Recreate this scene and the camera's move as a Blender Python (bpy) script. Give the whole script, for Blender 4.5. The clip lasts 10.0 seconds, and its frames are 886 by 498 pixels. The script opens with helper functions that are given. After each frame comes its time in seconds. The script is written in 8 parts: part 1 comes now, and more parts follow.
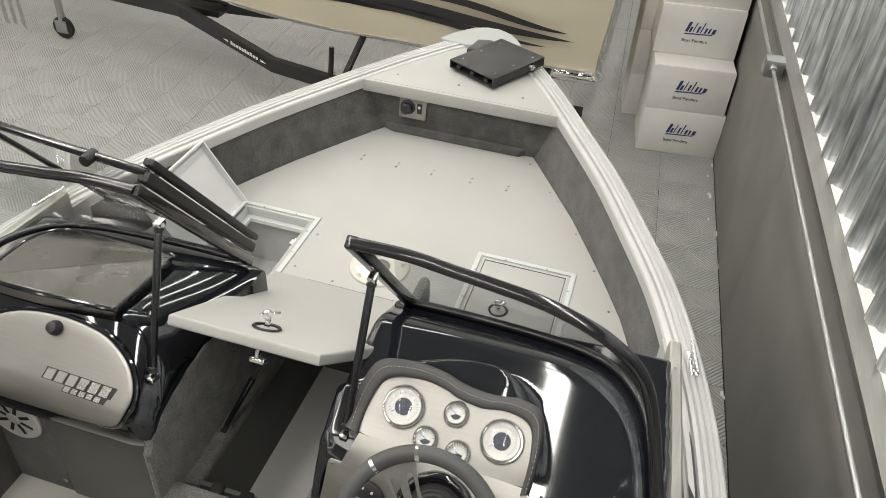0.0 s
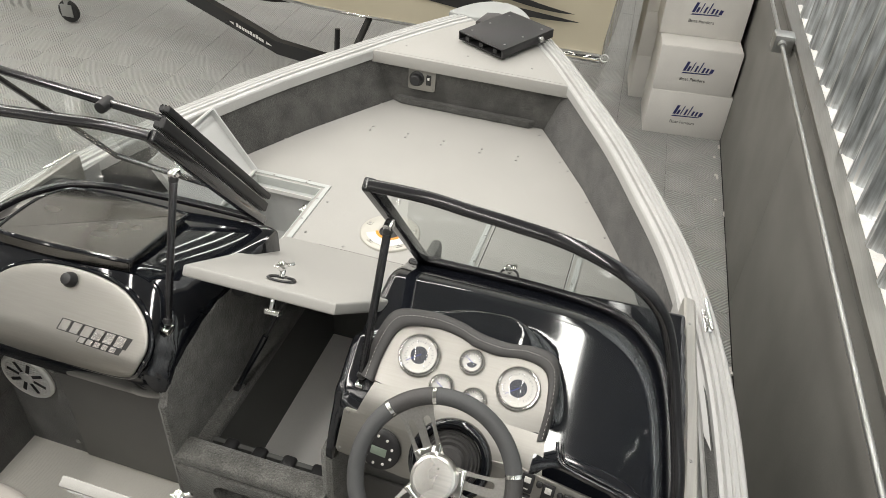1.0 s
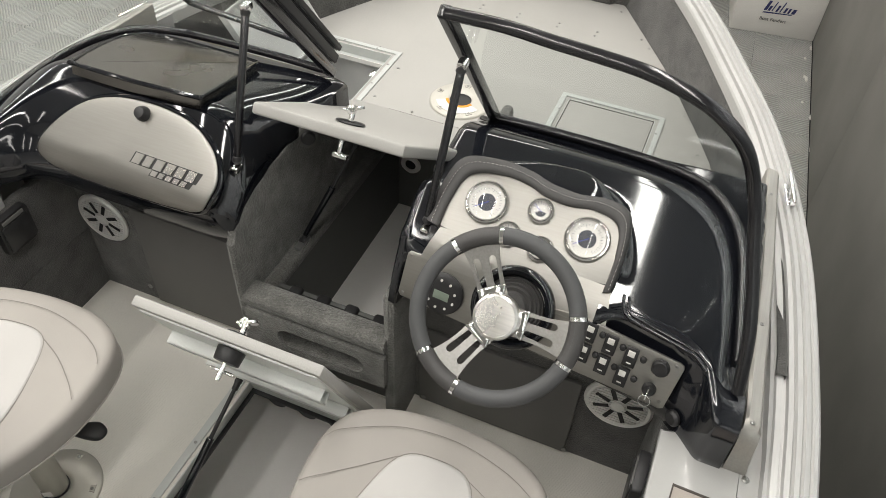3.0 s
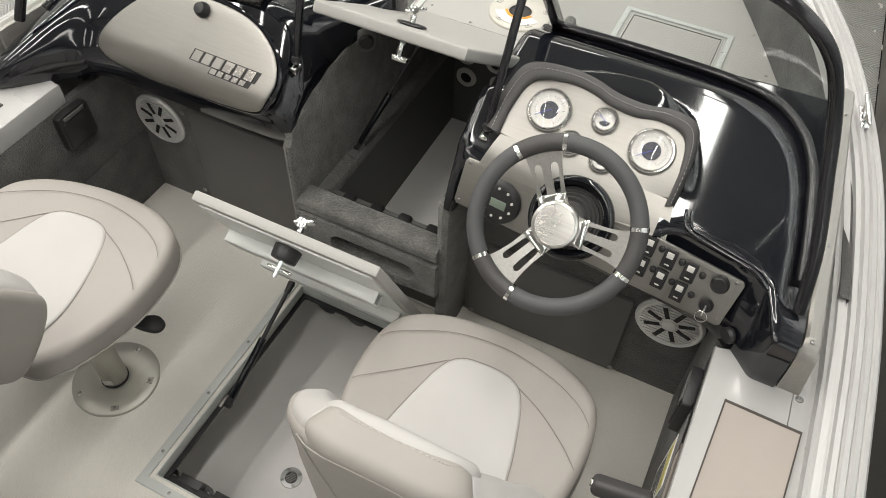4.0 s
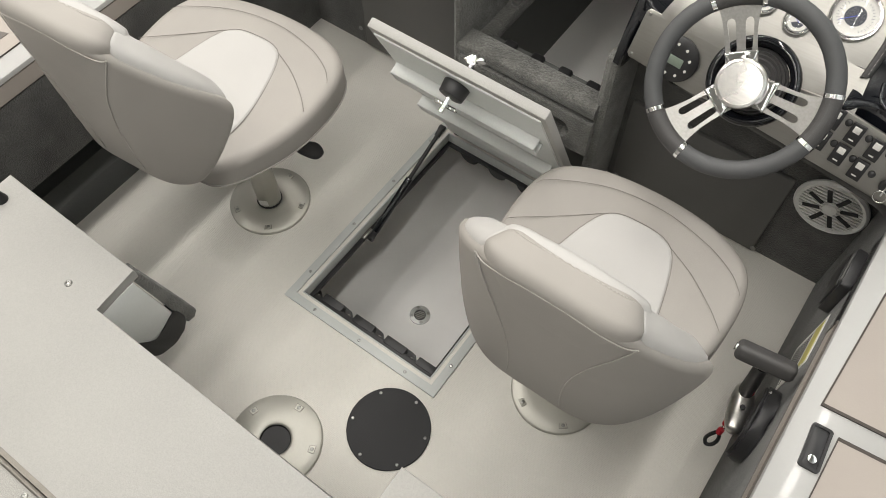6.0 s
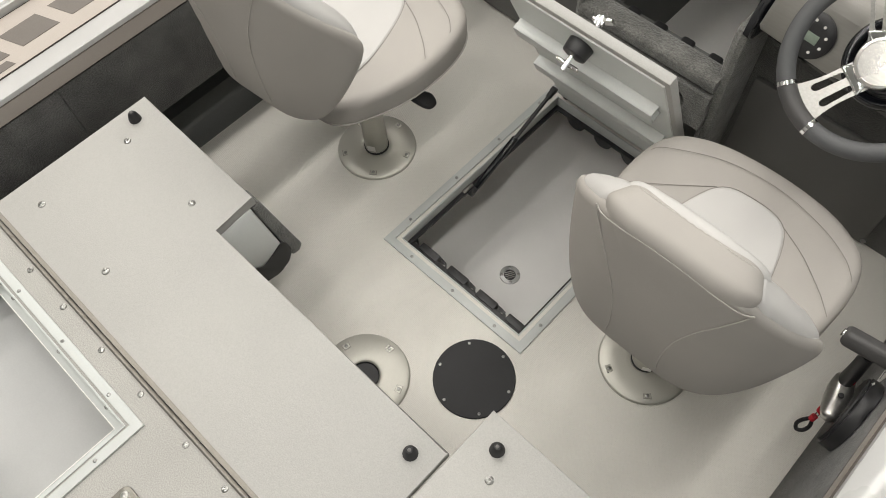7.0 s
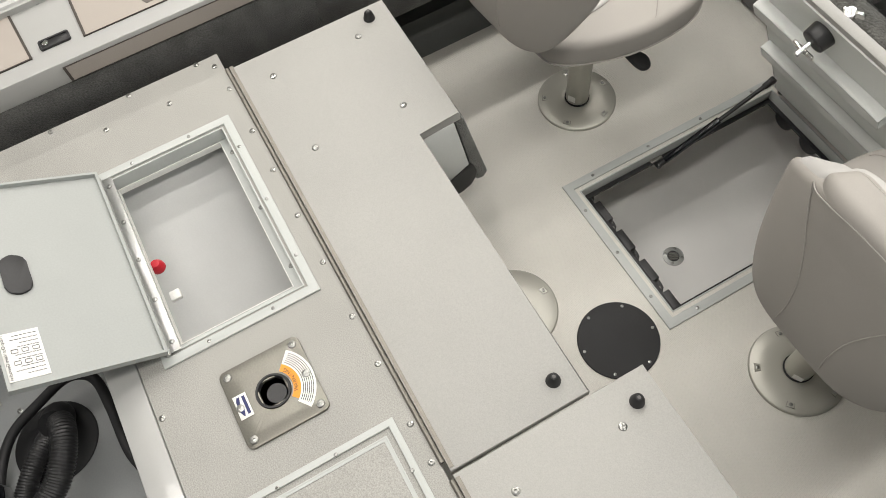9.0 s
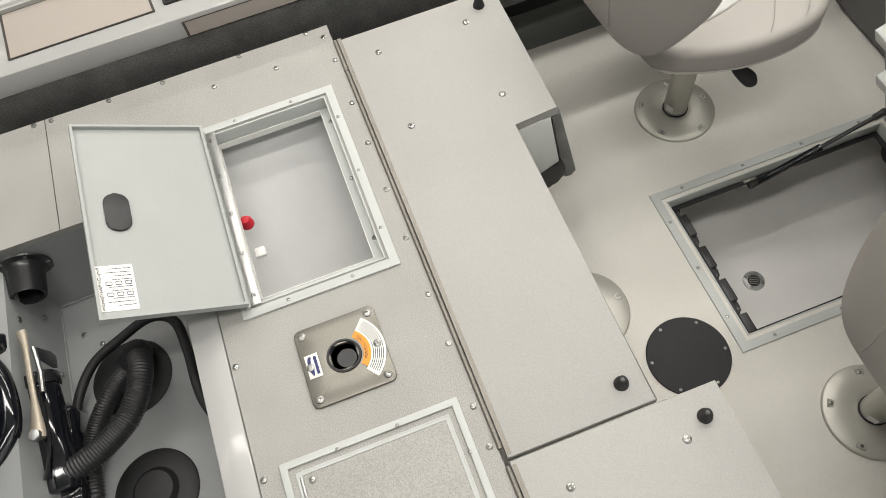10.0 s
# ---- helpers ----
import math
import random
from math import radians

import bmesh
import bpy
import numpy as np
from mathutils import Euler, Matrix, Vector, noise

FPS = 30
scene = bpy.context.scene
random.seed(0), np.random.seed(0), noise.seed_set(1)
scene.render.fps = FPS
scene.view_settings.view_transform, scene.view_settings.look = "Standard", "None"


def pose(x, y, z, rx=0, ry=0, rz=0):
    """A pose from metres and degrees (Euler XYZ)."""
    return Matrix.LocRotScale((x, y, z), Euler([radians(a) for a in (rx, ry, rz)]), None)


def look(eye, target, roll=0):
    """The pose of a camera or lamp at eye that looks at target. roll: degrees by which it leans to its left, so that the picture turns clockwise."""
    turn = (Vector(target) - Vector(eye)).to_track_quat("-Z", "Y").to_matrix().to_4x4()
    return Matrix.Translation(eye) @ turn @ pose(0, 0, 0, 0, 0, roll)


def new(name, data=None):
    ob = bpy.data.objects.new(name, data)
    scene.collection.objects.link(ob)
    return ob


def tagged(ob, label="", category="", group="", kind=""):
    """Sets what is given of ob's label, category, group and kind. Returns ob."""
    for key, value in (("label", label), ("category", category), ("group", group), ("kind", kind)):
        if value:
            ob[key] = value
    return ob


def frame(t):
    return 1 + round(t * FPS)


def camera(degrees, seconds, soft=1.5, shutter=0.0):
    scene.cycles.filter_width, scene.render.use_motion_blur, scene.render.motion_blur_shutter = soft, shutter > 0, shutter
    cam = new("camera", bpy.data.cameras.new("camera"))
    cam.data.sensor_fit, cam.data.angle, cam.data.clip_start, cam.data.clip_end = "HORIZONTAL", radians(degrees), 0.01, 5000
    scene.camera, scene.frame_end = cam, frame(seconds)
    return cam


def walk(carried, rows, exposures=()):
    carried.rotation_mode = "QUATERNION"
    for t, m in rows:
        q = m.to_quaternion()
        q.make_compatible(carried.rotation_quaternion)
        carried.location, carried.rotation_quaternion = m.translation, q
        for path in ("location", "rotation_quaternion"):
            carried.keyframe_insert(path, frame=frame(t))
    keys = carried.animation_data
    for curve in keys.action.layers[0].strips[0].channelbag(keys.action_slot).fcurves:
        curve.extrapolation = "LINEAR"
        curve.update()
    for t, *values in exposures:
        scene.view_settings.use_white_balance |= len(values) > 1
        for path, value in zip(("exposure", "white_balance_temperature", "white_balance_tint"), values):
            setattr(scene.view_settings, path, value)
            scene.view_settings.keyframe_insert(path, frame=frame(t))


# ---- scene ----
cam = camera(59.5, 10.0, 0.85)
PATH = [
    (0, (0.387, 0.241, 3.072), (-0.008, 1.759, 1.832), 4.1),
    (0.5, (0.38, 0.21, 3.024), (-0.016, 1.725, 1.78), 4.1),
    (1, (0.381, 0.172, 2.984), (-0.017, 1.683, 1.735), 4.0),
    (1.5, (0.386, 0.142, 2.947), (-0.026, 1.64, 1.688), 3.8),
    (2, (0.395, 0.127, 2.913), (-0.046, 1.581, 1.613), 3.6),
    (2.5, (0.402, 0.115, 2.873), (-0.067, 1.508, 1.517), 3.4),
    (4, (0.376, 0.062, 2.796), (-0.148, 1.22, 1.251), 2.6),
    (4.5, (0.364, 0.033, 2.775), (-0.177, 1.109, 1.179), 2.1),
    (5, (0.348, 0.009, 2.766), (-0.21, 0.995, 1.118), 1.3),
    (5.5, (0.324, -0.025, 2.765), (-0.25, 0.873, 1.072), 0.4),
    (7, (0.281, -0.153, 2.769), (-0.429, 0.492, 1.014), -4.7),
    (7.5, (0.275, -0.191, 2.772), (-0.482, 0.374, 1.009), -6.1),
    (8, (0.279, -0.229, 2.772), (-0.521, 0.256, 1.005), -7.3),
    (8.5, (0.291, -0.266, 2.78), (-0.544, 0.144, 1.01), -8.1),
    (9, (0.309, -0.292, 2.783), (-0.565, 0.039, 1.015), -9.2),
    (9.5, (0.317, -0.314, 2.784), (-0.597, -0.061, 1.023), -10.2),
    (10, (0.323, -0.339, 2.783), (-0.619, -0.159, 1.028), -10.7),
]
walk(cam, [(t, look(eye, target, roll)) for t, eye, target, roll in PATH])

# ---- world, light, exposure ----
world = bpy.data.worlds.new("showroom_air")
scene.world = world
world.use_nodes = True
world.node_tree.nodes["Background"].inputs[0].default_value = (0.9, 0.95, 1.0, 1)
world.node_tree.nodes["Background"].inputs[1].default_value = 0.05
scene.view_settings.exposure = 0.0

CEIL = 4.6
# rows at x -1.28 and -6.9 are added, unseen, as fill light
LAMPS = [(x, y) for x in (0.31, -1.28, -2.6) for y in (-3.0, -0.1, 2.8, 5.7, 8.6)] + [(-4.4, y) for y in (-3.5, 0.8, 3.7, 6.6, 9.4)] + [(-6.9, y) for y in (2.2, 5.6, 9.0)]


def strip_lamp(x, y):
    data = bpy.data.lights.new("strip_light", "AREA")
    data.shape, data.size, data.size_y = "RECTANGLE", 0.16, 2.6
    data.energy, data.color = (34 if x > 0 else 29 if x > -2 else 36 if x > -3 else 48) * (0.3 if y < -1 else 1.09 if y < 1 else 1.12 if y < 3 else 0.60), (1.0, 0.96, 0.905)
    ob = new("strip_light", data)
    ob.matrix_basis = pose(x, y, CEIL - 0.16)
    return ob


for lx, ly in LAMPS:
    strip_lamp(lx, ly)


# ---- helpers for meshes ----
def empty(name, base=(0, 0, 0)):
    e = new(name)
    e.empty_display_size = 0.05
    e.location = base
    return e


def thing(name, label, category, group="", kind="", base=(0, 0, 0)):
    return tagged(empty(name, base), label, category, group, kind)


def mesh_of(name, bm, material, sharp=38, flat=False):
    bmesh.ops.recalc_face_normals(bm, faces=bm.faces)
    me = bpy.data.meshes.new(name)
    bm.to_mesh(me)
    bm.free()
    if not flat:
        me.shade_smooth()
        me.set_sharp_from_angle(angle=radians(sharp))
    me.materials.append(material)
    return me


def part(name, bm, material, parent, label="", sharp=38, flat=False):
    """A bmesh in world coordinates as one mesh object under a thing or a part."""
    ob = new(name, mesh_of(name, bm, material, sharp, flat))
    if parent is not None:
        ob.parent = parent
        if parent.type == "EMPTY":
            ob.matrix_parent_inverse = Matrix.Translation(-parent.location)
    if label:
        ob["label"] = label
    return ob


def share(name, mesh, parent, m, label=""):
    """One more object on a mesh that others share, at the pose m."""
    ob = new(name, mesh)
    ob.parent = parent
    if parent.type == "EMPTY":
        ob.matrix_parent_inverse = Matrix.Translation(-parent.location)
    ob.matrix_basis = m
    if label:
        ob["label"] = label
    return ob


def solo(name, bm, material, label, category, group="", kind="", sharp=38, flat=False):
    return tagged(part(name, bm, material, None, "", sharp, flat), label, category, group, kind)


def B():
    return bmesh.new()


I4 = Matrix.Identity(4)


def bevel(bm, edges, r, seg=2):
    if r > 0:
        bmesh.ops.bevel(bm, geom=list(edges), offset=r, segments=seg, affect="EDGES", profile=0.5, clamp_overlap=True)


def add_box(bm, x0, x1, y0, y1, z0, z1, bev=0.0, m=I4, seg=2):
    mm = m @ Matrix.Translation(((x0 + x1) / 2, (y0 + y1) / 2, (z0 + z1) / 2)) @ Matrix.Diagonal((x1 - x0, y1 - y0, z1 - z0, 1))
    vs = bmesh.ops.create_cube(bm, size=1, matrix=mm)["verts"]
    bevel(bm, {e for v in vs for e in v.link_edges}, bev, seg)
    return bm


def add_prism(bm, pts, z0, z1, bev=0.0, m=I4, seg=2):
    lo = [bm.verts.new(m @ Vector((x, y, z0))) for x, y in pts]
    hi = [bm.verts.new(m @ Vector((x, y, z1))) for x, y in pts]
    n = len(pts)
    fs = [bm.faces.new(hi), bm.faces.new(lo[::-1])]
    fs += [bm.faces.new((lo[i], lo[(i + 1) % n], hi[(i + 1) % n], hi[i])) for i in range(n)]
    if bev:
        rim = [e for f in fs[:2] for e in f.edges]
        bevel(bm, rim, bev, seg)
    return bm


def add_ring(bm, outer, inner, z0, z1, m=I4, bev=0.0):
    n = len(outer)
    v = [[bm.verts.new(m @ Vector((p[0], p[1], z))) for p in loop] for loop, z in ((outer, z0), (outer, z1), (inner, z1), (inner, z0))]
    top = []
    for a in range(4):
        for i in range(n):
            f = bm.faces.new((v[a][i], v[a][(i + 1) % n], v[(a + 1) % 4][(i + 1) % n], v[(a + 1) % 4][i]))
            if a == 1:
                top.append(f)
    if bev:
        bevel(bm, {e for f in top for e in f.edges if not all(g in top for g in e.link_faces)}, bev, 2)
    return bm


def frame_of(d):
    d = d.normalized()
    s = Vector((0, 0, 1)).cross(d)
    s = s.normalized() if s.length > 1e-4 else Vector((1, 0, 0))
    return s, d.cross(s)


def add_cyl(bm, p0, p1, r, r2=None, seg=20, bev=0.0):
    p0, p1 = Vector(p0), Vector(p1)
    r2 = r if r2 is None else r2
    s, u = frame_of(p1 - p0)
    rings = []
    for p, q in ((p0, r), (p1, r2)):
        rings.append([bm.verts.new(p + q * (math.cos(a) * s + math.sin(a) * u)) for a in [2 * math.pi * k / seg for k in range(seg)]])
    caps = [bm.faces.new(rings[0][::-1]), bm.faces.new(rings[1])]
    for k in range(seg):
        bm.faces.new((rings[0][k], rings[0][(k + 1) % seg], rings[1][(k + 1) % seg], rings[1][k]))
    bevel(bm, [e for f in caps for e in f.edges], bev)
    return bm


def spline(pts, n=8, closed=False):
    """Catmull-Rom through the points, n steps a span."""
    p = [Vector(q) for q in pts]
    k = len(p)
    out = []
    for i in range(k if closed else k - 1):
        a, b, c, d = (p[(i + j) % k] if closed else p[min(max(i + j, 0), k - 1)] for j in (-1, 0, 1, 2))
        for s in range(n):
            t = s / n
            out.append(0.5 * (2 * b + (c - a) * t + (2 * a - 5 * b + 4 * c - d) * t * t + (3 * b - a - 3 * c + d) * t**3))
    if not closed:
        out.append(p[-1])
    return out


def add_tube(bm, pts, r, seg=10, closed=False, flatten=1.0, rad=None, cap=True):
    """A round bar along a line of points; flatten squashes it across, rad gives a radius point by point."""
    pts = [Vector(p) for p in pts]
    n = len(pts)
    rings = []
    side = None
    for i, p in enumerate(pts):
        d = (pts[(i + 1) % n] - pts[i - 1]) if closed else (pts[min(i + 1, n - 1)] - pts[max(i - 1, 0)])
        d.normalize()
        if side is None:
            side, up = frame_of(d)
        else:
            side = (side - d * side.dot(d)).normalized()
        up = d.cross(side)
        q = rad[i] if rad else r
        rings.append([bm.verts.new(p + q * (math.cos(a) * side + flatten * math.sin(a) * up)) for a in [2 * math.pi * k / seg for k in range(seg)]])
    for i in range(n if closed else n - 1):
        a, b = rings[i], rings[(i + 1) % n]
        for k in range(seg):
            bm.faces.new((a[k], a[(k + 1) % seg], b[(k + 1) % seg], b[k]))
    if not closed and cap:
        bm.faces.new(rings[0][::-1])
        bm.faces.new(rings[-1])
    return bm


def add_sweep(bm, pts, profile, closed_profile=True, cap=True):
    """A profile of (out, up) carried along a line in plan; out is to the right of the way."""
    pts = [Vector(p) for p in pts]
    n = len(pts)
    rings = []
    for i, p in enumerate(pts):
        d = pts[min(i + 1, n - 1)] - pts[max(i - 1, 0)]
        d.z = 0
        d.normalize()
        right = Vector((d.y, -d.x, 0))
        rings.append([bm.verts.new(p + a * right + Vector((0, 0, b))) for a, b in profile])
    k = len(profile)
    for i in range(n - 1):
        for j in range(k if closed_profile else k - 1):
            bm.faces.new((rings[i][j], rings[i][(j + 1) % k], rings[i + 1][(j + 1) % k], rings[i + 1][j]))
    if cap and closed_profile:
        bm.faces.new(rings[0])
        bm.faces.new(rings[-1][::-1])
    return bm


def add_lathe(bm, prof, m=I4, seg=32):
    rings = []
    for r, z in prof:
        if r < 1e-6:
            rings.append([bm.verts.new(m @ Vector((0, 0, z)))])
        else:
            rings.append([bm.verts.new(m @ Vector((r * math.cos(a), r * math.sin(a), z))) for a in [2 * math.pi * k / seg for k in range(seg)]])
    for a, b in zip(rings, rings[1:]):
        for k in range(seg):
            loop = []
            for ring, idx in ((a, k), (a, k + 1), (b, k + 1), (b, k)):
                v = ring[idx % len(ring)]
                if v not in loop:
                    loop.append(v)
            if len(loop) > 2:
                bm.faces.new(loop)
    return bm


def add_grid(bm, rows, close=False):
    """A sheet through rows of points."""
    v = [[bm.verts.new(p) for p in row] for row in rows]
    for a, b in zip(v, v[1:]):
        n = len(a)
        for k in range(n if close else n - 1):
            bm.faces.new((a[k], a[(k + 1) % n], b[(k + 1) % n], b[k]))
    return v


def rrect(x0, x1, y0, y1, r, n=5):
    out = []
    for cx, cy, a0 in ((x1 - r, y1 - r, 0), (x0 + r, y1 - r, 90), (x0 + r, y0 + r, 180), (x1 - r, y0 + r, 270)):
        for k in range(n + 1):
            a = radians(a0 + 90 * k / n)
            out.append((cx + r * math.cos(a), cy + r * math.sin(a)))
    return out


def circle(r, n=24, cx=0.0, cy=0.0):
    return [(cx + r * math.cos(2 * math.pi * k / n), cy + r * math.sin(2 * math.pi * k / n)) for k in range(n)]


def add_pillow(bm, outline, thick, edge, m=I4, dome=0.01, steps=5, back=True, bend=None):
    """A padded slab: an outline in x, y with rounded rims and softly domed faces; bend moves each point."""
    cx = sum(p[0] for p in outline) / len(outline)
    cy = sum(p[1] for p in outline) / len(outline)
    half = min(math.hypot(p[0] - cx, p[1] - cy) for p in outline)
    rings = []
    spec = []
    top, low = thick / 2, -thick / 2
    for k in range(steps, 0, -1):
        a = math.pi / 2 * k / steps
        spec.append((edge * (1 - math.cos(a)), low + edge - edge * math.sin(a) if back else low))
    spec.append((0.0, low + edge))
    spec.append((0.0, top - edge))
    for k in range(1, steps + 1):
        a = math.pi / 2 * k / steps
        spec.append((edge * (1 - math.cos(a)), top - edge + edge * math.sin(a)))
    s0 = 1 - edge / half
    inner = [(s0 * q, dome * (1 - q * q)) for q in (0.85, 0.66, 0.45, 0.22)]

    def ring(scale, z):
        out = []
        for x, y in outline:
            p = Vector((cx + (x - cx) * scale, cy + (y - cy) * scale, z))
            out.append(bm.verts.new(m @ (bend(p) if bend else p)))
        return out

    rings = [ring(1 - d / half, z) for d, z in spec]
    if back:
        rings = [ring(s, low - h * 0.6) for s, h in inner[::-1]] + rings
    rings += [ring(s, top + h) for s, h in inner]
    for a, b in zip(rings, rings[1:]):
        n = len(a)
        for k in range(n):
            bm.faces.new((a[k], a[(k + 1) % n], b[(k + 1) % n], b[k]))
    bm.faces.new(rings[0][::-1])
    bm.faces.new(rings[-1])
    return bm


def text_bm(words, size, m, depth=0.0006):
    cu = bpy.data.curves.new("letters", "FONT")
    cu.body, cu.size, cu.align_x, cu.align_y, cu.extrude = words, size, "CENTER", "CENTER", depth
    ob = bpy.data.objects.new("letters", cu)
    me = bpy.data.meshes.new_from_object(ob)
    bm = B()
    bm.from_mesh(me)
    bm.transform(m)
    bpy.data.objects.remove(ob)
    bpy.data.meshes.remove(me)
    return bm


def plane_frame(origin, right, up):
    """A pose whose x runs along right, y along up and z out of the plane."""
    x = Vector(right).normalized()
    z = x.cross(Vector(up)).normalized()
    y = z.cross(x)
    return Matrix.Translation(origin) @ Matrix((x, y, z)).transposed().to_4x4()


# ---- materials ----
def mat(name, col, rough=0.5, metal=0.0, var=0.06, vscale=5.0, grain=0.05, gscale=260.0, bump=0.1, bscale=260.0, bdist=0.001, coat=0.0, stretch=(1, 1, 1), tint=None, rvar=0.08, spec=0.5, sheen=0.0):
    m = bpy.data.materials.new(name)
    m.use_nodes = True
    nt = m.node_tree
    n, l = nt.nodes, nt.links
    p = n["Principled BSDF"]
    tc = n.new("ShaderNodeTexCoord")
    mp = n.new("ShaderNodeMapping")
    mp.inputs["Scale"].default_value = stretch
    l.new(tc.outputs["Object"], mp.inputs["Vector"])
    big = n.new("ShaderNodeTexNoise")
    big.inputs["Scale"].default_value, big.inputs["Detail"].default_value = vscale, 5
    l.new(tc.outputs["Object"], big.inputs["Vector"])
    fine = n.new("ShaderNodeTexNoise")
    fine.inputs["Scale"].default_value, fine.inputs["Detail"].default_value = gscale, 3
    l.new(mp.outputs["Vector"], fine.inputs["Vector"])
    lo = [c * (1 - var) for c in col]
    hi = [min(1, c * (1 + var)) for c in (tint or col)]
    r1 = n.new("ShaderNodeValToRGB")
    r1.color_ramp.elements[0].position, r1.color_ramp.elements[1].position = 0.32, 0.68
    r1.color_ramp.elements[0].color, r1.color_ramp.elements[1].color = (*lo, 1), (*hi, 1)
    l.new(big.outputs["Fac"], r1.inputs["Fac"])
    r2 = n.new("ShaderNodeValToRGB")
    r2.color_ramp.elements[0].position, r2.color_ramp.elements[1].position = 0.3, 0.7
    g = (1 - grain, 1 + grain)
    r2.color_ramp.elements[0].color, r2.color_ramp.elements[1].color = (g[0],) * 3 + (1,), (g[1],) * 3 + (1,)
    l.new(fine.outputs["Fac"], r2.inputs["Fac"])
    mix = n.new("ShaderNodeMix")
    mix.data_type, mix.blend_type = "RGBA", "MULTIPLY"
    mix.inputs["Factor"].default_value = 1.0
    l.new(r1.outputs["Color"], mix.inputs["A"])
    l.new(r2.outputs["Color"], mix.inputs["B"])
    l.new(mix.outputs["Result"], p.inputs["Base Color"])
    mr = n.new("ShaderNodeMapRange")
    mr.inputs["To Min"].default_value, mr.inputs["To Max"].default_value = max(0.02, rough - rvar), min(1, rough + rvar)
    l.new(big.outputs["Fac"], mr.inputs["Value"])
    l.new(mr.outputs["Result"], p.inputs["Roughness"])
    p.inputs["Metallic"].default_value = metal
    p.inputs["Coat Weight"].default_value = coat
    p.inputs["Coat Roughness"].default_value = 0.04
    p.inputs["Specular IOR Level"].default_value = spec
    if sheen:
        p.inputs["Sheen Weight"].default_value, p.inputs["Sheen Roughness"].default_value = sheen, 0.6
    if bump:
        bn = n.new("ShaderNodeTexNoise")
        bn.inputs["Scale"].default_value, bn.inputs["Detail"].default_value = bscale, 2
        l.new(mp.outputs["Vector"], bn.inputs["Vector"])
        bp = n.new("ShaderNodeBump")
        bp.inputs["Strength"].default_value, bp.inputs["Distance"].default_value = bump, bdist
        l.new(bn.outputs["Fac"], bp.inputs["Height"])
        l.new(bp.outputs["Normal"], p.inputs["Normal"])
    return m


def woven(name, col, scale, rough=0.55, amount=0.35, grain=0.06, mottled=0.05):
    """Vinyl with a fine woven relief."""
    m = mat(name, col, rough, var=mottled, vscale=3.0, grain=grain, gscale=900, bump=0)
    n, l = m.node_tree.nodes, m.node_tree.links
    p = n["Principled BSDF"]
    tc = n["Texture Coordinate"]
    ws = []
    for axis in ("X", "Y"):
        w = n.new("ShaderNodeTexWave")
        w.bands_direction = axis
        w.inputs["Scale"].default_value, w.inputs["Distortion"].default_value, w.inputs["Detail"].default_value = scale, 3.0, 2.0
        w.inputs["Detail Scale"].default_value = 2.0
        l.new(tc.outputs["Object"], w.inputs["Vector"])
        ws.append(w)
    ad = n.new("ShaderNodeMath")
    ad.operation = "MULTIPLY"
    l.new(ws[0].outputs["Fac"], ad.inputs[0])
    l.new(ws[1].outputs["Fac"], ad.inputs[1])
    bp = n.new("ShaderNodeBump")
    bp.inputs["Strength"].default_value, bp.inputs["Distance"].default_value = amount, 0.0008
    l.new(ad.outputs[0], bp.inputs["Height"])
    l.new(bp.outputs["Normal"], p.inputs["Normal"])
    return m


def glass_mat(name, tint=(0.93, 0.96, 0.95)):
    m = bpy.data.materials.new(name)
    m.use_nodes = True
    nt = m.node_tree
    n, l = nt.nodes, nt.links
    n.remove(n["Principled BSDF"])
    tr, gl, mx, lw = n.new("ShaderNodeBsdfTransparent"), n.new("ShaderNodeBsdfGlossy"), n.new("ShaderNodeMixShader"), n.new("ShaderNodeLayerWeight")
    tr.inputs["Color"].default_value = (*tint, 1)
    gl.inputs["Roughness"].default_value = 0.03
    pw, mr = n.new("ShaderNodeMath"), n.new("ShaderNodeMapRange")
    pw.operation = "POWER"
    pw.inputs[1].default_value = 5.0
    mr.inputs["To Min"].default_value, mr.inputs["To Max"].default_value = 0.05, 0.95
    lw.inputs["Blend"].default_value = 0.5
    l.new(lw.outputs["Facing"], pw.inputs[0])
    l.new(pw.outputs[0], mr.inputs["Value"])
    l.new(mr.outputs["Result"], mx.inputs[0])
    l.new(tr.outputs[0], mx.inputs[1])
    l.new(gl.outputs[0], mx.inputs[2])
    l.new(mx.outputs[0], n["Material Output"].inputs["Surface"])
    return m


VINYL_FLOOR = woven("vinyl_floor", (0.70, 0.68, 0.625), 80, 0.6, 0.6, 0.15, 0.06)
DECK = mat("deck_vinyl", (0.418, 0.412, 0.390), 0.55, var=0.03, vscale=4, grain=0.07, gscale=420, bump=0.35, bscale=380, bdist=0.0012)
DECK_WARM = mat("deck_vinyl_bow", (0.415, 0.408, 0.385), 0.55, var=0.03, vscale=4, grain=0.06, gscale=450, bump=0.2, bscale=420)
DECK_REAR = mat("deck_vinyl_rear", (0.375, 0.368, 0.343), 0.6, var=0.06, vscale=6, grain=0.21, gscale=400, bump=0.5, bscale=360)
CARPET = mat("marine_carpet_charcoal", (0.085, 0.084, 0.079), 0.95, var=0.32, vscale=12, grain=0.45, gscale=230, bump=0.9, bscale=260, bdist=0.004, spec=0.1, sheen=0.25)
CARPET_GREY = mat("marine_carpet_grey", (0.155, 0.155, 0.143), 0.97, var=0.28, vscale=20, grain=0.42, gscale=260, bump=1.0, bscale=190, bdist=0.007, spec=0.1, sheen=0.3)
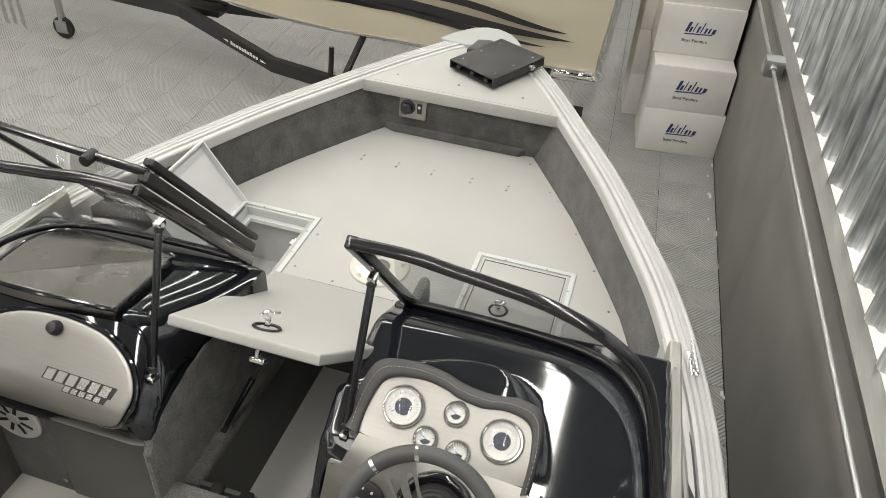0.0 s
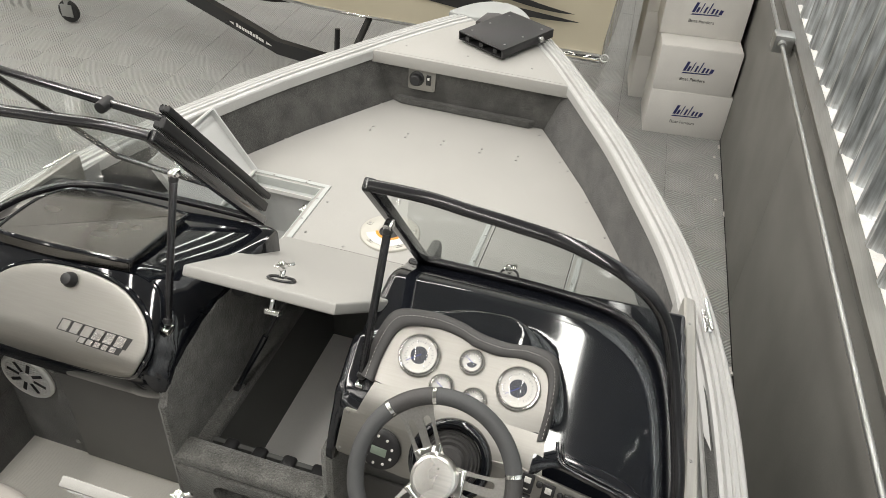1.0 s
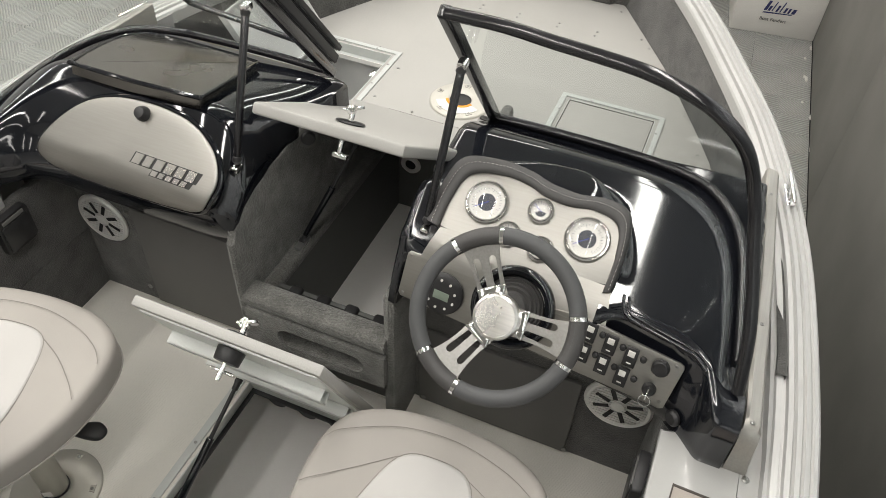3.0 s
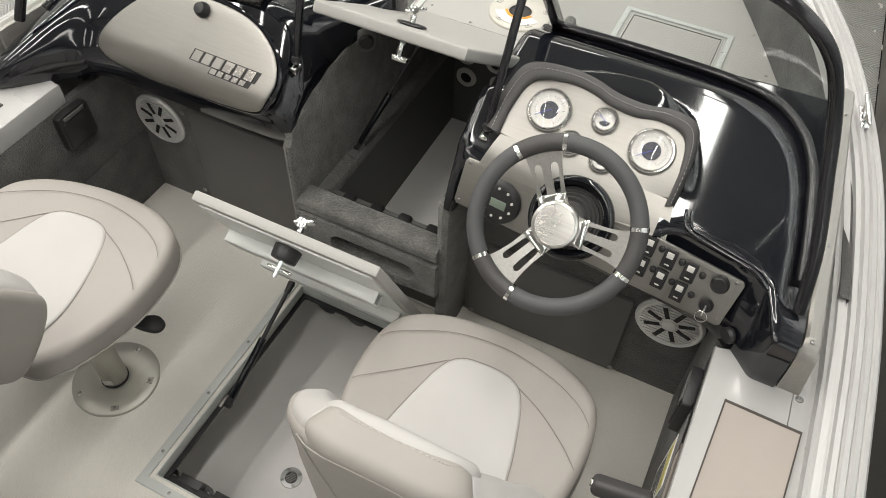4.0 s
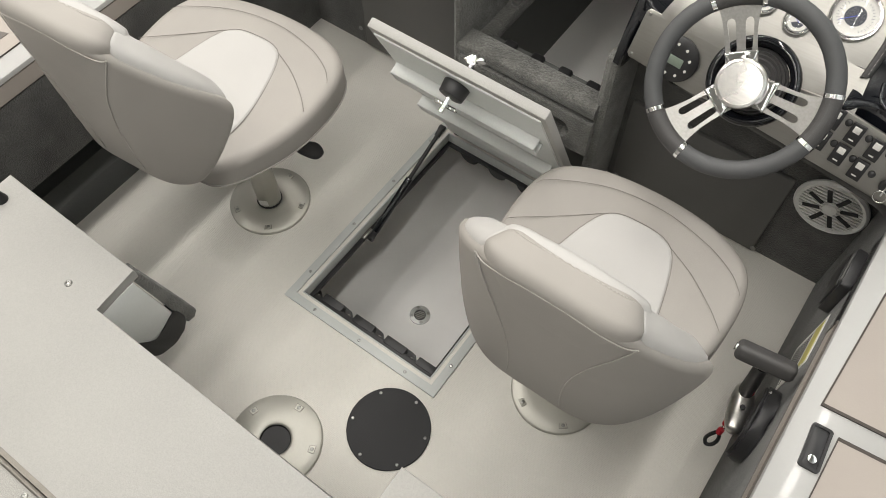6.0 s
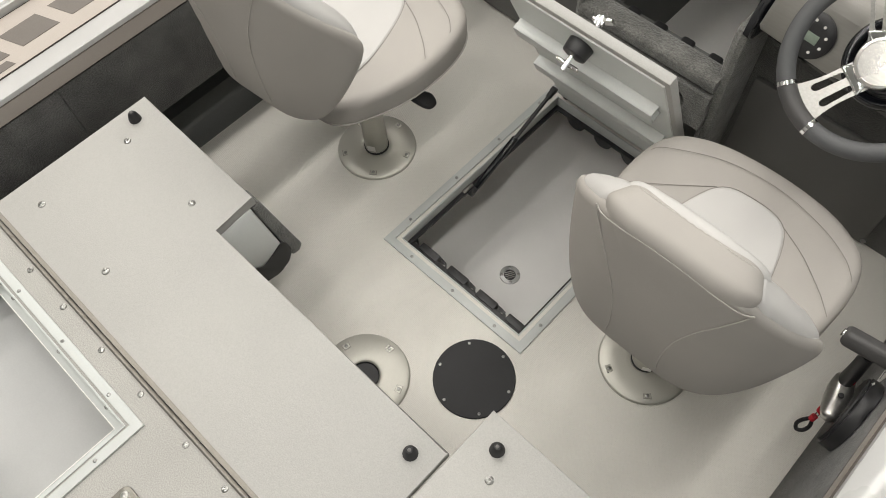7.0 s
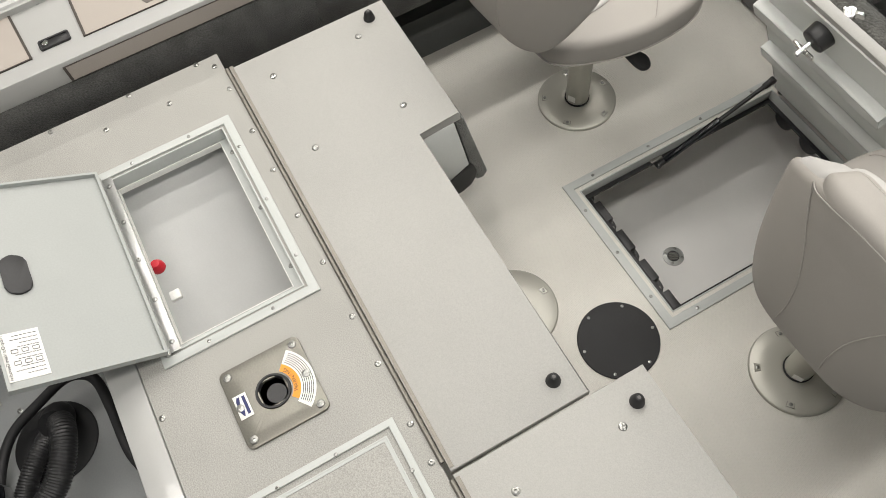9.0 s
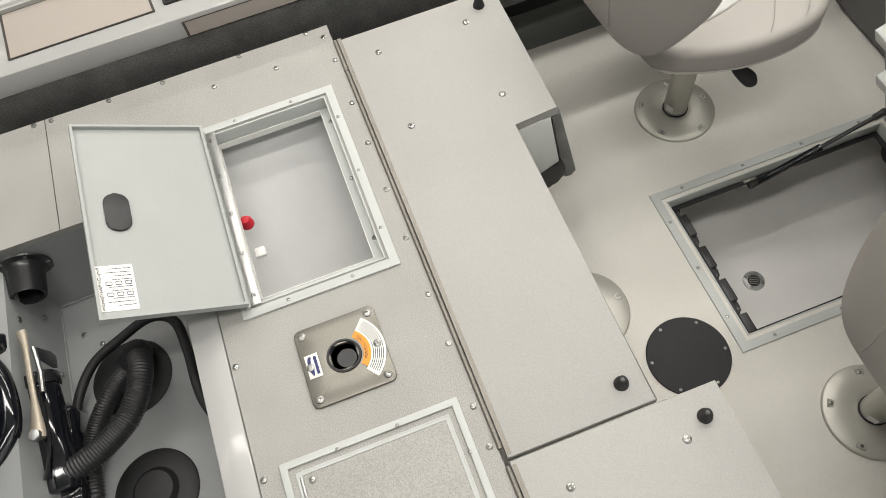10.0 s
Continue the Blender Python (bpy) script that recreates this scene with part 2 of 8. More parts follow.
LINER = mat("dark_plastic_liner", (0.105, 0.108, 0.102), 0.6, var=0.12, vscale=4, grain=0.05, bump=0.15)
KICK = mat("kick_panel", (0.14, 0.137, 0.131), 0.55, var=0.1, vscale=3, grain=0.08, gscale=700, bump=0.2)
PAINT = mat("white_painted_metal", (0.43, 0.43, 0.418), 0.3, var=0.025, vscale=3, grain=0.01, bump=0.03, bscale=40, coat=0.3)
RAIL = mat("bright_aluminium_rail", (0.54, 0.54, 0.527), 0.42, 0.15, var=0.04, vscale=3, grain=0.04, gscale=300, bump=0.05, stretch=(1, 0.05, 1))
FRAME = mat("grey_painted_frame", (0.52, 0.54, 0.522), 0.4, var=0.03, grain=0.02, bump=0.04)
WELL = mat("grey_well_paint", (0.32, 0.33, 0.33), 0.35, var=0.06, vscale=5, grain=0.03, bump=0.05)
BIN = mat("grey_bin_plastic", (0.58, 0.585, 0.575), 0.7, var=0.08, vscale=3, grain=0.02, bump=0)
HATCH_FLOOR = mat("grey_locker_floor", (0.84, 0.83, 0.81), 0.6, var=0.04, grain=0.05, gscale=700, bump=0.15)
PASS_FLOOR = mat("pale_passage_floor", (0.86, 0.85, 0.82), 0.6, var=0.04, grain=0.05, gscale=700, bump=0.15)
BLACK = mat("black_gelcoat", (0.007, 0.008, 0.011), 0.075, var=0.2, vscale=2, grain=0.0, bump=0.0, rvar=0.02, spec=0.6, coat=0.3)
HOSE = mat("ribbed_hose_plastic", (0.028, 0.028, 0.029), 0.36, var=0.12, grain=0.03, bump=0.02)
BLACK_SATIN = mat("black_satin_dash", (0.02, 0.021, 0.022), 0.24, var=0.15, vscale=3, grain=0.03, bump=0.02, bscale=12, bdist=0.003, rvar=0.05)
ANOD = mat("black_anodised_frame", (0.012, 0.012, 0.014), 0.15, 0.0, var=0.1, grain=0.02, bump=0.02, rvar=0.04, spec=0.7)
# real rubber, and also the painted shade that fills holes
RUBBER = mat("black_rubber_and_hole_shade", (0.016, 0.016, 0.017), 0.55, var=0.15, grain=0.08, bump=0.1)
PLASTIC = mat("black_plastic", (0.022, 0.022, 0.023), 0.4, var=0.12, grain=0.06, bump=0.12, bscale=500)
STEEL = mat("brushed_stainless", (0.365, 0.356, 0.331), 0.44, 1.0, var=0.05, vscale=3, grain=0.03, gscale=160, bump=0.03, bscale=160, stretch=(0.04, 1.6, 1.6), rvar=0.05)
STRIPM = mat("satin_trim_strip", (0.40, 0.39, 0.36), 0.4, 0.7, var=0.05, vscale=3, grain=0.05, gscale=160, bump=0.04, stretch=(1.6, 0.05, 1.6))
STEEL_DARK = mat("satin_steel_strip", (0.30, 0.29, 0.268), 0.36, 1.0, var=0.05, vscale=3, grain=0.07, gscale=160, bump=0.05, stretch=(1.6, 0.05, 1.6))
PANEL_DARK = mat("dark_satin_panel", (0.22, 0.21, 0.195), 0.26, 1.0, var=0.06, vscale=3, grain=0.06, gscale=160, bump=0.03, stretch=(0.05, 1.6, 1.6), rvar=0.04)
HUB = mat("satin_hub_metal", (0.72, 0.71, 0.68), 0.30, 1.0, var=0.04, grain=0.08, gscale=120, bump=0.05, stretch=(0.1, 1.5, 1.5))
SPOKE = mat("brushed_spoke", (0.30, 0.295, 0.28), 0.36, 0.9, var=0.06, grain=0.08, gscale=200, bump=0.06)
HINGEM = mat("dull_hinge_steel", (0.24, 0.225, 0.20), 0.5, 0.8, var=0.1, grain=0.1, bump=0.05)
EMBLEM = mat("polished_emblem_metal", (0.50, 0.49, 0.465), 0.28, 1.0, var=0.05, bump=0.02)
HEAD = mat("dull_screw_head", (0.34, 0.34, 0.325), 0.3, 1.0, var=0.1, bump=0.05)
CHROME = mat("chrome", (0.82, 0.82, 0.81), 0.08, 1.0, var=0.03, grain=0.02, bump=0.02, rvar=0.03)
LIDPAN = mat("pale_lid_underside", (0.78, 0.80, 0.775), 0.4, var=0.03, grain=0.02, bump=0.04)
LIDGREY = mat("grey_lid_paint", (0.385, 0.40, 0.388), 0.45, var=0.03, grain=0.03, bump=0.05)
PLATE = mat("satin_plate", (0.195, 0.187, 0.163), 0.33, 0.8, var=0.06, vscale=4, grain=0.08, gscale=300, bump=0.04)
SOCKETW = mat("pale_socket_coating", (0.56, 0.545, 0.49), 0.4, 0.15, var=0.04, grain=0.04, gscale=500, bump=0.06)
SILVER = mat("champagne_cast_metal", (0.49, 0.48, 0.43), 0.4, 0.45, var=0.05, grain=0.06, gscale=500, bump=0.08)
TAUPE = mat("taupe_seat_vinyl", (0.352, 0.331, 0.304), 0.52, var=0.05, vscale=5, grain=0.05, gscale=700, bump=0.18, bscale=650, bdist=0.0006)
WHITEV = mat("white_seat_vinyl", (0.493, 0.482, 0.465), 0.5, var=0.04, vscale=5, grain=0.03, gscale=700, bump=0.15, bscale=650, bdist=0.0006)
SEAM = mat("seam_thread", (0.25, 0.232, 0.214), 0.7, bump=0.2)
PIPING = mat("pale_piping", (0.42, 0.40, 0.37), 0.55, bump=0.1)
STITCH = mat("white_stitching", (0.5, 0.48, 0.455), 0.6, bump=0.2)
COVERM = mat("matt_black_cover", (0.026, 0.026, 0.027), 0.62, var=0.12, vscale=8, grain=0.12, gscale=500, bump=0.3, bscale=400, spec=0.3)
PADVINYL = mat("grey_padded_vinyl", (0.065, 0.063, 0.062), 0.5, var=0.1, grain=0.1, gscale=600, bump=0.25, bscale=600)
RIMVINYL = mat("grey_wheel_vinyl", (0.082, 0.084, 0.086), 0.55, var=0.1, grain=0.08, gscale=700, bump=0.2, bscale=700)
INLAY = mat("taupe_deck_inlay", (0.40, 0.358, 0.32), 0.55, var=0.04, vscale=4, grain=0.06, gscale=600, bump=0.15)
EDGE = mat("dark_bronze_outline", (0.06, 0.05, 0.042), 0.5, bump=0)
GLASS = glass_mat("window_glass")
LENS = glass_mat("gauge_lens", (0.99, 0.99, 0.99))
DIAL = mat("white_gauge_face", (0.74, 0.73, 0.69), 0.5, var=0.02, bump=0)
DIAL_DARK = mat("dark_gauge_centre", (0.05, 0.055, 0.07), 0.5, bump=0)
DIAL_GREY = mat("grey_gauge_centre", (0.16, 0.17, 0.19), 0.45, var=0.1, bump=0)
BLUE = mat("blue_needle", (0.05, 0.08, 0.5), 0.4, bump=0)
NAVY = mat("navy_print", (0.03, 0.035, 0.13), 0.6, bump=0)
INK = mat("black_print", (0.03, 0.03, 0.03), 0.6, bump=0)
ORANGE = mat("orange_label", (0.85, 0.33, 0.03), 0.5, bump=0)
STICKER = mat("white_label", (0.82, 0.81, 0.78), 0.45, var=0.02, bump=0)
RED = mat("red_plastic", (0.55, 0.015, 0.03), 0.4, bump=0.05)
CARD = mat("white_cardboard", (0.70, 0.685, 0.65), 0.75, var=0.04, vscale=4, grain=0.03, gscale=200, bump=0.15, bscale=90)
CREAM = mat("cream_hull_paint", (0.66, 0.60, 0.45), 0.22, var=0.03, vscale=2, grain=0.01, bump=0.02, bscale=10, coat=0.4)
GALV = mat("galvanised_sheet", (0.64, 0.67, 0.69), 0.36, 0.9, var=0.25, vscale=5, grain=0.5, gscale=45, bump=0.1, bscale=30, stretch=(1, 1, 0.08))
BOARD = mat("grey_wall_board", (0.19, 0.185, 0.171), 0.75, var=0.1, vscale=3, grain=0.06, gscale=220, bump=0.2, bscale=200)
# wall and ceiling colours are kept pale to bounce light into the boat
SHELL = mat("unseen_wall_panel", (0.74, 0.735, 0.72), 0.6, var=0.05, vscale=1, bump=0.1, bscale=20)
CEILING = mat("grey_ceiling_panel", (0.66, 0.66, 0.645), 0.7, var=0.05, vscale=1, bump=0.1, bscale=20)
TRAILER = mat("black_trailer_paint", (0.012, 0.012, 0.013), 0.3, var=0.1, bump=0.03, bscale=60, coat=0.3)
ZINC = mat("zinc_plated_steel", (0.46, 0.465, 0.455), 0.34, 0.9, var=0.1, grain=0.05, bump=0.05)
TAN = mat("brushed_tan_handle", (0.45, 0.40, 0.32), 0.45, 0.6, var=0.1, bump=0.08)
PRINT_DARK = mat("taupe_brown_print", (0.13, 0.115, 0.10), 0.55, bump=0)
SILVERY = mat("silver_grille", (0.80, 0.80, 0.78), 0.4, 0.3, var=0.05, bump=0.03)
HULLP = mat("grey_hull_paint", (0.42, 0.42, 0.40), 0.35, var=0.03, bump=0.03)

# ---- the showroom ----
XW, YS, YN = -8.0, -6.0, 11.0
SKEW = -0.0517  # the sheet-metal wall is not quite parallel to the boat


def wall_x(y):
    return 1.205 + SKEW * (y - 2.7)


ground = solo("floor", add_box(B(), XW - 0.2, 2.2, YS - 0.2, YN + 0.2, -0.2, -0.012), PLASTIC, "grey ribbed interlocking plastic tiles laid over a slab", "floor", kind="structure", flat=True)


# unseen walls and ceiling, added to close the room and bounce light
def wall_plate(name, x0, x1, y0, y1):
    return solo(name, add_box(B(), x0, x1, y0, y1, -0.012, CEIL), SHELL, "plain pale wall panel out of view, added to close the room", "wall", kind="structure", flat=True)


wall_plate("wall_west", XW - 0.2, XW, YS, YN)
wall_plate("wall_north", XW - 0.2, 2.2, YN, YN + 0.2)
wall_plate("wall_south", XW - 0.2, 2.2, YS - 0.2, YS)
solo("ceiling", add_box(B(), XW - 0.2, 2.2, YS - 0.2, YN + 0.2, CEIL, CEIL + 0.15), CEILING, "plain grey ceiling panel out of view, added to close the room", "ceiling", kind="structure", flat=True)

# east side: grey board dado, cap angle, conduit and corrugated metal above
WALL_M = Matrix.Translation((wall_x(2.7), 2.7, 0)) @ Matrix.Rotation(math.atan(-SKEW), 4, "Z")
# local: x outwards, y along the wall
east = thing("wall_east", "grey board dado with galvanised corrugated sheet metal above", "wall", kind="structure", base=(1.2, 2.7, 0))
bm = B()
seams = [-8.6, -6.2, -3.7, -1.25, 1.19, 3.63, 6.07, 8.3]
for a, b in zip(seams, seams[1:]):
    add_box(bm, 0.0, 0.06, a + 0.0015, b - 0.0015, 0.012, 1.33, 0.002, WALL_M)
part("dado_board", bm, BOARD, east, "scuffed dark grey wall board")
bm = B()
add_box(bm, -0.012, 0.10, -8.6, 8.3, 1.332, 1.362, 0.003, WALL_M)
part("cap_angle", bm, STEEL_DARK, east, "grey metal cap angle")
bm = B()
rows = []
pitch, amp = 0.22, 0.055
y = -8.6
line = []
while y < 8.3:
    for dy, dx in ((0, 0), (0.035, 0), (0.06, amp), (0.095, amp), (0.12, amp * 0.82), (0.15, amp), (0.165, amp)):
        line.append((0.055 + dx, y + dy))
    y += pitch
for z in (1.34, CEIL):
    rows.append([WALL_M @ Vector((x, yy, z)) for x, yy in line])
add_grid(bm, rows)
part("corrugated_sheet", bm, GALV, east, "galvanised corrugated metal sheet", sharp=20)
# ragged white strip, painted as light on the cap ledge under the corrugation
bm = B()
random.seed(4)
edge = []
y = -2.0
while y < 7.6:
    edge += [(y, random.uniform(0.0, 0.004)), (y + 0.012, random.uniform(0.004, 0.014))]
    y += random.uniform(0.02, 0.05)
lines = [[WALL_M @ Vector((dx, yy, 1.363 + hh * s)) for yy, hh in edge] for dx, s in ((0.060, 0), (0.062, 0.5), (0.08, 0.9), (0.12, 1.0))]
add_grid(bm, lines)
part("lit_ledge_strip", bm, STICKER, east, "ragged white strip painted as light on the cap ledge")
# debris along the foot of the board
bm = B()
for k in range(12):
    y = random.uniform(0.6, 3.2)
    add_box(bm, -0.018, -0.002, y, y + random.uniform(0.01, 0.06), 0.0, random.uniform(0.004, 0.014), 0.002, WALL_M @ Matrix.Rotation(random.uniform(-0.02, 0.02), 4, "Z"))
part("caulk_crumbs", bm, CARD, east, "pale crumbs along the wall foot")

conduit = thing("electrical_conduit", "galvanised conduit pipe with junction box along the board", "conduit", base=(1.1, 4.5, 1.3))
bm = B()
add_tube(bm, [WALL_M @ Vector((-0.075, y, 1.345)) for y in (-6, -2, 1.75, 1.9)], 0.0105, 12)
add_tube(bm, [WALL_M @ Vector((-0.075, y, 1.345)) for y in (1.9, 3, 5, 8)], 0.0105, 12)
part("pipe", bm, ZINC, conduit)
bm = add_box(B(), -0.115, -0.012, 1.80, 1.90, 1.29, 1.385, 0.006, WALL_M)
add_cyl(bm, WALL_M @ Vector((-0.075, 1.90, 1.345)), WALL_M @ Vector((-0.075, 1.94, 1.345)), 0.022, bev=0.002)
add_cyl(bm, WALL_M @ Vector((-0.075, 1.80, 1.345)), WALL_M @ Vector((-0.075, 1.76, 1.345)), 0.022, bev=0.002)
part("junction_box", bm, ZINC, conduit, "scratched zinc junction box")
for y in (-1.5, 5.6):
    part("pipe_strap", add_box(B(), -0.09, 0.0, y, y + 0.03, 1.33, 1.362, 0.003, WALL_M), ZINC, conduit)

# ceiling fixtures, all out of view, that carry the strip lights
for lx, ly in LAMPS:
    fx = thing("ceiling_light", "long white strip light under the ceiling, out of view", "ceiling light", "showroom strip lights", base=(lx, ly, CEIL))
    part("housing", add_box(B(), lx - 0.13, lx + 0.13, ly - 1.32, ly + 1.32, CEIL - 0.14, CEIL - 0.001, 0.01), PAINT, fx)


# ---- cartons by the wall ----
def carton(x, y, z, w, d, h, yaw):
    box = thing("cardboard_box", "white cardboard carton with a navy script print", "box", "cartons stacked by the wall", base=(x, y, z))
    m = Matrix.Translation((x, y, z)) @ Matrix.Rotation(radians(yaw), 4, "Z")
    body = part("carton", add_box(B(), -w / 2, w / 2, 0, d, 0.001, h - 0.001, 0.006, m), CARD, box)
    part("top_flap", add_box(B(), -w / 2 + 0.004, w / 2 - 0.004, 0.004, d / 2 - 0.002, h - 0.001, h + 0.003, 0.001, m), CARD, box)
    part("top_flap", add_box(B(), -w / 2 + 0.004, w / 2 - 0.004, d / 2 + 0.002, d - 0.004, h - 0.001, h + 0.003, 0.001, m), CARD, box)
    f = m @ plane_frame((0, -0.001, h * 0.55), (1, 0, 0), (0, 0, 1))
    # a slanted script mark drawn as plain strokes with a swash under it
    for k, (hh, ww) in enumerate([(0.075, 0.03), (0.04, 0.024), (0.075, 0.010), (0.05, 0.020), (0.08, 0.012), (0.04, 0.022), (0.038, 0.020), (0.036, 0.034)]):
        x0 = -0.105 + k * 0.027
        part("script_stroke", add_prism(B(), [(x0, -0.02), (x0 + ww * 0.7, -0.02), (x0 + ww * 0.7 + hh * 0.3, -0.02 + hh), (x0 + hh * 0.3, -0.02 + hh)], 0, 0.0008, 0, f), NAVY, body)
    part("script_swash", add_prism(B(), [(-0.11, -0.040), (0.09, -0.032), (0.10, -0.024), (-0.10, -0.030)], 0, 0.0008, 0, f), NAVY, body)
    part("lettering", text_bm("Boat Fenders", 0.035, f @ Matrix.Translation((-0.02, -0.085, 0.0004)), 0.0003), INK, body, "small dark lettering")
    return box


carton(0.745, 5.80, 0.0, 0.60, 0.45, 0.365, 7)
carton(0.735, 5.80, 0.366, 0.585, 0.45, 0.345, 7)
carton(0.70, 6.02, 0.712, 0.60, 0.45, 0.37, 7)
carton(0.70, 6.05, 1.083, 0.60, 0.45, 0.36, 7)
for k in range(4):
    carton(0.70, 6.36, 0.37 * k, 0.86, 0.42, 0.368, 7)


# ---- the boat and trailer behind ----
def other_boat():
    top = thing("cream_boat", "cream fibreglass runabout hull with black flame graphic", "boat", base=(-2, 6.4, 0.5))
    rows = []
    # hull side: chine to gunwale, stem at the west end, transom at the east end
    st = [(0.02, 0.0), (-1.2, -0.035), (-2.3, -0.05), (-3.2, 0.02), (-4.0, 0.24), (-4.7, 0.62), (-5.2, 1.05)]
    keel = spline([(x, 5.75 + dy, 0.56 + 0.06 * max(0, -x - 2) ** 1.3) for x, dy in st], 6)
    for frac, out, up in ((-0.25, 0.35, -0.16), (0.0, 0.0, 0.0), (0.04, -0.02, 0.015), (0.3, -0.06, 0.25), (0.7, -0.13, 0.62), (1.0, -0.17, 0.95)):
        rows.append([p + Vector((0.10 * max(0, up), out, up + (0.25 * max(0, (-p.x - 3) / 2) if up > 0.3 else 0))) for p in keel])
    bm = B()
    add_grid(bm, rows)
    # transom and far side
    add_prism(bm, [(5.75, 0.56), (6.1, 0.40), (6.9, 0.30), (7.7, 0.40), (8.05, 0.56), (8.2, 1.5), (5.6, 1.5)], 0.015, 0.03, 0, Matrix(((0, 0, 1, 0), (1, 0, 0, 0), (0, 1, 0, 0), (0, 0, 0, 1))))
    hull = part("hull", bm, CREAM, top, sharp=30)
    bm = B()
    add_tube(bm, [p + Vector((0, -0.012, 0.0)) for p in keel], 0.022, 8, flatten=0.8)
    part("chine_trim", bm, CHROME, top, "polished metal chine strip")
    bm = B()
    for x0, x1, za, zb, th in ((-2.9, -0.15, 0.34, 0.30, 0.05), (-2.2, -0.35, 0.26, 0.22, 0.03), (-3.6, -1.5, 0.42, 0.30, 0.04), (-1.5, -0.2, 0.42, 0.36, 0.03)):
        pts = []
        n = 20
        for k in range(n + 1):
            t = k / n
            pts.append((x0 + (x1 - x0) * t, za + (zb - za) * t + 0.04 * math.sin(5 * t), th * math.sin(math.pi * t) ** 0.7))
        up = [(x, z + h) for x, z, h in pts]
        dn = [(x, z - h) for x, z, h in pts][::-1]
        def on(x, z):
            return Vector((x, 5.70 - 0.24 * (z - 0.02) - 0.012, 0.56 + z))
        vs = [on(x, z) for x, z in up + dn[1:-1]]
        bm.faces.new([bm.verts.new(v) for v in vs])
    part("graphic", bm, INK, hull, "black swirl graphic")
    bm = add_box(B(), -0.28, 0.05, 5.66, 5.75, 0.50, 0.545, 0.008)
    part("trim_tab", bm, CHROME, top, "polished corner bracket")
    bm = B()
    add_tube(bm, [(0.06 + 0.028 * math.cos(a), 5.70 + 0.02 * math.sin(a), 0.56 + 0.02 * math.sin(a)) for a in np.linspace(0, 2 * math.pi, 16)[:-1]], 0.006, 8, True)
    add_cyl(bm, (0.0, 5.70, 0.545), (0.035, 5.70, 0.555), 0.006, seg=8)
    part("tie_ring", bm, ZINC, top)


other_boat()


def other_trailer():
    top = thing("boat_trailer", "black painted boat trailer with a swivel jack wheel", "trailer", base=(-2.5, 5.5, 0))
    bm = B()
    path = [(-6.4, 5.95, 0.50), (-4.3, 5.76, 0.50), (-3.45, 5.68, 0.50), (-2.95, 5.52, 0.42), (-2.45, 5.38, 0.32), (-1.9, 5.36, 0.27), (-0.9, 5.55, 0.27), (0.0, 5.62, 0.27)]
    add_sweep(bm, path, [(-0.03, -0.055), (0.03, -0.055), (0.03, 0.055), (-0.03, 0.055)])
    beam = part("tongue_beam", bm, TRAILER, top)
    bm = B()
    add_sweep(bm, [(-3.45, 5.85, 0.5), (-2.9, 6.15, 0.40), (-2.2, 6.6, 0.32), (0, 6.9, 0.30)], [(-0.03, -0.05), (0.03, -0.05), (0.03, 0.05), (-0.03, 0.05)])
    part("far_beam", bm, TRAILER, top)
    bm = add_box(B(), -3.62, -3.10, 5.70, 5.86, 0.47, 0.53, 0.006)
    part("coupling_plate", bm, TRAILER, top)
    for x in (-1.85, -0.35):
        bm = B()
        add_tube(bm, [(x, 5.40, 0.32), (x + 0.02, 5.62, 0.46), (x + 0.03, 5.85, 0.58)], 0.028, 8)
        add_tube(bm, [(x - 0.10, 5.36, 0.30), (x - 0.10, 5.40, 0.55)], 0.022, 8)
        part("bunk_bracket", bm, TRAILER, top)
    # pale stencil on the beam as plain bars
    m = plane_frame((-2.70, 5.435 - 0.036, 0.375), (0.5, -0.14, -0.10), (0, -0.2, 1))
    bm = B()
    for k in range(10):
        add_box(bm, -0.16 + k * 0.03, -0.138 + k * 0.03, -0.014, 0.014 + (0.008 if k in (0, 5, 7) else 0), 0, 0.002, 0, m)
    add_prism(bm, [(-0.24, 0), (-0.19, 0.012), (-0.19, -0.012)], 0, 0.002, 0, m)
    add_prism(bm, [(0.22, 0), (0.16, 0.012), (0.16, -0.012)], 0, 0.002, 0, m)
    part("stencil", bm, STICKER, beam, "pale stencilled mark")
    jack = part("jack_post", add_cyl(B(), (-4.72, 5.72, 0.16), (-4.72, 5.72, 0.75), 0.03, bev=0.003), ZINC, top, "zinc jack post")
    bm = B()
    add_box(bm, -4.78, -4.66, 5.685, 5.695, 0.06, 0.17, 0.003)
    add_box(bm, -4.78, -4.66, 5.745, 5.755, 0.06, 0.17, 0.003)
    add_box(bm, -4.77, -4.67, 5.685, 5.755, 0.16, 0.172, 0.003)
    part("fork", bm, ZINC, jack)
    bm = add_lathe(B(), [(0, -0.02), (0.07, -0.024), (0.098, -0.018), (0.102, 0), (0.098, 0.018), (0.07, 0.024), (0, 0.02)], pose(-4.72, 5.72, 0.102, 90, 0, 0), 28)
    part("wheel", bm, RUBBER, jack, "black rubber wheel")
    for k in range(7):
        bm = B()
        for s in range(9):
            z = 0.42 - s * 0.033 - 0.01 * abs(k - 3)
            a = Matrix.Translation((-5.25 + 0.045 * k, 5.55 + 0.03 * (k % 2), z)) @ Matrix.Rotation(1.57 * (s % 2), 4, "Z") @ Matrix.Rotation(1.57, 4, "X")
            add_tube(bm, [a @ Vector((0.012 * math.cos(t), 0.02 * math.sin(t), 0)) for t in np.linspace(0, 2 * math.pi, 9)[:-1]], 0.004, 5, True)
        part("safety_chain", bm, ZINC, top, "hanging zinc safety chain")


other_trailer()

# ---- the fishing boat: hull, gunwales, decks and floors ----
XC = -0.355
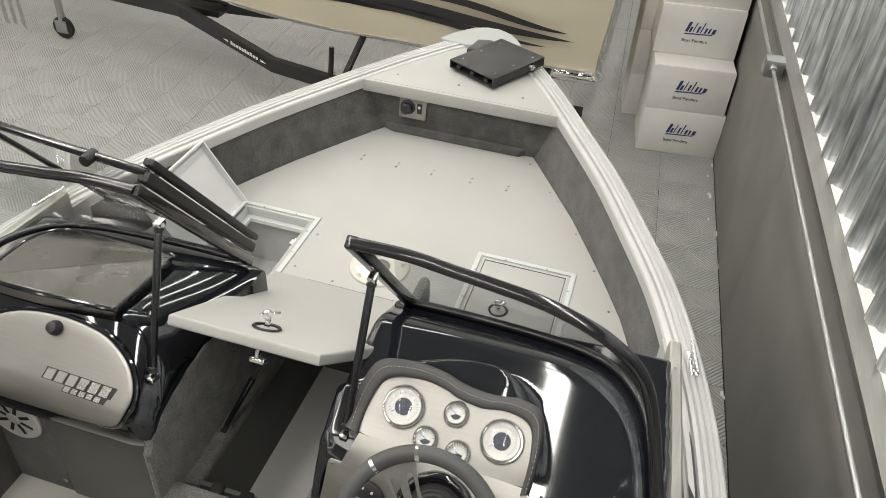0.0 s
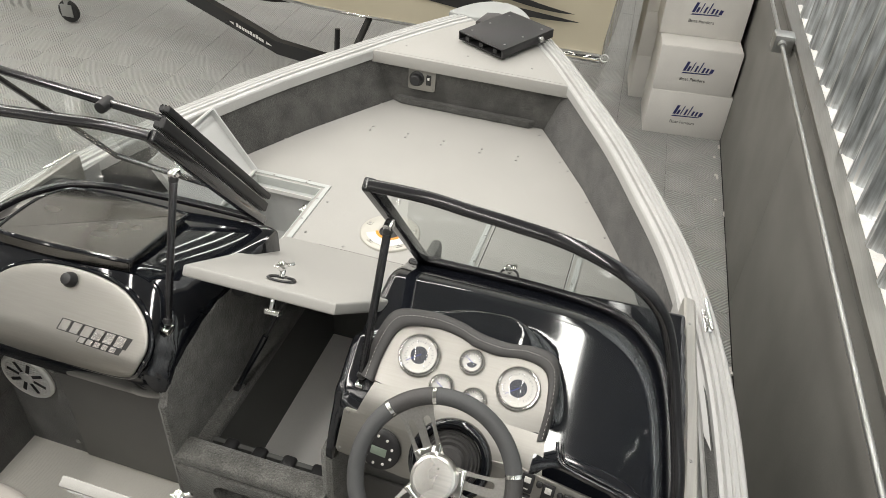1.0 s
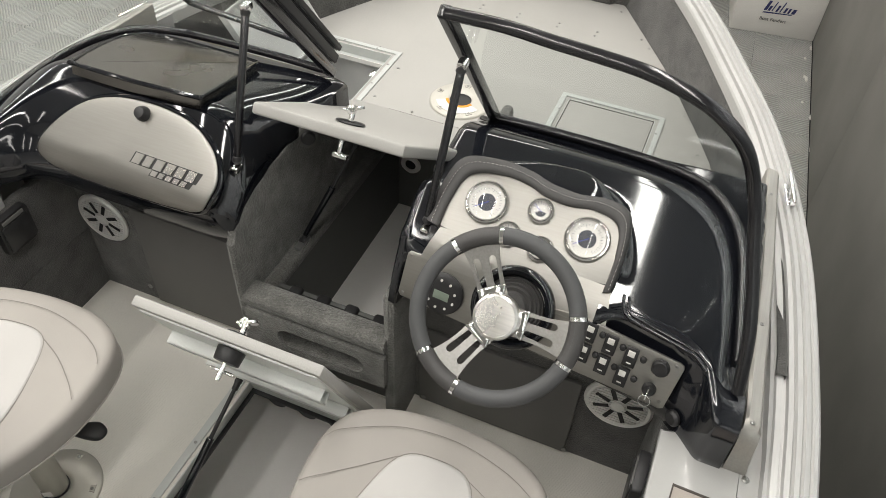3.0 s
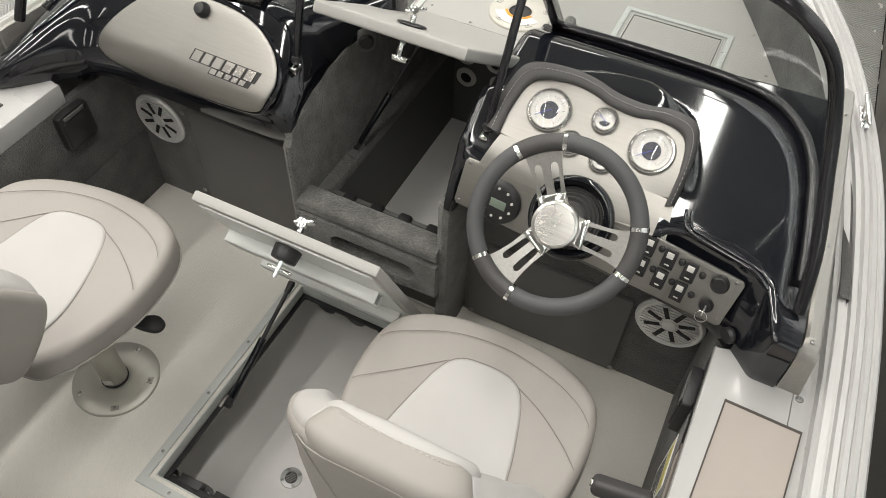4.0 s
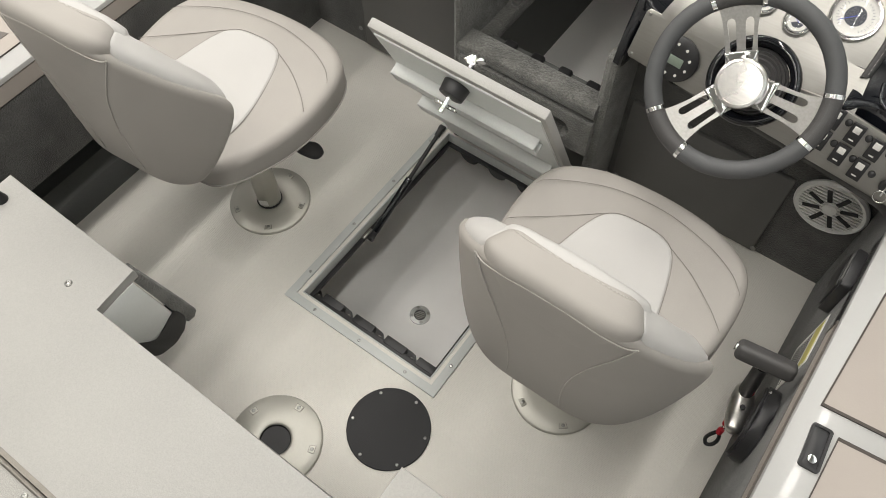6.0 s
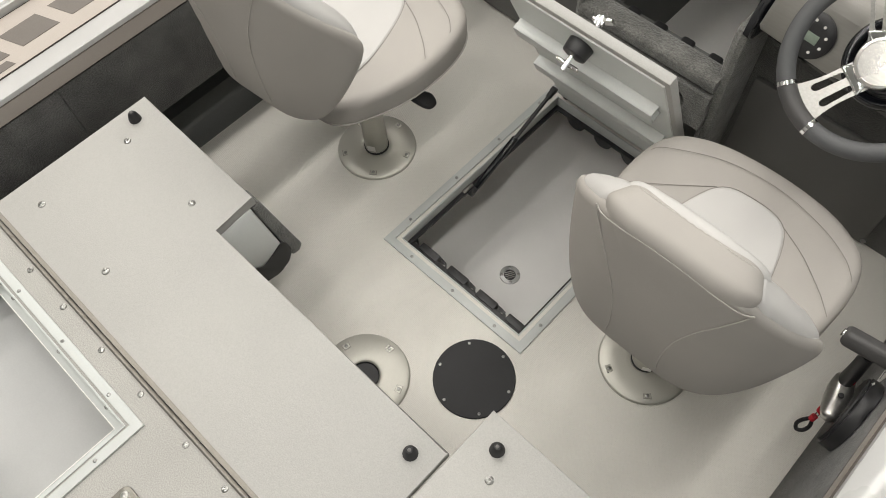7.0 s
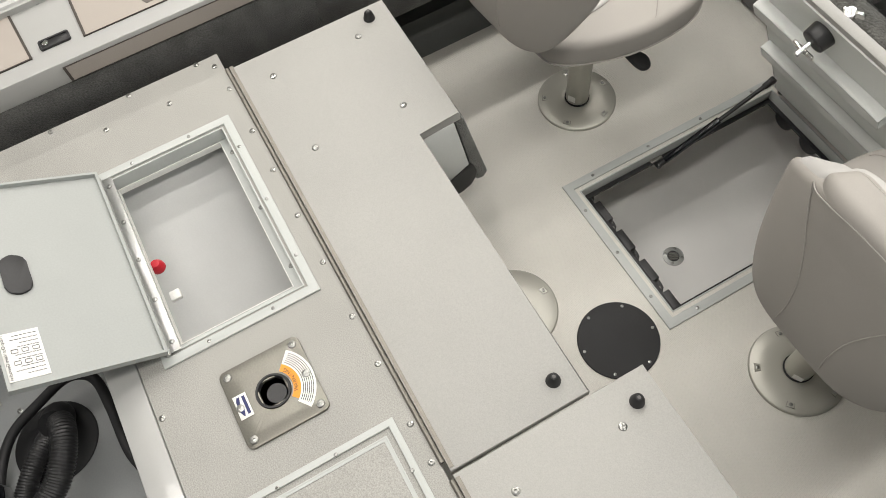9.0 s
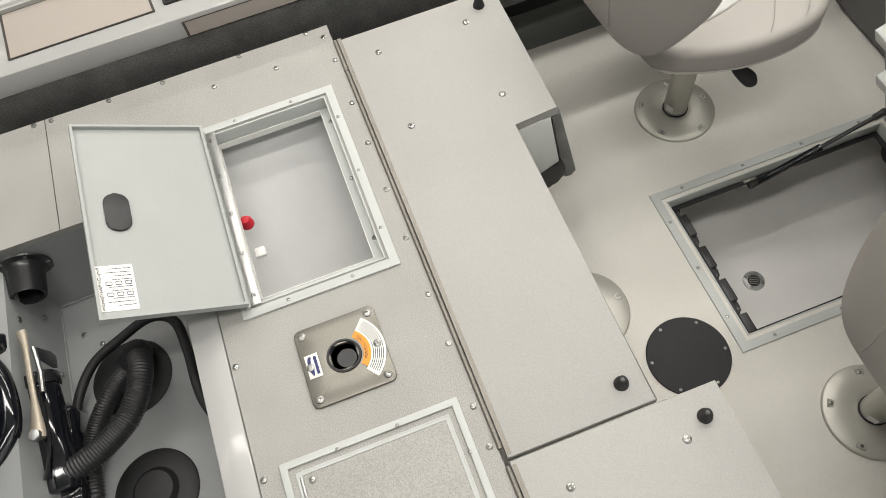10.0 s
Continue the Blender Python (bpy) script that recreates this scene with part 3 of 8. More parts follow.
Z_FLOOR, Z_REAR, Z_CAST, Z_SIDE = 0.885, 1.34, 1.275, 1.455
boat = thing("fishing_boat", "aluminium fishing boat with silver-white gunwales and grey carpeted sides", "boat", base=(XC, 0, 0.3))

# half-breadth of the outer gunwale and its height, from the bow aft
PLAN = [(3.86, 0.06, 1.532), (3.72, 0.205, 1.530), (3.55, 0.325, 1.528), (3.38, 0.43, 1.527), (3.13, 0.567, 1.527), (2.80, 0.742, 1.527), (2.51, 0.872, 1.527), (2.24, 0.985, 1.526), (2.0, 1.06, 1.525), (1.8, 1.108, 1.522), (1.61, 1.143, 1.515), (1.37, 1.172, 1.505), (1.1, 1.192, 1.497), (0.5, 1.205, 1.49), (-0.4, 1.205, 1.485), (-1.4, 1.18, 1.48)]


def half(y, off=0.0):
    for (y0, h0, _), (y1, h1, _) in zip(PLAN, PLAN[1:]):
        if y0 >= y >= y1:
            return h0 + (h1 - h0) * (y0 - y) / (y0 - y1) - off
    return (PLAN[0][1] if y > PLAN[0][0] else PLAN[-1][1]) - off


def rail_z(y):
    for (y0, _, z0), (y1, _, z1) in zip(PLAN, PLAN[1:]):
        if y0 >= y >= y1:
            return z0 + (z1 - z0) * (y0 - y) / (y0 - y1)
    return PLAN[0][2] if y > PLAN[0][0] else PLAN[-1][2]


RAIL_PROFILE = [(0.0, -0.07), (0.0, -0.012), (-0.006, -0.004), (-0.014, -0.002), (-0.018, -0.007), (-0.022, -0.002), (-0.032, 0.001), (-0.036, -0.005), (-0.040, 0.001), (-0.050, 0.002), (-0.054, -0.005), (-0.058, 0.0), (-0.068, -0.001), (-0.071, -0.012), (-0.076, -0.013), (-0.079, -0.004), (-0.092, -0.006), (-0.096, -0.012), (-0.096, -0.05), (-0.07, -0.07)]
for side in (1, -1):
    way = spline([(XC + side * h, y, z) for y, h, z in PLAN], 6)
    prof = RAIL_PROFILE
    if side < 0:
        way = way[::-1]
    else:
        way = way[::-1]
        prof = RAIL_PROFILE
    # out is to the right of the way, so the starboard rail runs forward and the port rail aft
    if side < 0:
        way = way[::-1]
    part("gunwale_rail", add_sweep(B(), way, prof), RAIL, boat, "bright ribbed aluminium gunwale extrusion", sharp=25)
    # outer hull side below the rail
    rows = []
    for dz, inn in ((-0.06, 0.004), (-0.3, 0.05), (-0.6, 0.13), (-0.85, 0.22), (-1.0, 0.5), (-1.15, 1.1)):
        rows.append([Vector((XC + side * max(0.0, h - inn * (0.5 + 0.5 * h)), y - 0.25 * (-dz) * max(0, (y - 2.2) / 1.6), z + dz + (0.35 * (-dz) * max(0, (y - 2.4) / 1.4)))) for y, h, z in [(p.y, abs(p.x - XC), p.z) for p in way]])
    bm = B()
    add_grid(bm, rows)
    part("hull_side", bm, HULLP, boat, sharp=40)

# bow cap
bm = B()
cap = spline([(-0.60, 3.70, 0), (-0.555, 3.79, 0), (-0.49, 3.875, 0), (-0.40, 3.925, 0), (-0.315, 3.90, 0), (-0.255, 3.84, 0), (-0.215, 3.775, 0)], 6)
pts = [(p.x, p.y) for p in cap] + [(-0.32, 3.72), (-0.47, 3.68)]
add_prism(bm, pts, 1.50, 1.536, 0.014, seg=4)
part("bow_cap", bm, LIDGREY, boat, "rounded cast aluminium bow cap")

# bow deck with its turned-down edge
bm = B()
pts = [(XC + half(y, 0.10), y) for y in (3.19, 3.3, 3.42, 3.55, 3.66, 3.74)] + [(XC - half(y, 0.10), y) for y in (3.74, 3.66, 3.55, 3.42, 3.3, 3.19)]
pts = [(x, y) for x, y in pts]
add_prism(bm, pts, 1.505, 1.518, 0.003)
fx = [pts[0][0] + 0.0, pts[-1][0]]
add_box(bm, fx[1] - 0.01, fx[0] + 0.01, 3.172, 3.19, 1.462, 1.518, 0.005)
bowdeck = part("bow_deck", bm, DECK_WARM, boat, "light grey bow deck panel")

# forward carpeted sides between casting deck and rail
for side in (1, -1):
    top, low = [], []
    for k in range(31):
        y = 1.30 + (3.215 - 1.30) * k / 30
        h = half(y, 0.092)
        dk = half(y, 0.115) - 0.055 * max(0, (y - 2.3) / 0.9) ** 1.2
        top.append(Vector((XC + side * h, y, 1.505)))
        low.append(Vector((XC + side * dk, y, Z_CAST - 0.02)))
    bm = B()
    back = Vector((side * 0.02, 0, 0))
    add_grid(bm, [low, [a * 0.5 + b * 0.5 for a, b in zip(low, top)], top, [p + back for p in top], [p + back for p in low]])
    part("side_carpet_panel", bm, CARPET, boat, "charcoal carpeted forward side panel")

# forward bulkhead with a small kick lip
bm = B()
wide_low = half(3.222, 0.115) - 0.055 * (0.922 / 0.9) ** 1.2 + 0.012
b0 = [(-0.80, 3.20, 1.465), (0.09, 3.20, 1.465), (XC + wide_low, 3.212, Z_CAST - 0.01), (XC - wide_low, 3.212, Z_CAST - 0.01)]
v0 = [Vector(p) for p in b0]
v1 = [p + Vector((0, 0.02, 0)) for p in v0]
va, vb = [bm.verts.new(p) for p in v0], [bm.verts.new(p) for p in v1]
bm.faces.new(va)
bm.faces.new(vb[::-1])
for k in range(4):
    bm.faces.new((va[k], va[(k + 1) % 4], vb[(k + 1) % 4], vb[k]))
part("forward_bulkhead", bm, CARPET, boat, "charcoal carpeted forward bulkhead")
bm = B()
add_prism(bm, [(-0.70, 3.205), (-0.662, 3.23), (-0.06, 3.23), (-0.035, 3.215), (-0.062, 3.185), (-0.66, 3.185)], Z_CAST, Z_CAST + 0.035, 0.008)
part("bulkhead_lip", bm, CARPET, boat)

# casting deck, with openings for two hatches and the passage
def deck_edge(y):
    return half(y, 0.115) - 0.055 * max(0, (y - 2.3) / 0.9) ** 1.2


PH = (-0.985, -0.712, 2.015, 2.42)  # port hatch opening
SH = (-0.025, 0.285, 2.13, 2.44)  # starboard hatch opening


def strip(bm, x0, x1, y0, y1, z0, z1):
    add_box(bm, x0, x1, y0, y1, z0, z1)


bm = B()
left = lambda y: XC - deck_edge(y)
right = lambda y: XC + deck_edge(y)
ys = [2.44, 2.6, 2.8, 3.0, 3.15, 3.225]
pts = [(right(y), y) for y in ys] + [(left(y), y) for y in ys[::-1]]
add_prism(bm, pts, Z_CAST - 0.02, Z_CAST)
for a, b, y0, y1 in (("L", PH[0], 1.98, 2.44), (PH[1], SH[0], 2.10, 2.44), (SH[1], "R", 1.55, 2.44), (PH[0], PH[1], 2.42, 2.44), (PH[0], PH[1], 1.98, 2.015), (SH[0], SH[1], 1.55, 2.13), (PH[1], -0.70, 1.98, 2.10)):
    n = 6 if "L" in (a, b) or "R" in (a, b) else 1
    for k in range(n):
        ya, yb = y0 + (y1 - y0) * k / n, y0 + (y1 - y0) * (k + 1) / n
        xa0, xa1 = (left(ya), left(yb)) if a == "L" else (a, a)
        xb0, xb1 = (right(ya), right(yb)) if b == "R" else (b, b)
        add_prism(bm, [(xa0, ya), (xb0, ya), (xb1, yb), (xa1, yb)], Z_CAST - 0.02, Z_CAST)
bmesh.ops.remove_doubles(bm, verts=bm.verts, dist=0.0005)
cast = part("casting_deck", bm, DECK_WARM, boat, "light grey vinyl casting deck", flat=True)

# screws share one domed head
sm = B()
add_lathe(sm, [(0.0050, 0), (0.0045, 0.0012), (0.0028, 0.0020), (0.0016, 0.0021), (0.0012, 0.0012), (0, 0.0012)], I4, 10)
SCREW = mesh_of("screw", sm, HEAD)


def screws(parent, spots, z, m=None, scale=1.0):
    for s in spots:
        share("screw", SCREW, parent, (m or I4) @ Matrix.Translation((s[0], s[1], z)) @ Matrix.Scale(scale * 1.1, 4))


row = []
for x in (-0.70, -0.54, -0.38, -0.21, -0.053):
    row += [(x, 2.945), (x - 0.002, 2.912)]
row += [(-0.747, 3.155), (-0.865, 2.976), (-0.906, 2.897), (-1.008, 2.708), (-1.089, 2.52), (-0.004, 3.152), (0.122, 2.966), (0.164, 2.912), (0.273, 2.717), (0.372, 2.517), (0.452, 2.315)]
row += [(-0.653, 2.155), (-0.655, 2.354), (-0.496, 2.126), (-0.92, 2.447), (-0.778, 2.458)]
screws(cast, row, Z_CAST)
screws(bowdeck, [(-0.67, 3.276), (-0.387, 3.284), (-0.095, 3.277), (-0.606, 3.505)], 1.518)

# cockpit floor with the hatch opening
FH = (-0.589, -0.158, 0.486, 1.165)
bm = B()
for x0, x1, y0, y1 in ((-1.32, FH[0], -0.25, 1.33), (FH[1], 0.54, -0.25, 1.33), (FH[0], FH[1], -0.25, FH[2]), (FH[0], FH[1], FH[3], 1.33)):
    add_box(bm, x0, x1, y0, y1, Z_FLOOR - 0.02, Z_FLOOR)
bmesh.ops.remove_doubles(bm, verts=bm.verts, dist=0.0005)
cockpit = part("cockpit_floor", bm, VINYL_FLOOR, boat, "warm grey woven vinyl cockpit floor", flat=True)

# cockpit side walls: carpeted panels below the side decks
bm = B()
add_box(bm, 0.532, 0.56, -0.75, 1.32, Z_FLOOR - 0.02, Z_SIDE - 0.012, 0.003)
part("cockpit_side_panel", bm, CARPET, boat, "charcoal carpeted cockpit side panel")
bm = B()
add_box(bm, -1.262, -1.235, -1.35, 0.05, 1.16, 1.392, 0.003)
add_box(bm, -1.262, -1.235, 0.05, 1.32, 1.13, 1.392, 0.003)
add_box(bm, -1.262, -1.235, 0.93, 1.32, Z_FLOOR - 0.02, 1.13, 0.003)
part("cockpit_side_panel", bm, CARPET, boat, "charcoal carpeted panel over an open rod locker")
bm = B()
rows = [[Vector((x, y, z)) for y in (-0.3, 0.93)] for x, z in ((-1.265, Z_FLOOR + 0.0), (-1.33, Z_FLOOR + 0.02), (-1.36, 0.95), (-1.44, 0.97), (-1.47, 1.12), (-1.50, 1.30), (-1.3, 1.35))]
add_grid(bm, rows)
part("rod_locker_liner", bm, LINER, boat, "black ridged liner of the open rod locker")

# side decks with fascia, taupe inlays in dark outlines
def side_deck(side):
    inner = 0.532 if side > 0 else -1.235
    ys = [1.98, 1.7, 1.5, 1.3, 1.1, 0.8, 0.4, 0.0, -0.5, -1.0, -1.4]
    slim = 0.688 if side > 0 else -1.390
    pts = [(XC + side * half(y, 0.09), y) for y in ys] + [(inner, -1.4), (inner, 1.10), (slim, 1.13), (slim, 1.74), (XC + side * half(1.98, 0.10), 1.97)]
    if side < 0:
        pts = pts[::-1]
    bm = B()
    add_prism(bm, pts, Z_SIDE - 0.065, Z_SIDE, 0.007)
    deck = part("side_deck", bm, PAINT, boat, "white painted side deck")
    # a low curb rises to the rail
    bm = B()
    lines = [[], [], [], []]
    for a in ys:
        xa, za = XC + side * half(a, 0.09), rail_z(a) - 0.012
        for ln, dx, z in zip(lines, (0.012, 0.012, -0.004, -0.004), (Z_SIDE - 0.02, za, za, Z_SIDE - 0.02)):
            ln.append(Vector((xa - side * dx, a, z)))
    add_grid(bm, lines)
    part("deck_curb", bm, PAINT, deck)
    return deck


deck_s = side_deck(1)
deck_p = side_deck(-1)


def inlay(parent, pts, z, name="inlay", m=I4, lab="taupe inlay with dark outline"):
    c = Vector((sum(p[0] for p in pts) / len(pts), sum(p[1] for p in pts) / len(pts)))
    inn = [tuple(Vector(p) + (c - Vector(p)).normalized() * 0.0065) for p in pts]
    pad = part(name, add_prism(B(), inn, z, z + 0.003, 0, m), INLAY, parent, lab)
    part("outline", add_ring(B(), pts, inn, z, z + 0.004, m), EDGE, pad)
    return pad


inlay(deck_s, [(0.578, 0.982), (0.563, 0.677), (0.715, 0.690), (0.727, 0.978)][::-1], Z_SIDE)
inlay(deck_s, [(0.610, 0.640), (0.604, 0.20), (0.730, 0.20), (0.722, 0.650)][::-1], Z_SIDE)
inlay(deck_p, [(-1.296, 0.969), (-1.297, 0.60), (-1.45, 0.60), (-1.44, 0.975)][::-1], Z_SIDE)
ip = inlay(deck_p, [(-1.290, 0.52), (-1.284, -0.50), (-1.455, -0.50), (-1.455, 0.52)][::-1], Z_SIDE)
inlay(deck_p, [(-1.284, -0.626), (-1.279, -0.990), (-1.445, -1.0), (-1.455, -0.64)][::-1], Z_SIDE)
# maker's mark on the long inlay: plain slanted blocks
for k in range(6):
    y0 = 0.43 - k * 0.135
    part("block_mark", add_prism(B(), [(-1.335, y0), (-1.335, y0 - 0.10), (-1.405, y0 - 0.125), (-1.405, y0 - 0.025)], Z_SIDE + 0.003, Z_SIDE + 0.0042), PRINT_DARK, ip)
for k in range(5):
    y0 = 0.02 - k * 0.075
    part("block_mark", add_prism(B(), [(-1.302, y0), (-1.302, y0 - 0.055), (-1.324, y0 - 0.065), (-1.324, y0 - 0.01)], Z_SIDE + 0.003, Z_SIDE + 0.0042), PRINT_DARK, ip)
# fascia inlays on the inner face
for side, x in ((1, 0.532), (-1, -1.235)):
    m = plane_frame((x, 0, 0), (0, side * -1.0, 0), (0, 0, 1))
    d = deck_s if side > 0 else deck_p
    for ya, yb in ((-0.575, 0.86),):
        a, b = sorted((-side * ya, -side * yb))
        inlay(d, [(a, 1.397), (b, 1.397), (b, 1.442), (a, 1.442)], 0.0, "fascia_inlay", m)
# rivets on the curb, small latch lids beside the inlays
screws(deck_s, [(0.748, 1.12), (0.745, 0.95), (0.742, 0.70), (0.71, 1.05), (0.735, 0.52)], Z_SIDE, scale=1.5)
screws(deck_p, [(-1.46, -0.57), (-1.46, 0.56), (-1.45, -1.08)], Z_SIDE, scale=1.5)


def flush_latch(x, y, z, yaw, w=0.036, l=0.085):
    t = thing("flush_latch", "black flush latch with a chrome keyhole on the side deck", "latch", "side deck latches", base=(x, y, z))
    m = pose(x, y, z, 0, 0, yaw)
    part("bezel", add_ring(B(), rrect(-w / 2, w / 2, -l / 2, l / 2, 0.006), rrect(-w / 2 + 0.005, w / 2 - 0.005, -l / 2 + 0.005, l / 2 - 0.005, 0.004), 0, 0.006, m), PLASTIC, t)
    part("paddle", add_prism(B(), rrect(-w / 2 + 0.005, w / 2 - 0.005, -l / 2 + 0.005, l / 2 - 0.005, 0.004), 0, 0.004, 0.001, m), PLASTIC, t)
    part("key_barrel", add_cyl(B(), m @ Vector((0, -l * 0.28, 0.003)), m @ Vector((0, -l * 0.28, 0.008)), 0.008, bev=0.001), CHROME, t)
    return t


flush_latch(0.585, 0.600, Z_SIDE, 4)
flush_latch(-1.31, -0.565, Z_SIDE, 0, 0.032, 0.075)


# mooring cleats on the rails
def cleat(x, y, z, yaw):
    t = thing("mooring_cleat", "small chrome mooring cleat on the gunwale", "cleat", "gunwale cleats", base=(x, y, z))
    m = pose(x, y, z, 0, 0, yaw)
    bm = B()
    add_box(bm, -0.011, 0.011, -0.045, 0.045, 0, 0.006, 0.003, m)
    part("base_plate", bm, CHROME, t)
    for s in (-1, 1):
        part("post", add_cyl(B(), m @ Vector((0, s * 0.022, 0.004)), m @ Vector((0, s * 0.024, 0.026)), 0.007, 0.006, 12), CHROME, t)
    part("horn", add_tube(B(), [m @ Vector((0, q, 0.028 + 0.004 * (abs(q) > 0.05))) for q in (-0.065, -0.05, -0.02, 0.02, 0.05, 0.065)], 0.006, 10, rad=[0.003, 0.006, 0.0065, 0.0065, 0.006, 0.003]), CHROME, t)


cleat(0.695, 1.895, 1.523, 10)
cleat(-1.395, 1.895, 1.523, -10)

# under-console bulkheads
bm = B()
add_box(bm, -1.262, -0.60, 1.318, 1.338, Z_FLOOR - 0.02, 1.50, 0.003)
bulk_p = part("console_bulkhead", bm, CARPET, boat, "charcoal carpet bulkhead below the passenger console")
part("kick_panel", add_box(B(), -1.02, -0.60, 1.303, 1.318, 0.90, 1.30, 0.004), KICK, boat, "smooth dark grey kick panel")
bm = B()
add_box(bm, -0.12, 0.56, 1.322, 1.342, Z_FLOOR - 0.02, 1.50, 0.003)
bulk_s = part("console_bulkhead", bm, CARPET, boat, "charcoal carpet bulkhead below the helm")
part("kick_panel", add_box(B(), -0.10, 0.345, 1.308, 1.322, 0.895, 1.22, 0.004), KICK, boat, "smooth dark grey kick panel")
part("foot_rail", add_box(B(), -0.10, 0.53, 1.285, 1.32, 1.36, 1.45, 0.012), CARPET, boat, "carpeted beam under the helm")
for p, x, y, z in ((bulk_p, -1.035, 1.30, 0.965), (bulk_s, 0.345, 1.305, 0.915), (bulk_p, -1.035, 1.30, 1.285), (bulk_s, -0.085, 1.305, 0.915)):
    share("screw", SCREW, p, Matrix.Translation((x, y, z)) @ Matrix.Rotation(radians(90), 4, "X") @ Matrix.Scale(1.6, 4))

# passage between the consoles: carpeted step box around an open locker
YZ = Matrix(((0, 0, 1, 0), (1, 0, 0, 0), (0, 1, 0, 0), (0, 0, 0, 1)))  # plan x, y stood up as y, z
bm = add_prism(B(), [(1.17, 0.865), (2.08, 0.865), (2.08, 1.262), (1.95, 1.27), (1.85, 1.40), (1.70, 1.50), (1.58, 1.556), (1.47, 1.575), (1.376, 1.570), (1.298, 1.556), (1.242, 1.535), (1.205, 1.492), (1.17, 1.465)], -0.578, -0.555, 0.012, YZ)
part("passage_wall", bm, CARPET_GREY, boat, "grey fuzzy carpet on the passage wall")
bm = B()
add_box(bm, -0.16, -0.12, 1.19, 2.08, Z_FLOOR - 0.02, 1.45, 0.02)
part("passage_wall", bm, CARPET_GREY, boat, "grey fuzzy carpet on the passage wall")
# front of the box with the rounded hand slot
slot = rrect(-0.465, -0.205, 1.128, 1.192, 0.031, 6)
outer = []
n = len(slot)
xa, xb, za, zb = -0.56, -0.145, Z_FLOOR - 0.01, 1.269
cx, cz = (-0.465 - 0.205) / 2, 1.16
for x, z in slot:
    dx, dz = x - cx, z - cz
    k = min(((xb - cx) if dx > 0 else (xa - cx)) / dx if abs(dx) > 1e-6 else 9, ((zb - cz) if dz > 0 else (za - cz)) / dz if abs(dz) > 1e-6 else 9)
    outer.append((cx + dx * k, cz + dz * k))
m = plane_frame((0, 1.20, 0), (1, 0, 0), (0, 0, 1))
part("step_box_front", add_ring(B(), outer, slot, -0.02, 0.03, m), CARPET_GREY, boat, "grey fuzzy carpet step front with a rounded slot")
bm = add_prism(B(), [(1.176, 1.24), (1.1702, 1.268), (1.173, 1.277), (1.181, 1.283), (1.228, 1.283), (1.237, 1.277), (1.240, 1.24)], -0.56, -0.145, 0, YZ)
part("step_box_rim", bm, CARPET_GREY, boat, "grey fuzzy carpet rim")
part("locker_rim", add_box(B(), -0.56, -0.515, 1.26, 2.06, 1.20, 1.245, 0.012), CARPET_GREY, boat, "grey fuzzy carpet ledge")
# black sheet put behind the hand slot as its dark inside
part("slot_backing", add_box(B(), -0.50, -0.17, 1.24, 1.26, 1.10, 1.22), RUBBER, boat)
bm = add_ring(B(), [(-0.54, 1.272), (-0.13, 1.272), (-0.13, 2.085), (-0.54, 2.085)], [(-0.518, 1.285), (-0.16, 1.285), (-0.16, 2.065), (-0.518, 2.065)], 0.88, 1.235)
part("locker_liner", bm, LINER, boat, "dark plastic liner of the open locker", flat=True)
part("liner_head", add_box(B(), -0.54, -0.13, 2.066, 2.086, 1.235, 1.273), LINER, boat)
part("locker_floor", add_box(B(), -0.54, -0.13, 1.27, 2.07, 0.86, 0.895), PASS_FLOOR, boat, "grey locker floor")

# rear deck and its base
RH = (-0.955, -0.478, -0.605, -0.312)  # open rear hatch
RH2 = (-0.112, 0.36, -0.610, -0.305)  # closed rear hatch
bm = B()
xs0, xs1, y0, y1 = -1.178, 0.50, -0.680, -0.242
for a, b, c, d in ((xs0, RH[0], y0, y1), (RH[1], RH2[0], y0, y1), (RH2[1], xs1, y0, y1), (RH[0], RH[1], RH[3], y1), (RH[0], RH[1], y0, RH[2]), (RH2[0], RH2[1], RH2[3], y1), (RH2[0], RH2[1], y0, RH2[2])):
    add_box(bm, a, b, c, d, Z_REAR - 0.02, Z_REAR)
add_box(bm, xs0, -0.838, -1.4, -0.745, Z_REAR - 0.02, Z_REAR)
add_box(bm, xs0, -0.955, -0.745, y0, Z_REAR - 0.02, Z_REAR)
bmesh.ops.remove_doubles(bm, verts=bm.verts, dist=0.0005)
rear = part("rear_deck", bm, DECK_REAR, boat, "pebbled light grey vinyl rear deck", flat=True)
part("deck_joint", add_box(B(), -1.178, -0.838, -0.978, -0.976, Z_REAR, Z_REAR + 0.0006), EDGE, rear)
part("deck_edge_bar", add_box(B(), -0.95, 0.5, -0.745, -0.682, Z_REAR - 0.05, Z_REAR + 0.003, 0.004), PAINT, boat, "pale metal edge bar")
bm = B()
add_box(bm, -1.20, 0.53, -0.26, -0.242, Z_FLOOR, Z_REAR - 0.02)
part("seat_box_front", bm, CARPET, boat, "dark carpet riser under the rear deck")
pts = [(-1.17, -1.005), (-1.168, -0.961), (-1.169, -0.815), (-1.169, -0.677), (-1.172, -0.477), (-1.173, -0.299), (-1.142, -0.261), (-1.101, -0.557), (-1.093, -0.398)]
pts += [(x, -0.255) for x in (-1.056, -0.909, -0.782, -0.643, -0.509, -0.365, -0.248, -0.110, -0.027)] + [(-0.362, -0.67), (-0.123, -0.67)]
screws(rear, pts, Z_REAR, scale=1.3)


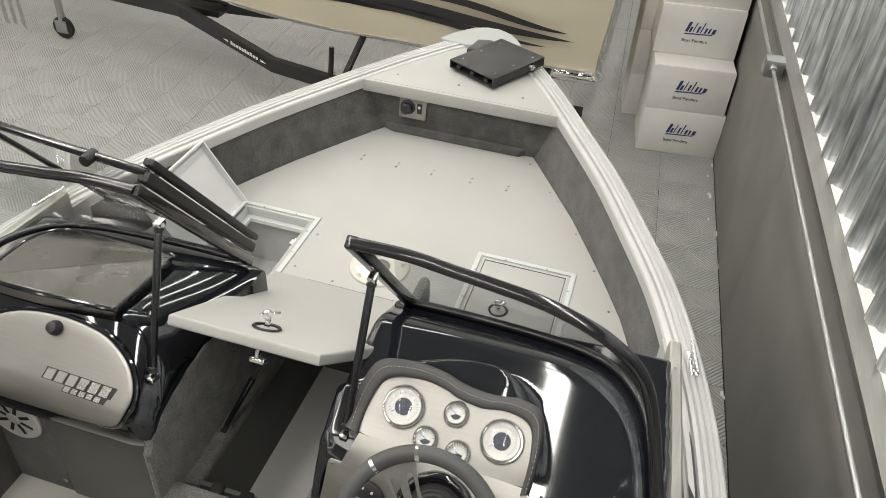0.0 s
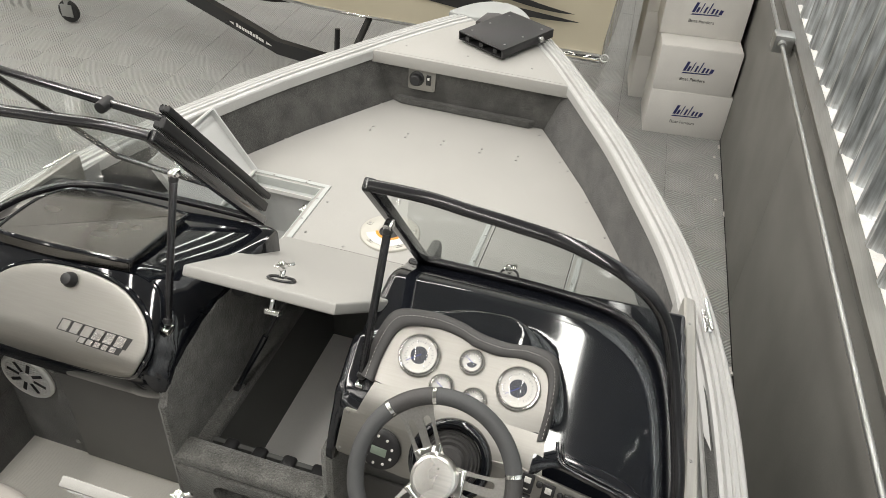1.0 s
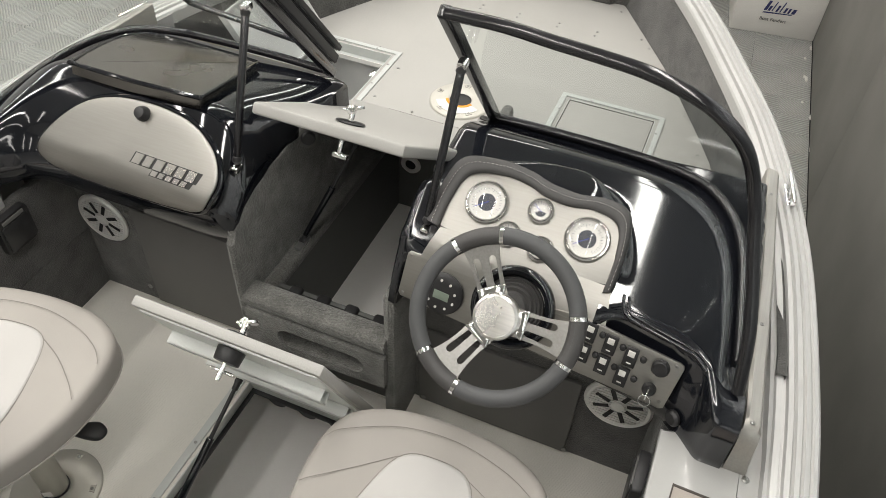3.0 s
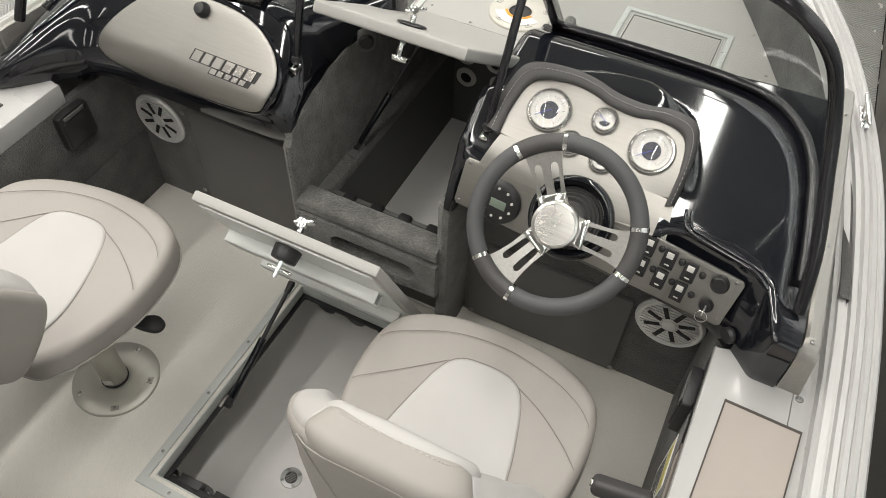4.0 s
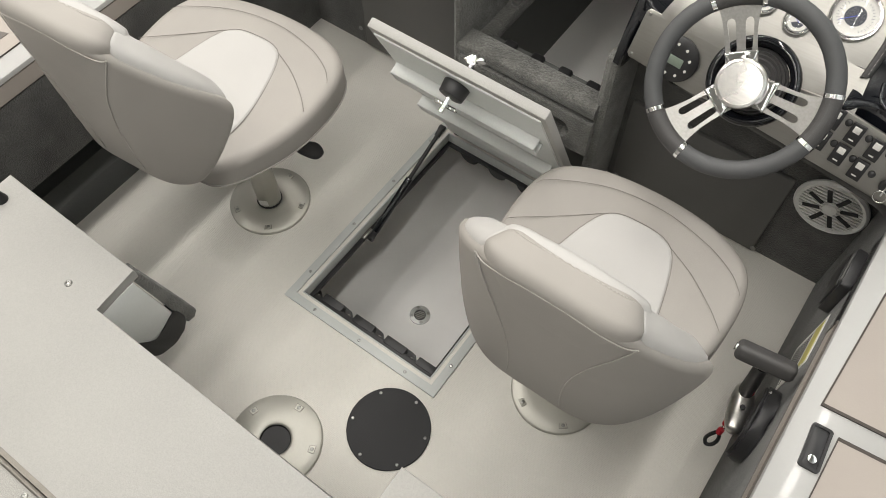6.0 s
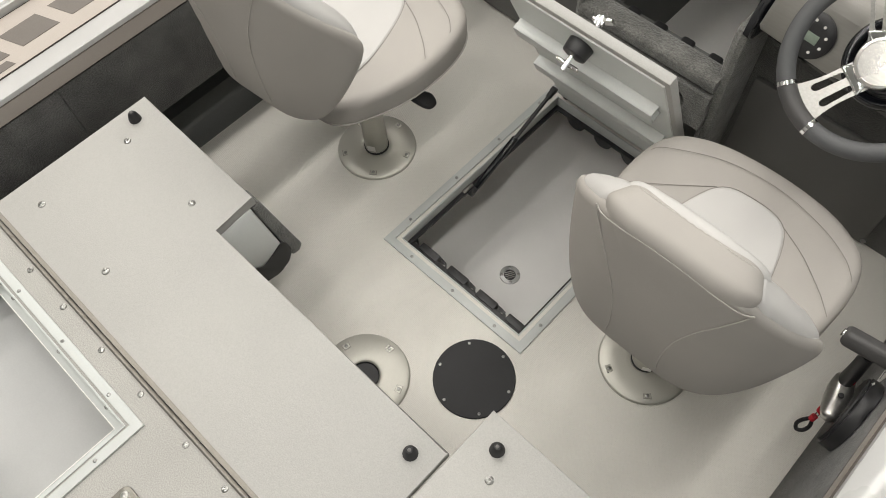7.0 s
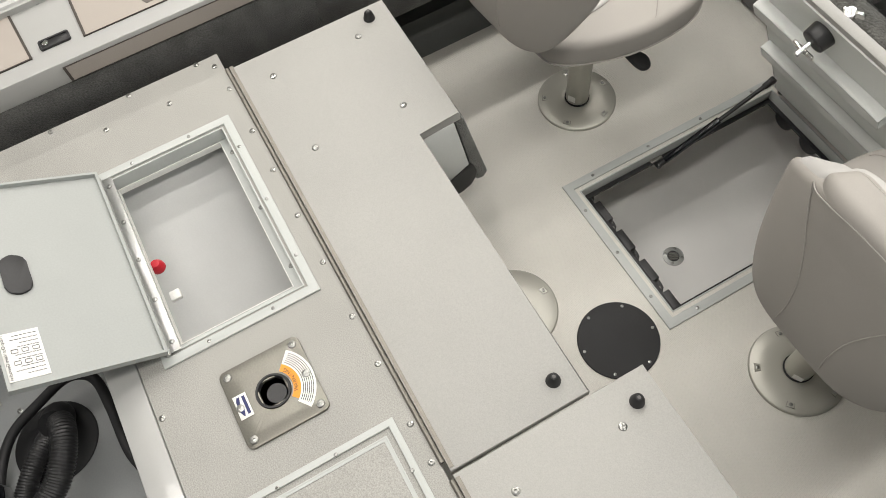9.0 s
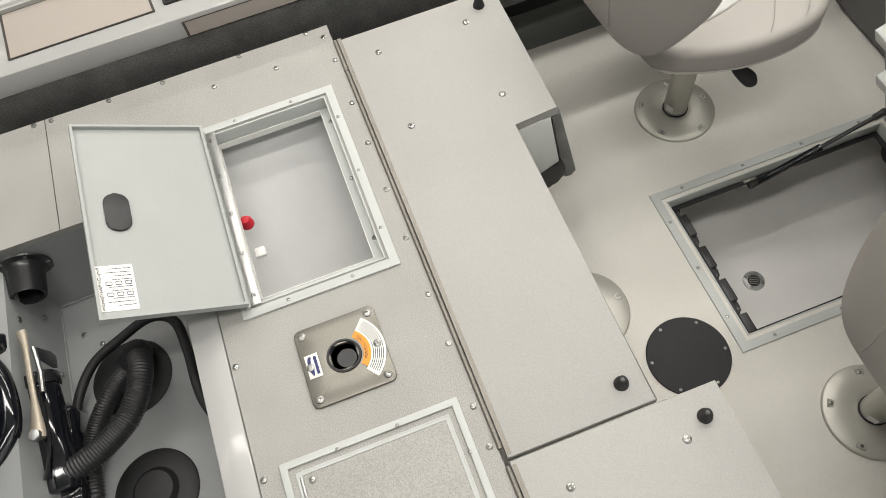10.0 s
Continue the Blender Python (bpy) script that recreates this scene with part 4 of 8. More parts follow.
# ---- hatches ----
def hatch_frame(t, o, z, w=0.022, lip=0.03, seal=None, step=0.012, gaps=(1, 1, 1, 1)):
    """A flange on the deck, a step down inside it, and a sunk ledge; gaps scale the ledge by side: -x, +x, -y, +y."""
    x0, x1, y0, y1 = o
    q = lambda d: [(x0 - d, y0 - d), (x1 + d, y0 - d), (x1 + d, y1 + d), (x0 - d, y1 + d)]
    g = [w * k for k in gaps]
    inn = [(x0 + g[0], y0 + g[2]), (x1 - g[1], y0 + g[2]), (x1 - g[1], y1 - g[3]), (x0 + g[0], y1 - g[3])]
    bm = add_ring(B(), q(lip), q(step), z + 0.0005, z + 0.006, bev=0.0015)
    add_ring(bm, q(step + 0.001), q(0.0), z - 0.012, z - 0.006)
    add_ring(bm, q(0.0005), q(-0.003), z - 0.034, z + 0.003, bev=0.001)
    ledge = B() if seal else bm
    add_ring(ledge, q(-0.002), inn, z - 0.040, z - 0.034)
    fr = part("hatch_frame", bm, FRAME, t, "grey painted metal frame")
    if seal:
        part("seal", ledge, seal, fr, "black rubber seal")
    else:
        part("bin_trim", add_ring(B(), [(inn[0][0], inn[0][1]), (inn[1][0], inn[1][1]), (inn[2][0], inn[2][1]), (inn[3][0], inn[3][1])], [(inn[0][0] + 0.002, inn[0][1] + 0.002), (inn[1][0] - 0.002, inn[1][1] + 0.002), (inn[2][0] - 0.002, inn[2][1] - 0.002), (inn[3][0] + 0.002, inn[3][1] - 0.002)], z - 0.05, z - 0.0325), STICKER, fr, "pale bin rim")
    return fr


def bin_box(t, o, z, depth, material, wall=0.006):
    x0, x1, y0, y1 = o
    bm = B()
    q = lambda d: [(x0 - d, y0 - d), (x1 + d, y0 - d), (x1 + d, y1 + d), (x0 - d, y1 + d)]
    add_ring(bm, q(0.03), q(0.02), z - depth, z - 0.045)
    add_box(bm, x0 - 0.03, x1 + 0.03, y0 - 0.03, y1 + 0.03, z - depth - 0.01, z - depth)
    return part("bin", bm, material, t)


def frame_screws(fr, o, z, nx, ny, d=0.016, scale=0.8):
    x0, x1, y0, y1 = o
    s = [(x0 + (x1 - x0) * (k + 0.5) / nx, y) for k in range(nx) for y in (y0 - d, y1 + d)]
    s += [(x, y0 + (y1 - y0) * (k + 0.5) / ny) for k in range(ny) for x in (x0 - d, x1 + d)]
    screws(fr, s, z, scale=scale)


def tray_lid(w, l, mat_top, mat_in, rim=0.028):
    """Lid in its own plane: x across, y from the hinge, z up when shut."""
    q = lambda d, z: [Vector((x, y, z)) for x, y in ((d, d), (w - d, d), (w - d, l - d), (d, l - d))]
    bm = B()
    v = add_grid(bm, [q(0.006, -0.004), q(0.006, -rim), q(0, -rim), q(0, 0)], True)
    bm.faces.new(v[0])
    bm.faces.new(v[-1][::-1])
    return bm


def pull_latch(parent, m, r=0.034):
    """Round black dish with a chrome winged handle."""
    dish = part("latch_dish", add_lathe(B(), [(r, 0.002), (r - 0.003, 0.005), (r - 0.007, 0.003), (r - 0.010, -0.008), (0, -0.008)], m, 24), PLASTIC, parent, "black round latch dish")
    bm = B()
    add_cyl(bm, m @ Vector((0, 0, -0.006)), m @ Vector((0, 0, 0.024)), 0.008, 0.0065, bev=0.001)
    add_cyl(bm, m @ Vector((-0.004, -0.007, 0.030)), m @ Vector((-0.004, 0.007, 0.030)), 0.0125, bev=0.002)
    add_prism(bm, [(p.x, p.y) for p in spline([(-0.012, -0.006, 0), (0.004, -0.009, 0), (0.020, -0.012, 0), (0.027, 0.0, 0), (0.020, 0.012, 0), (0.004, 0.009, 0), (-0.012, 0.006, 0)], 4, True)], -0.003, 0.004, 0.0015, m @ Matrix.Translation((0, 0, 0.031)) @ Matrix.Rotation(radians(-24), 4, "Y"))
    add_box(bm, -0.020, -0.010, -0.010, 0.010, 0.024, 0.030, 0.002, m)
    part("latch_handle", bm, CHROME, parent, "chrome winged handle")
    return dish


def gas_strut(parent, a, b, r=0.0085, split=0.55, name="gas_strut"):
    a, b = Vector(a), Vector(b)
    c = a.lerp(b, split)
    body = part(name, add_cyl(B(), a.lerp(b, 0.06), c, r, bev=0.001), BLACK, parent, "black gas strut cylinder")
    part("strut_rod", add_cyl(B(), c, b.lerp(a, 0.05), r * 0.55), PLASTIC, parent, "dark strut rod")
    for p in (a, b):
        bm = B()
        add_cyl(bm, p + Vector((-0.008, 0, 0)), p + Vector((0.008, 0, 0)), r * 0.9, bev=0.001)
        add_cyl(bm, p, p.lerp(b if p is a else a, 0.07), r * 0.85, bev=0.001)
        part("strut_end", bm, PLASTIC, parent)


# port bow hatch, open
t = thing("bow_hatch", "open grey bow storage hatch with its lid leaning outboard", "hatch", base=(-0.85, 2.2, Z_CAST))
fr = hatch_frame(t, PH, Z_CAST)
bin_box(t, PH, Z_CAST, 0.27, BIN)
frame_screws(fr, PH, Z_CAST + 0.006, 2, 3)
lm = plane_frame((-1.0, 2.42, Z_CAST + 0.012), (0, -1, 0), (-0.16, 0, 0.235))
lid = part("lid", tray_lid(0.40, 0.285, DECK_WARM, FRAME), BIN, t, "pale lid seen from its tray side")
lid.matrix_basis = lm
part("hinge", add_cyl(B(), (-1.0, 2.02, Z_CAST + 0.010), (-1.0, 2.42, Z_CAST + 0.010), 0.006), ZINC, t)
bm = add_box(B(), -0.735, -0.715, 2.27, 2.31, Z_CAST - 0.03, Z_CAST - 0.002, 0.004)
part("strike", bm, CHROME, t)

# starboard bow hatch, shut
t = thing("bow_hatch", "closed light grey bow storage hatch with a black latch", "hatch", base=(0.13, 2.3, Z_CAST))
fr = hatch_frame(t, SH, Z_CAST)
frame_screws(fr, SH, Z_CAST + 0.006, 2, 2)
lid = part("lid", add_box(B(), SH[0] + 0.004, SH[1] - 0.004, SH[2] + 0.004, SH[3] - 0.004, Z_CAST - 0.03, Z_CAST + 0.001, 0.003), DECK_WARM, t)
part("inner_groove", add_ring(B(), [(SH[0] + 0.002, SH[2] + 0.002), (SH[1] - 0.002, SH[2] + 0.002), (SH[1] - 0.002, SH[3] - 0.002), (SH[0] + 0.002, SH[3] - 0.002)], [(SH[0] + 0.006, SH[2] + 0.006), (SH[1] - 0.006, SH[2] + 0.006), (SH[1] - 0.006, SH[3] - 0.006), (SH[0] + 0.006, SH[3] - 0.006)], Z_CAST - 0.02, Z_CAST + 0.002), EDGE, t)
pull_latch(t, Matrix.Translation((0.09, 2.185, Z_CAST + 0.001)))

# passage lid, raised on a strut
t = thing("passage_lid", "raised light grey vinyl passage lid with a chrome pull", "hatch lid", base=(-0.4, 2.1, Z_CAST))
LID = plane_frame((0, 2.095, Z_CAST + 0.012), (1, 0, 0), (0, -0.742, 0.492)) @ Matrix.Diagonal((1, 1, -1, 1))
pts = [(-0.70, 0.0), (-0.105, 0.0), (-0.10, 0.42), (-0.105, 0.70), (-0.172, 0.885), (-0.562, 0.885), (-0.60, 0.45)][::1]
lid = part("lid_board", add_prism(B(), pts, -0.030, 0.0, 0.007, LID, 3), DECK, t)
part("hinge_crease", add_box(B(), -0.57, -0.235, 0.004, 0.007, 0.0, 0.0006, 0, LID), EDGE, t)
pull_latch(t, LID @ Matrix.Translation((-0.355, 0.785, 0.001)) @ Matrix.Diagonal((1.1, 1.1, 1.1, 1)))
bm = B()
add_cyl(bm, LID @ Vector((-0.36, 0.80, -0.03)), LID @ Vector((-0.36, 0.80, -0.085)), 0.008, bev=0.001)
add_box(bm, -0.375, -0.335, 0.79, 0.81, -0.085, -0.072, 0.003, LID)
part("latch_cam", bm, CHROME, t)
part("strut_bracket", add_box(B(), -0.425, -0.375, 0.56, 0.64, -0.05, -0.03, 0.004, LID), ZINC, t)
gas_strut(t, (-0.531, 1.438, 1.256), LID @ Vector((-0.40, 0.60, -0.055)), 0.009)
bm = add_box(B(), -0.542, -0.52, 1.405, 1.465, 1.243, 1.256, 0.003)
part("strut_foot", bm, ZINC, t)

# rod tube rings on the locker's front wall
def tube_ring(x, z):
    r = thing("rod_tube_ring", "white plastic rod tube ring in the locker wall", "ring", "rod tube rings", base=(x, 2.06, z))
    m = plane_frame((x, 2.064, z), (1, 0, 0), (0, 0, 1))
    part("flange", add_lathe(B(), [(0.020, 0.004), (0.022, 0.009), (0.036, 0.006), (0.038, 0.0)], m, 24), STICKER, r)
    # black disc in place of the shade down the tube
    part("tube_hole_shade", add_lathe(B(), [(0.021, 0.006), (0.0205, 0.002), (0, 0.002)], m, 20), RUBBER, r)


for x, z in ((-0.47, 1.10), (-0.345, 1.11), (-0.475, 1.193), (-0.365, 1.193)):
    tube_ring(x, z)
# 12 V socket dial on the port passage wall
r = thing("power_socket", "round grey power socket on the passage wall", "socket", base=(-0.545, 1.54, 1.555))
part("flange", add_lathe(B(), [(0, 0.012), (0.024, 0.012), (0.03, 0.008), (0.034, 0.0)], plane_frame((-0.545, 1.54, 1.555), (0.75, 0.6, 0), (0.1, 0.3, 1)), 24), KICK, r)
part("cap", add_lathe(B(), [(0, 0.022), (0.016, 0.022), (0.02, 0.018), (0.021, 0.010)], plane_frame((-0.545, 1.54, 1.555), (0.75, 0.6, 0), (0.1, 0.3, 1)), 20), PLASTIC, r, "ridged dark cap")
part("barrel", add_cyl(B(), (-0.545, 1.54, 1.555), (-0.575, 1.58, 1.545), 0.022), PLASTIC, r)
# black hose clamps on the step rim
rail = thing("rod_rack", "black plastic toothed rod rack inside the locker rim", "rod rack", base=(-0.34, 1.26, 1.22))
part("rack_bar", add_box(B(), -0.515, -0.17, 1.242, 1.262, 1.19, 1.232, 0.004), PLASTIC, rail)
for x in (-0.46, -0.375, -0.29, -0.205):
    part("clip", add_box(B(), x - 0.020, x + 0.020, 1.246, 1.292, 1.205, 1.246, 0.010, seg=3), PLASTIC, rail)

# front pedestal base
def pedestal_base(t, x, y, z, material, hole=False, r=0.117):
    m = Matrix.Translation((x, y, z))
    if hole:
        prof = [(r, 0.0), (r, 0.005), (r - 0.004, 0.0085), (0.055, 0.0105), (0.044, 0.0105), (0.039, 0.008), (0.037, 0.001)]
    else:
        prof = [(r, 0.0), (r, 0.005), (r - 0.004, 0.0085), (0.07, 0.0125), (0.05, 0.0135), (0.039, 0.014), (0.035, 0.012)]
    base = part("pedestal_base", add_lathe(B(), prof, m, 48), material, t, "round domed pedestal base plate", sharp=50)
    for k in range(5):
        a = 2 * math.pi * (k + 0.3) / 5
        p = m @ Matrix.Rotation(a, 4, "Z") @ Matrix.Translation((r - 0.02, 0, 0.0085))
        # darker steel border, painted as shade round the sunk bolt pocket
        part("pocket_edge_shade", add_prism(B(), [(-0.010, -0.009), (0.007, -0.011), (0.007, 0.011), (-0.010, 0.009)], 0, 0.0022, 0.0006, p), STEEL_DARK, base)
        part("pocket_floor", add_prism(B(), [(-0.0085, -0.0075), (0.0055, -0.0095), (0.0055, 0.0095), (-0.0085, 0.0075)], 0, 0.0026, 0, p), material, base)
        share("screw", SCREW, base, p @ Matrix.Translation((-0.001, 0, 0.003)) @ Matrix.Scale(1.0, 4))
    return base


t = thing("pedestal_socket", "white round pedestal socket with an orange warning label", "seat base", base=(-0.375, 2.262, Z_CAST))
b = pedestal_base(t, -0.368, 2.255, Z_CAST, SOCKETW, True, 0.108)
# a black dish stands in for shade inside the open socket
part("socket_hole_shade", add_lathe(B(), [(0.039, 0.008), (0.036, 0.004), (0, 0.002)], Matrix.Translation((-0.368, 2.255, Z_CAST)), 24), RUBBER, t)


def arc_label(parent, m, r0, r1, a0, a1, material, z0, z1, name="label"):
    n = 18
    A = [radians(a0 + (a1 - a0) * k / n) for k in range(n + 1)]
    pts = [(r1 * math.cos(a), r1 * math.sin(a)) for a in A] + [(r0 * math.cos(a), r0 * math.sin(a)) for a in A[::-1]]
    return part(name, add_prism(B(), pts, z0, z1, 0, m), material, parent)


m = Matrix.Translation((-0.368, 2.255, Z_CAST + 0.0115))
arc_label(t, m, 0.042, 0.052, 200, 340, ORANGE, 0.0, 0.002, "orange_label")
arc_label(t, m, 0.052, 0.085, 205, 335, STICKER, -0.004, 0.0005, "white_label")

# floor hatch, open toward the bow
t = thing("floor_hatch", "open cockpit floor hatch with its white lid raised on a strut", "hatch", base=(-0.365, 0.82, Z_FLOOR))
fr = hatch_frame(t, FH, Z_FLOOR, 0.016, 0.036, RUBBER)
screws(fr, [(x, y) for x in (-0.6125, -0.1345) for y in (0.545, 0.735, 0.920, 1.105)] + [(x, y) for x in (-0.526, -0.373, -0.222) for y in (0.4625, 1.1885)], Z_FLOOR + 0.006, scale=0.9)
bm = B()
x0, x1, y0, y1 = FH
q = lambda d: [(x0 - d, y0 - d), (x1 + d, y0 - d), (x1 + d, y1 + d), (x0 - d, y1 + d)]
q = lambda d: [(x0 - 0.30 - d, y0 - 0.12 - d), (x1 + 0.12 + d, y0 - 0.12 - d), (x1 + 0.12 + d, y1 + 0.30 + d), (x0 - 0.30 - d, y1 + 0.30 + d)]
add_ring(bm, q(0.01), q(0.0), 0.565, Z_FLOOR - 0.021)
part("locker_wall", bm, HATCH_FLOOR, t)
part("locker_floor", add_box(B(), x0 - 0.31, x1 + 0.13, y0 - 0.13, y1 + 0.31, 0.555, 0.565), HATCH_FLOOR, t, "grey locker floor")
dr = part("drain_flange", add_lathe(B(), [(0.033, 0.0), (0.032, 0.004), (0.020, 0.005), (0.019, 0.002), (0, 0.002)], Matrix.Translation((-0.389, 0.732, 0.565)), 28), ZINC, t, "round metal drain")
bm = B()
# black disc under the bars, painted as the drain's dark depth
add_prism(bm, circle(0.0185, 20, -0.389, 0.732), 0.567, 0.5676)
part("drain_hole_shade", bm, RUBBER, dr)
for k in range(4):
    w = 0.017 - abs(k - 1.5) * 0.003
    part("drain_bar", add_box(B(), -0.389 - w, -0.389 + w, 0.7205 + k * 0.0068, 0.7232 + k * 0.0068, 0.5678, 0.5692, 0, Matrix.Translation((-0.389, 0.732, 0)) @ Matrix.Rotation(radians(60), 4, "Z") @ Matrix.Translation((0.389, -0.732, 0))), STEEL_DARK, dr)
screws(dr, [(-0.389 + 0.0262 * math.cos(a), 0.732 + 0.0262 * math.sin(a)) for a in (0.8, 2.4, 3.9, 5.5)], 0.569, scale=1.0)
# rod holder racks at both ends
yw = FH[2] + 0.020
scallop = [(x0 + 0.004, yw - 0.004)] + [(x1 - 0.004, yw - 0.004)]
for k in range(4):
    xc = x1 - 0.060 - k * 0.112
    scallop += [(xc + 0.044, yw + 0.036), (xc + 0.030, yw + 0.034), (xc + 0.020, yw + 0.020), (xc, yw + 0.014), (xc - 0.020, yw + 0.020), (xc - 0.030, yw + 0.034), (xc - 0.044, yw + 0.036)]
rack = part("rod_rack", add_prism(B(), scallop, 0.790, 0.812, 0.002), PLASTIC, t, "black scalloped rod rack")
part("rack_rail", add_box(B(), x0 + 0.004, x1 - 0.004, yw - 0.006, yw + 0.010, 0.812, 0.848, 0.002), PLASTIC, rack)
for k in range(4):
    xx = x0 + 0.072 + k * 0.108
    part("rod_clip", add_box(B(), xx - 0.034, xx + 0.034, yw + 0.002, yw + 0.026, 0.824, 0.851, 0.003), PLASTIC, rack, "black rod clip")
    part("clip_screw", add_cyl(B(), (xx - 0.052, yw + 0.010, 0.838), (xx - 0.052, yw + 0.014, 0.838), 0.005), STEEL_DARK, rack)
for k in range(4):
    xx = x0 + 0.075 + k * 0.105
    part("tube_end", add_cyl(B(), (xx, FH[3] + 0.006, 0.815), (xx, FH[3] + 0.03, 0.815), 0.034, bev=0.003), RUBBER, t, "black round rod tube end")
FL = plane_frame((0, 1.168, Z_FLOOR + 0.012), (1, 0, 0), (0, -0.313, 0.672)) @ Matrix.Diagonal((1, 1, -1, 1))
L = 0.735
bm = B()
add_box(bm, -0.585, -0.128, 0.0, L, 0.0, 0.024, 0.004, FL)
lid = part("lid", bm, DECK, t, "light grey vinyl covered lid")
bm = B()
add_box(bm, -0.572, -0.142, 0.02, L - 0.022, -0.004, 0.0, 0, FL)
part("lid_pan", bm, LIDPAN, lid, "pale painted lid underside")
for v in (0.30, 0.52):
    bm = B()
    add_box(bm, -0.566, -0.165, v, v + 0.045, -0.034, -0.030, 0.001, FL)
    add_box(bm, -0.566, -0.165, v + 0.041, v + 0.045, -0.034, -0.004, 0.001, FL)
    add_box(bm, -0.566, -0.165, v, v + 0.004, -0.034, -0.004, 0.001, FL)
    part("stiffener", bm, LIDPAN, lid)
bm = B()
add_cyl(bm, FL @ Vector((-0.36, L - 0.072, -0.004)), FL @ Vector((-0.36, L - 0.072, -0.036)), 0.032, 0.029, 24, 0.003)
part("latch_body", bm, PLASTIC, lid, "black latch body")
bm = B()
add_cyl(bm, FL @ Vector((-0.36, L - 0.07, -0.03)), FL @ Vector((-0.36, L - 0.07, -0.075)), 0.006)
add_box(bm, -0.395, -0.335, L - 0.095, L - 0.080, -0.058, -0.050, 0.003, FL)
part("latch_cam", bm, CHROME, lid)
pull_latch(lid, FL @ Matrix.Translation((-0.355, L - 0.07, 0.026)))
gas_strut(t, (-0.566, 0.748, 0.842), FL @ Vector((-0.535, 0.185, -0.034)), 0.0105)
part("strut_foot", add_box(B(), -0.592, -0.574, 0.728, 0.768, 0.830, 0.856, 0.003), STEEL_DARK, t)

# open rear hatch with its lid folded aft
t = thing("rear_hatch", "open rear livewell hatch with its tray lid folded back", "hatch", base=(-0.715, -0.46, Z_REAR))
fr = hatch_frame(t, RH, Z_REAR, 0.026, 0.026, step=0.006, gaps=(0.25, 1.1, 0.5, 0.8))
screws(fr, [(x, y) for x in (-0.905, -0.728, -0.556) for y in (-0.318, -0.600)], Z_REAR - 0.034, scale=1.1)
screws(fr, [(-0.970, -0.532), (-0.970, -0.391), (-0.879, -0.298), (-0.714, -0.298), (-0.551, -0.298), (-0.463, -0.389), (-0.463, -0.531)], Z_REAR + 0.006, scale=0.8)
bin_box(t, RH, Z_REAR, 0.30, BIN)
part("bin_slope", add_prism(B(), [(RH[0] - 0.02, 1.26), (RH[0] + 0.02, 1.225), (RH[1] + 0.02, 1.075), (RH[1] + 0.02, 1.030), (RH[0] - 0.02, 1.030)], RH[2] - 0.02, RH[3] + 0.02, 0.004, Matrix(((1, 0, 0, 0), (0, 0, 1, 0), (0, 1, 0, 0), (0, 0, 0, 1)))), BIN, t, "sloped bin side")
lid = part("lid", tray_lid(0.495, 0.282, FRAME, FRAME, 0.015), LIDGREY, t, "grey metal lid showing its tray side")
lid.matrix_basis = plane_frame((-0.963, -0.612, Z_REAR + 0.024), (1, 0, 0), (0, -1, 0.55)) @ Matrix.Diagonal((1, 1, 1, 1))
part("hinge", add_cyl(B(), (-0.96, -0.612, Z_REAR + 0.014), (-0.47, -0.612, Z_REAR + 0.014), 0.005), ZINC, t)
bm = add_box(B(), -0.955, -0.475, -0.610, -0.585, Z_REAR + 0.008, Z_REAR + 0.012, 0.001)
hl = part("hinge_leaf", bm, ZINC, t, "zinc hinge leaf")
screws(hl, [(-0.93 + 0.108 * k, -0.597) for k in range(5)], Z_REAR + 0.012, scale=1.1)
pm = plane_frame((-0.963, -0.612, Z_REAR + 0.024), (1, 0, 0), (0, -1, 0.55))
part("handle_recess", add_prism(B(), rrect(0.190, 0.286, 0.190, 0.240, 0.022), 0.004, 0.010, 0.003, pm @ Matrix.Diagonal((1, 1, -1, 1))), PLASTIC, t, "black oval finger pull")
lab = part("instruction_label", add_box(B(), 0.368, 0.473, 0.206, 0.276, 0.004, 0.0052, 0, pm @ Matrix.Diagonal((1, 1, -1, 1))), STICKER, t, "white printed instruction label")
bm = B()
random.seed(11)
for k in range(11):
    a = 0.376 + k * 0.0085
    if k in (4, 7):
        for q in range(3):
            add_ring(bm, rrect(a - 0.004, a + 0.005, 0.212 + q * 0.018, 0.224 + q * 0.018, 0.002, 2), rrect(a - 0.003, a + 0.004, 0.213 + q * 0.018, 0.223 + q * 0.018, 0.001, 2), 0.0052, 0.006, pm @ Matrix.Diagonal((1, 1, -1, 1)))
        continue
    v = 0.211
    end = 0.211 + random.uniform(0.03, 0.050)
    while v < end:
        w = random.uniform(0.003, 0.008)
        add_box(bm, a, a + 0.0010, v, v + w, 0.0052, 0.006, 0, pm @ Matrix.Diagonal((1, 1, -1, 1)))
        v += w + 0.0014
part("fine_print", bm, INK, lab)
part("lettering", text_bm("Pump-Out Valve Operation", 0.0088, pm @ Matrix.Diagonal((1, 1, -1, 1)) @ Matrix.Translation((0.4205, 0.270, 0.0054)), 0.0002), INK, lab, "black label heading")
bm = add_lathe(B(), [(0, 0.03), (0.010, 0.028), (0.016, 0.018), (0.017, 0.006), (0.012, 0.0)], pose(-0.735, -0.583, 1.255), 14)
part("valve_knob", bm, RED, t, "red plastic valve knob")
part("valve_arm", add_box(B(), -0.665, -0.640, -0.585, -0.560, 1.25, 1.262, 0.003), STICKER, t)

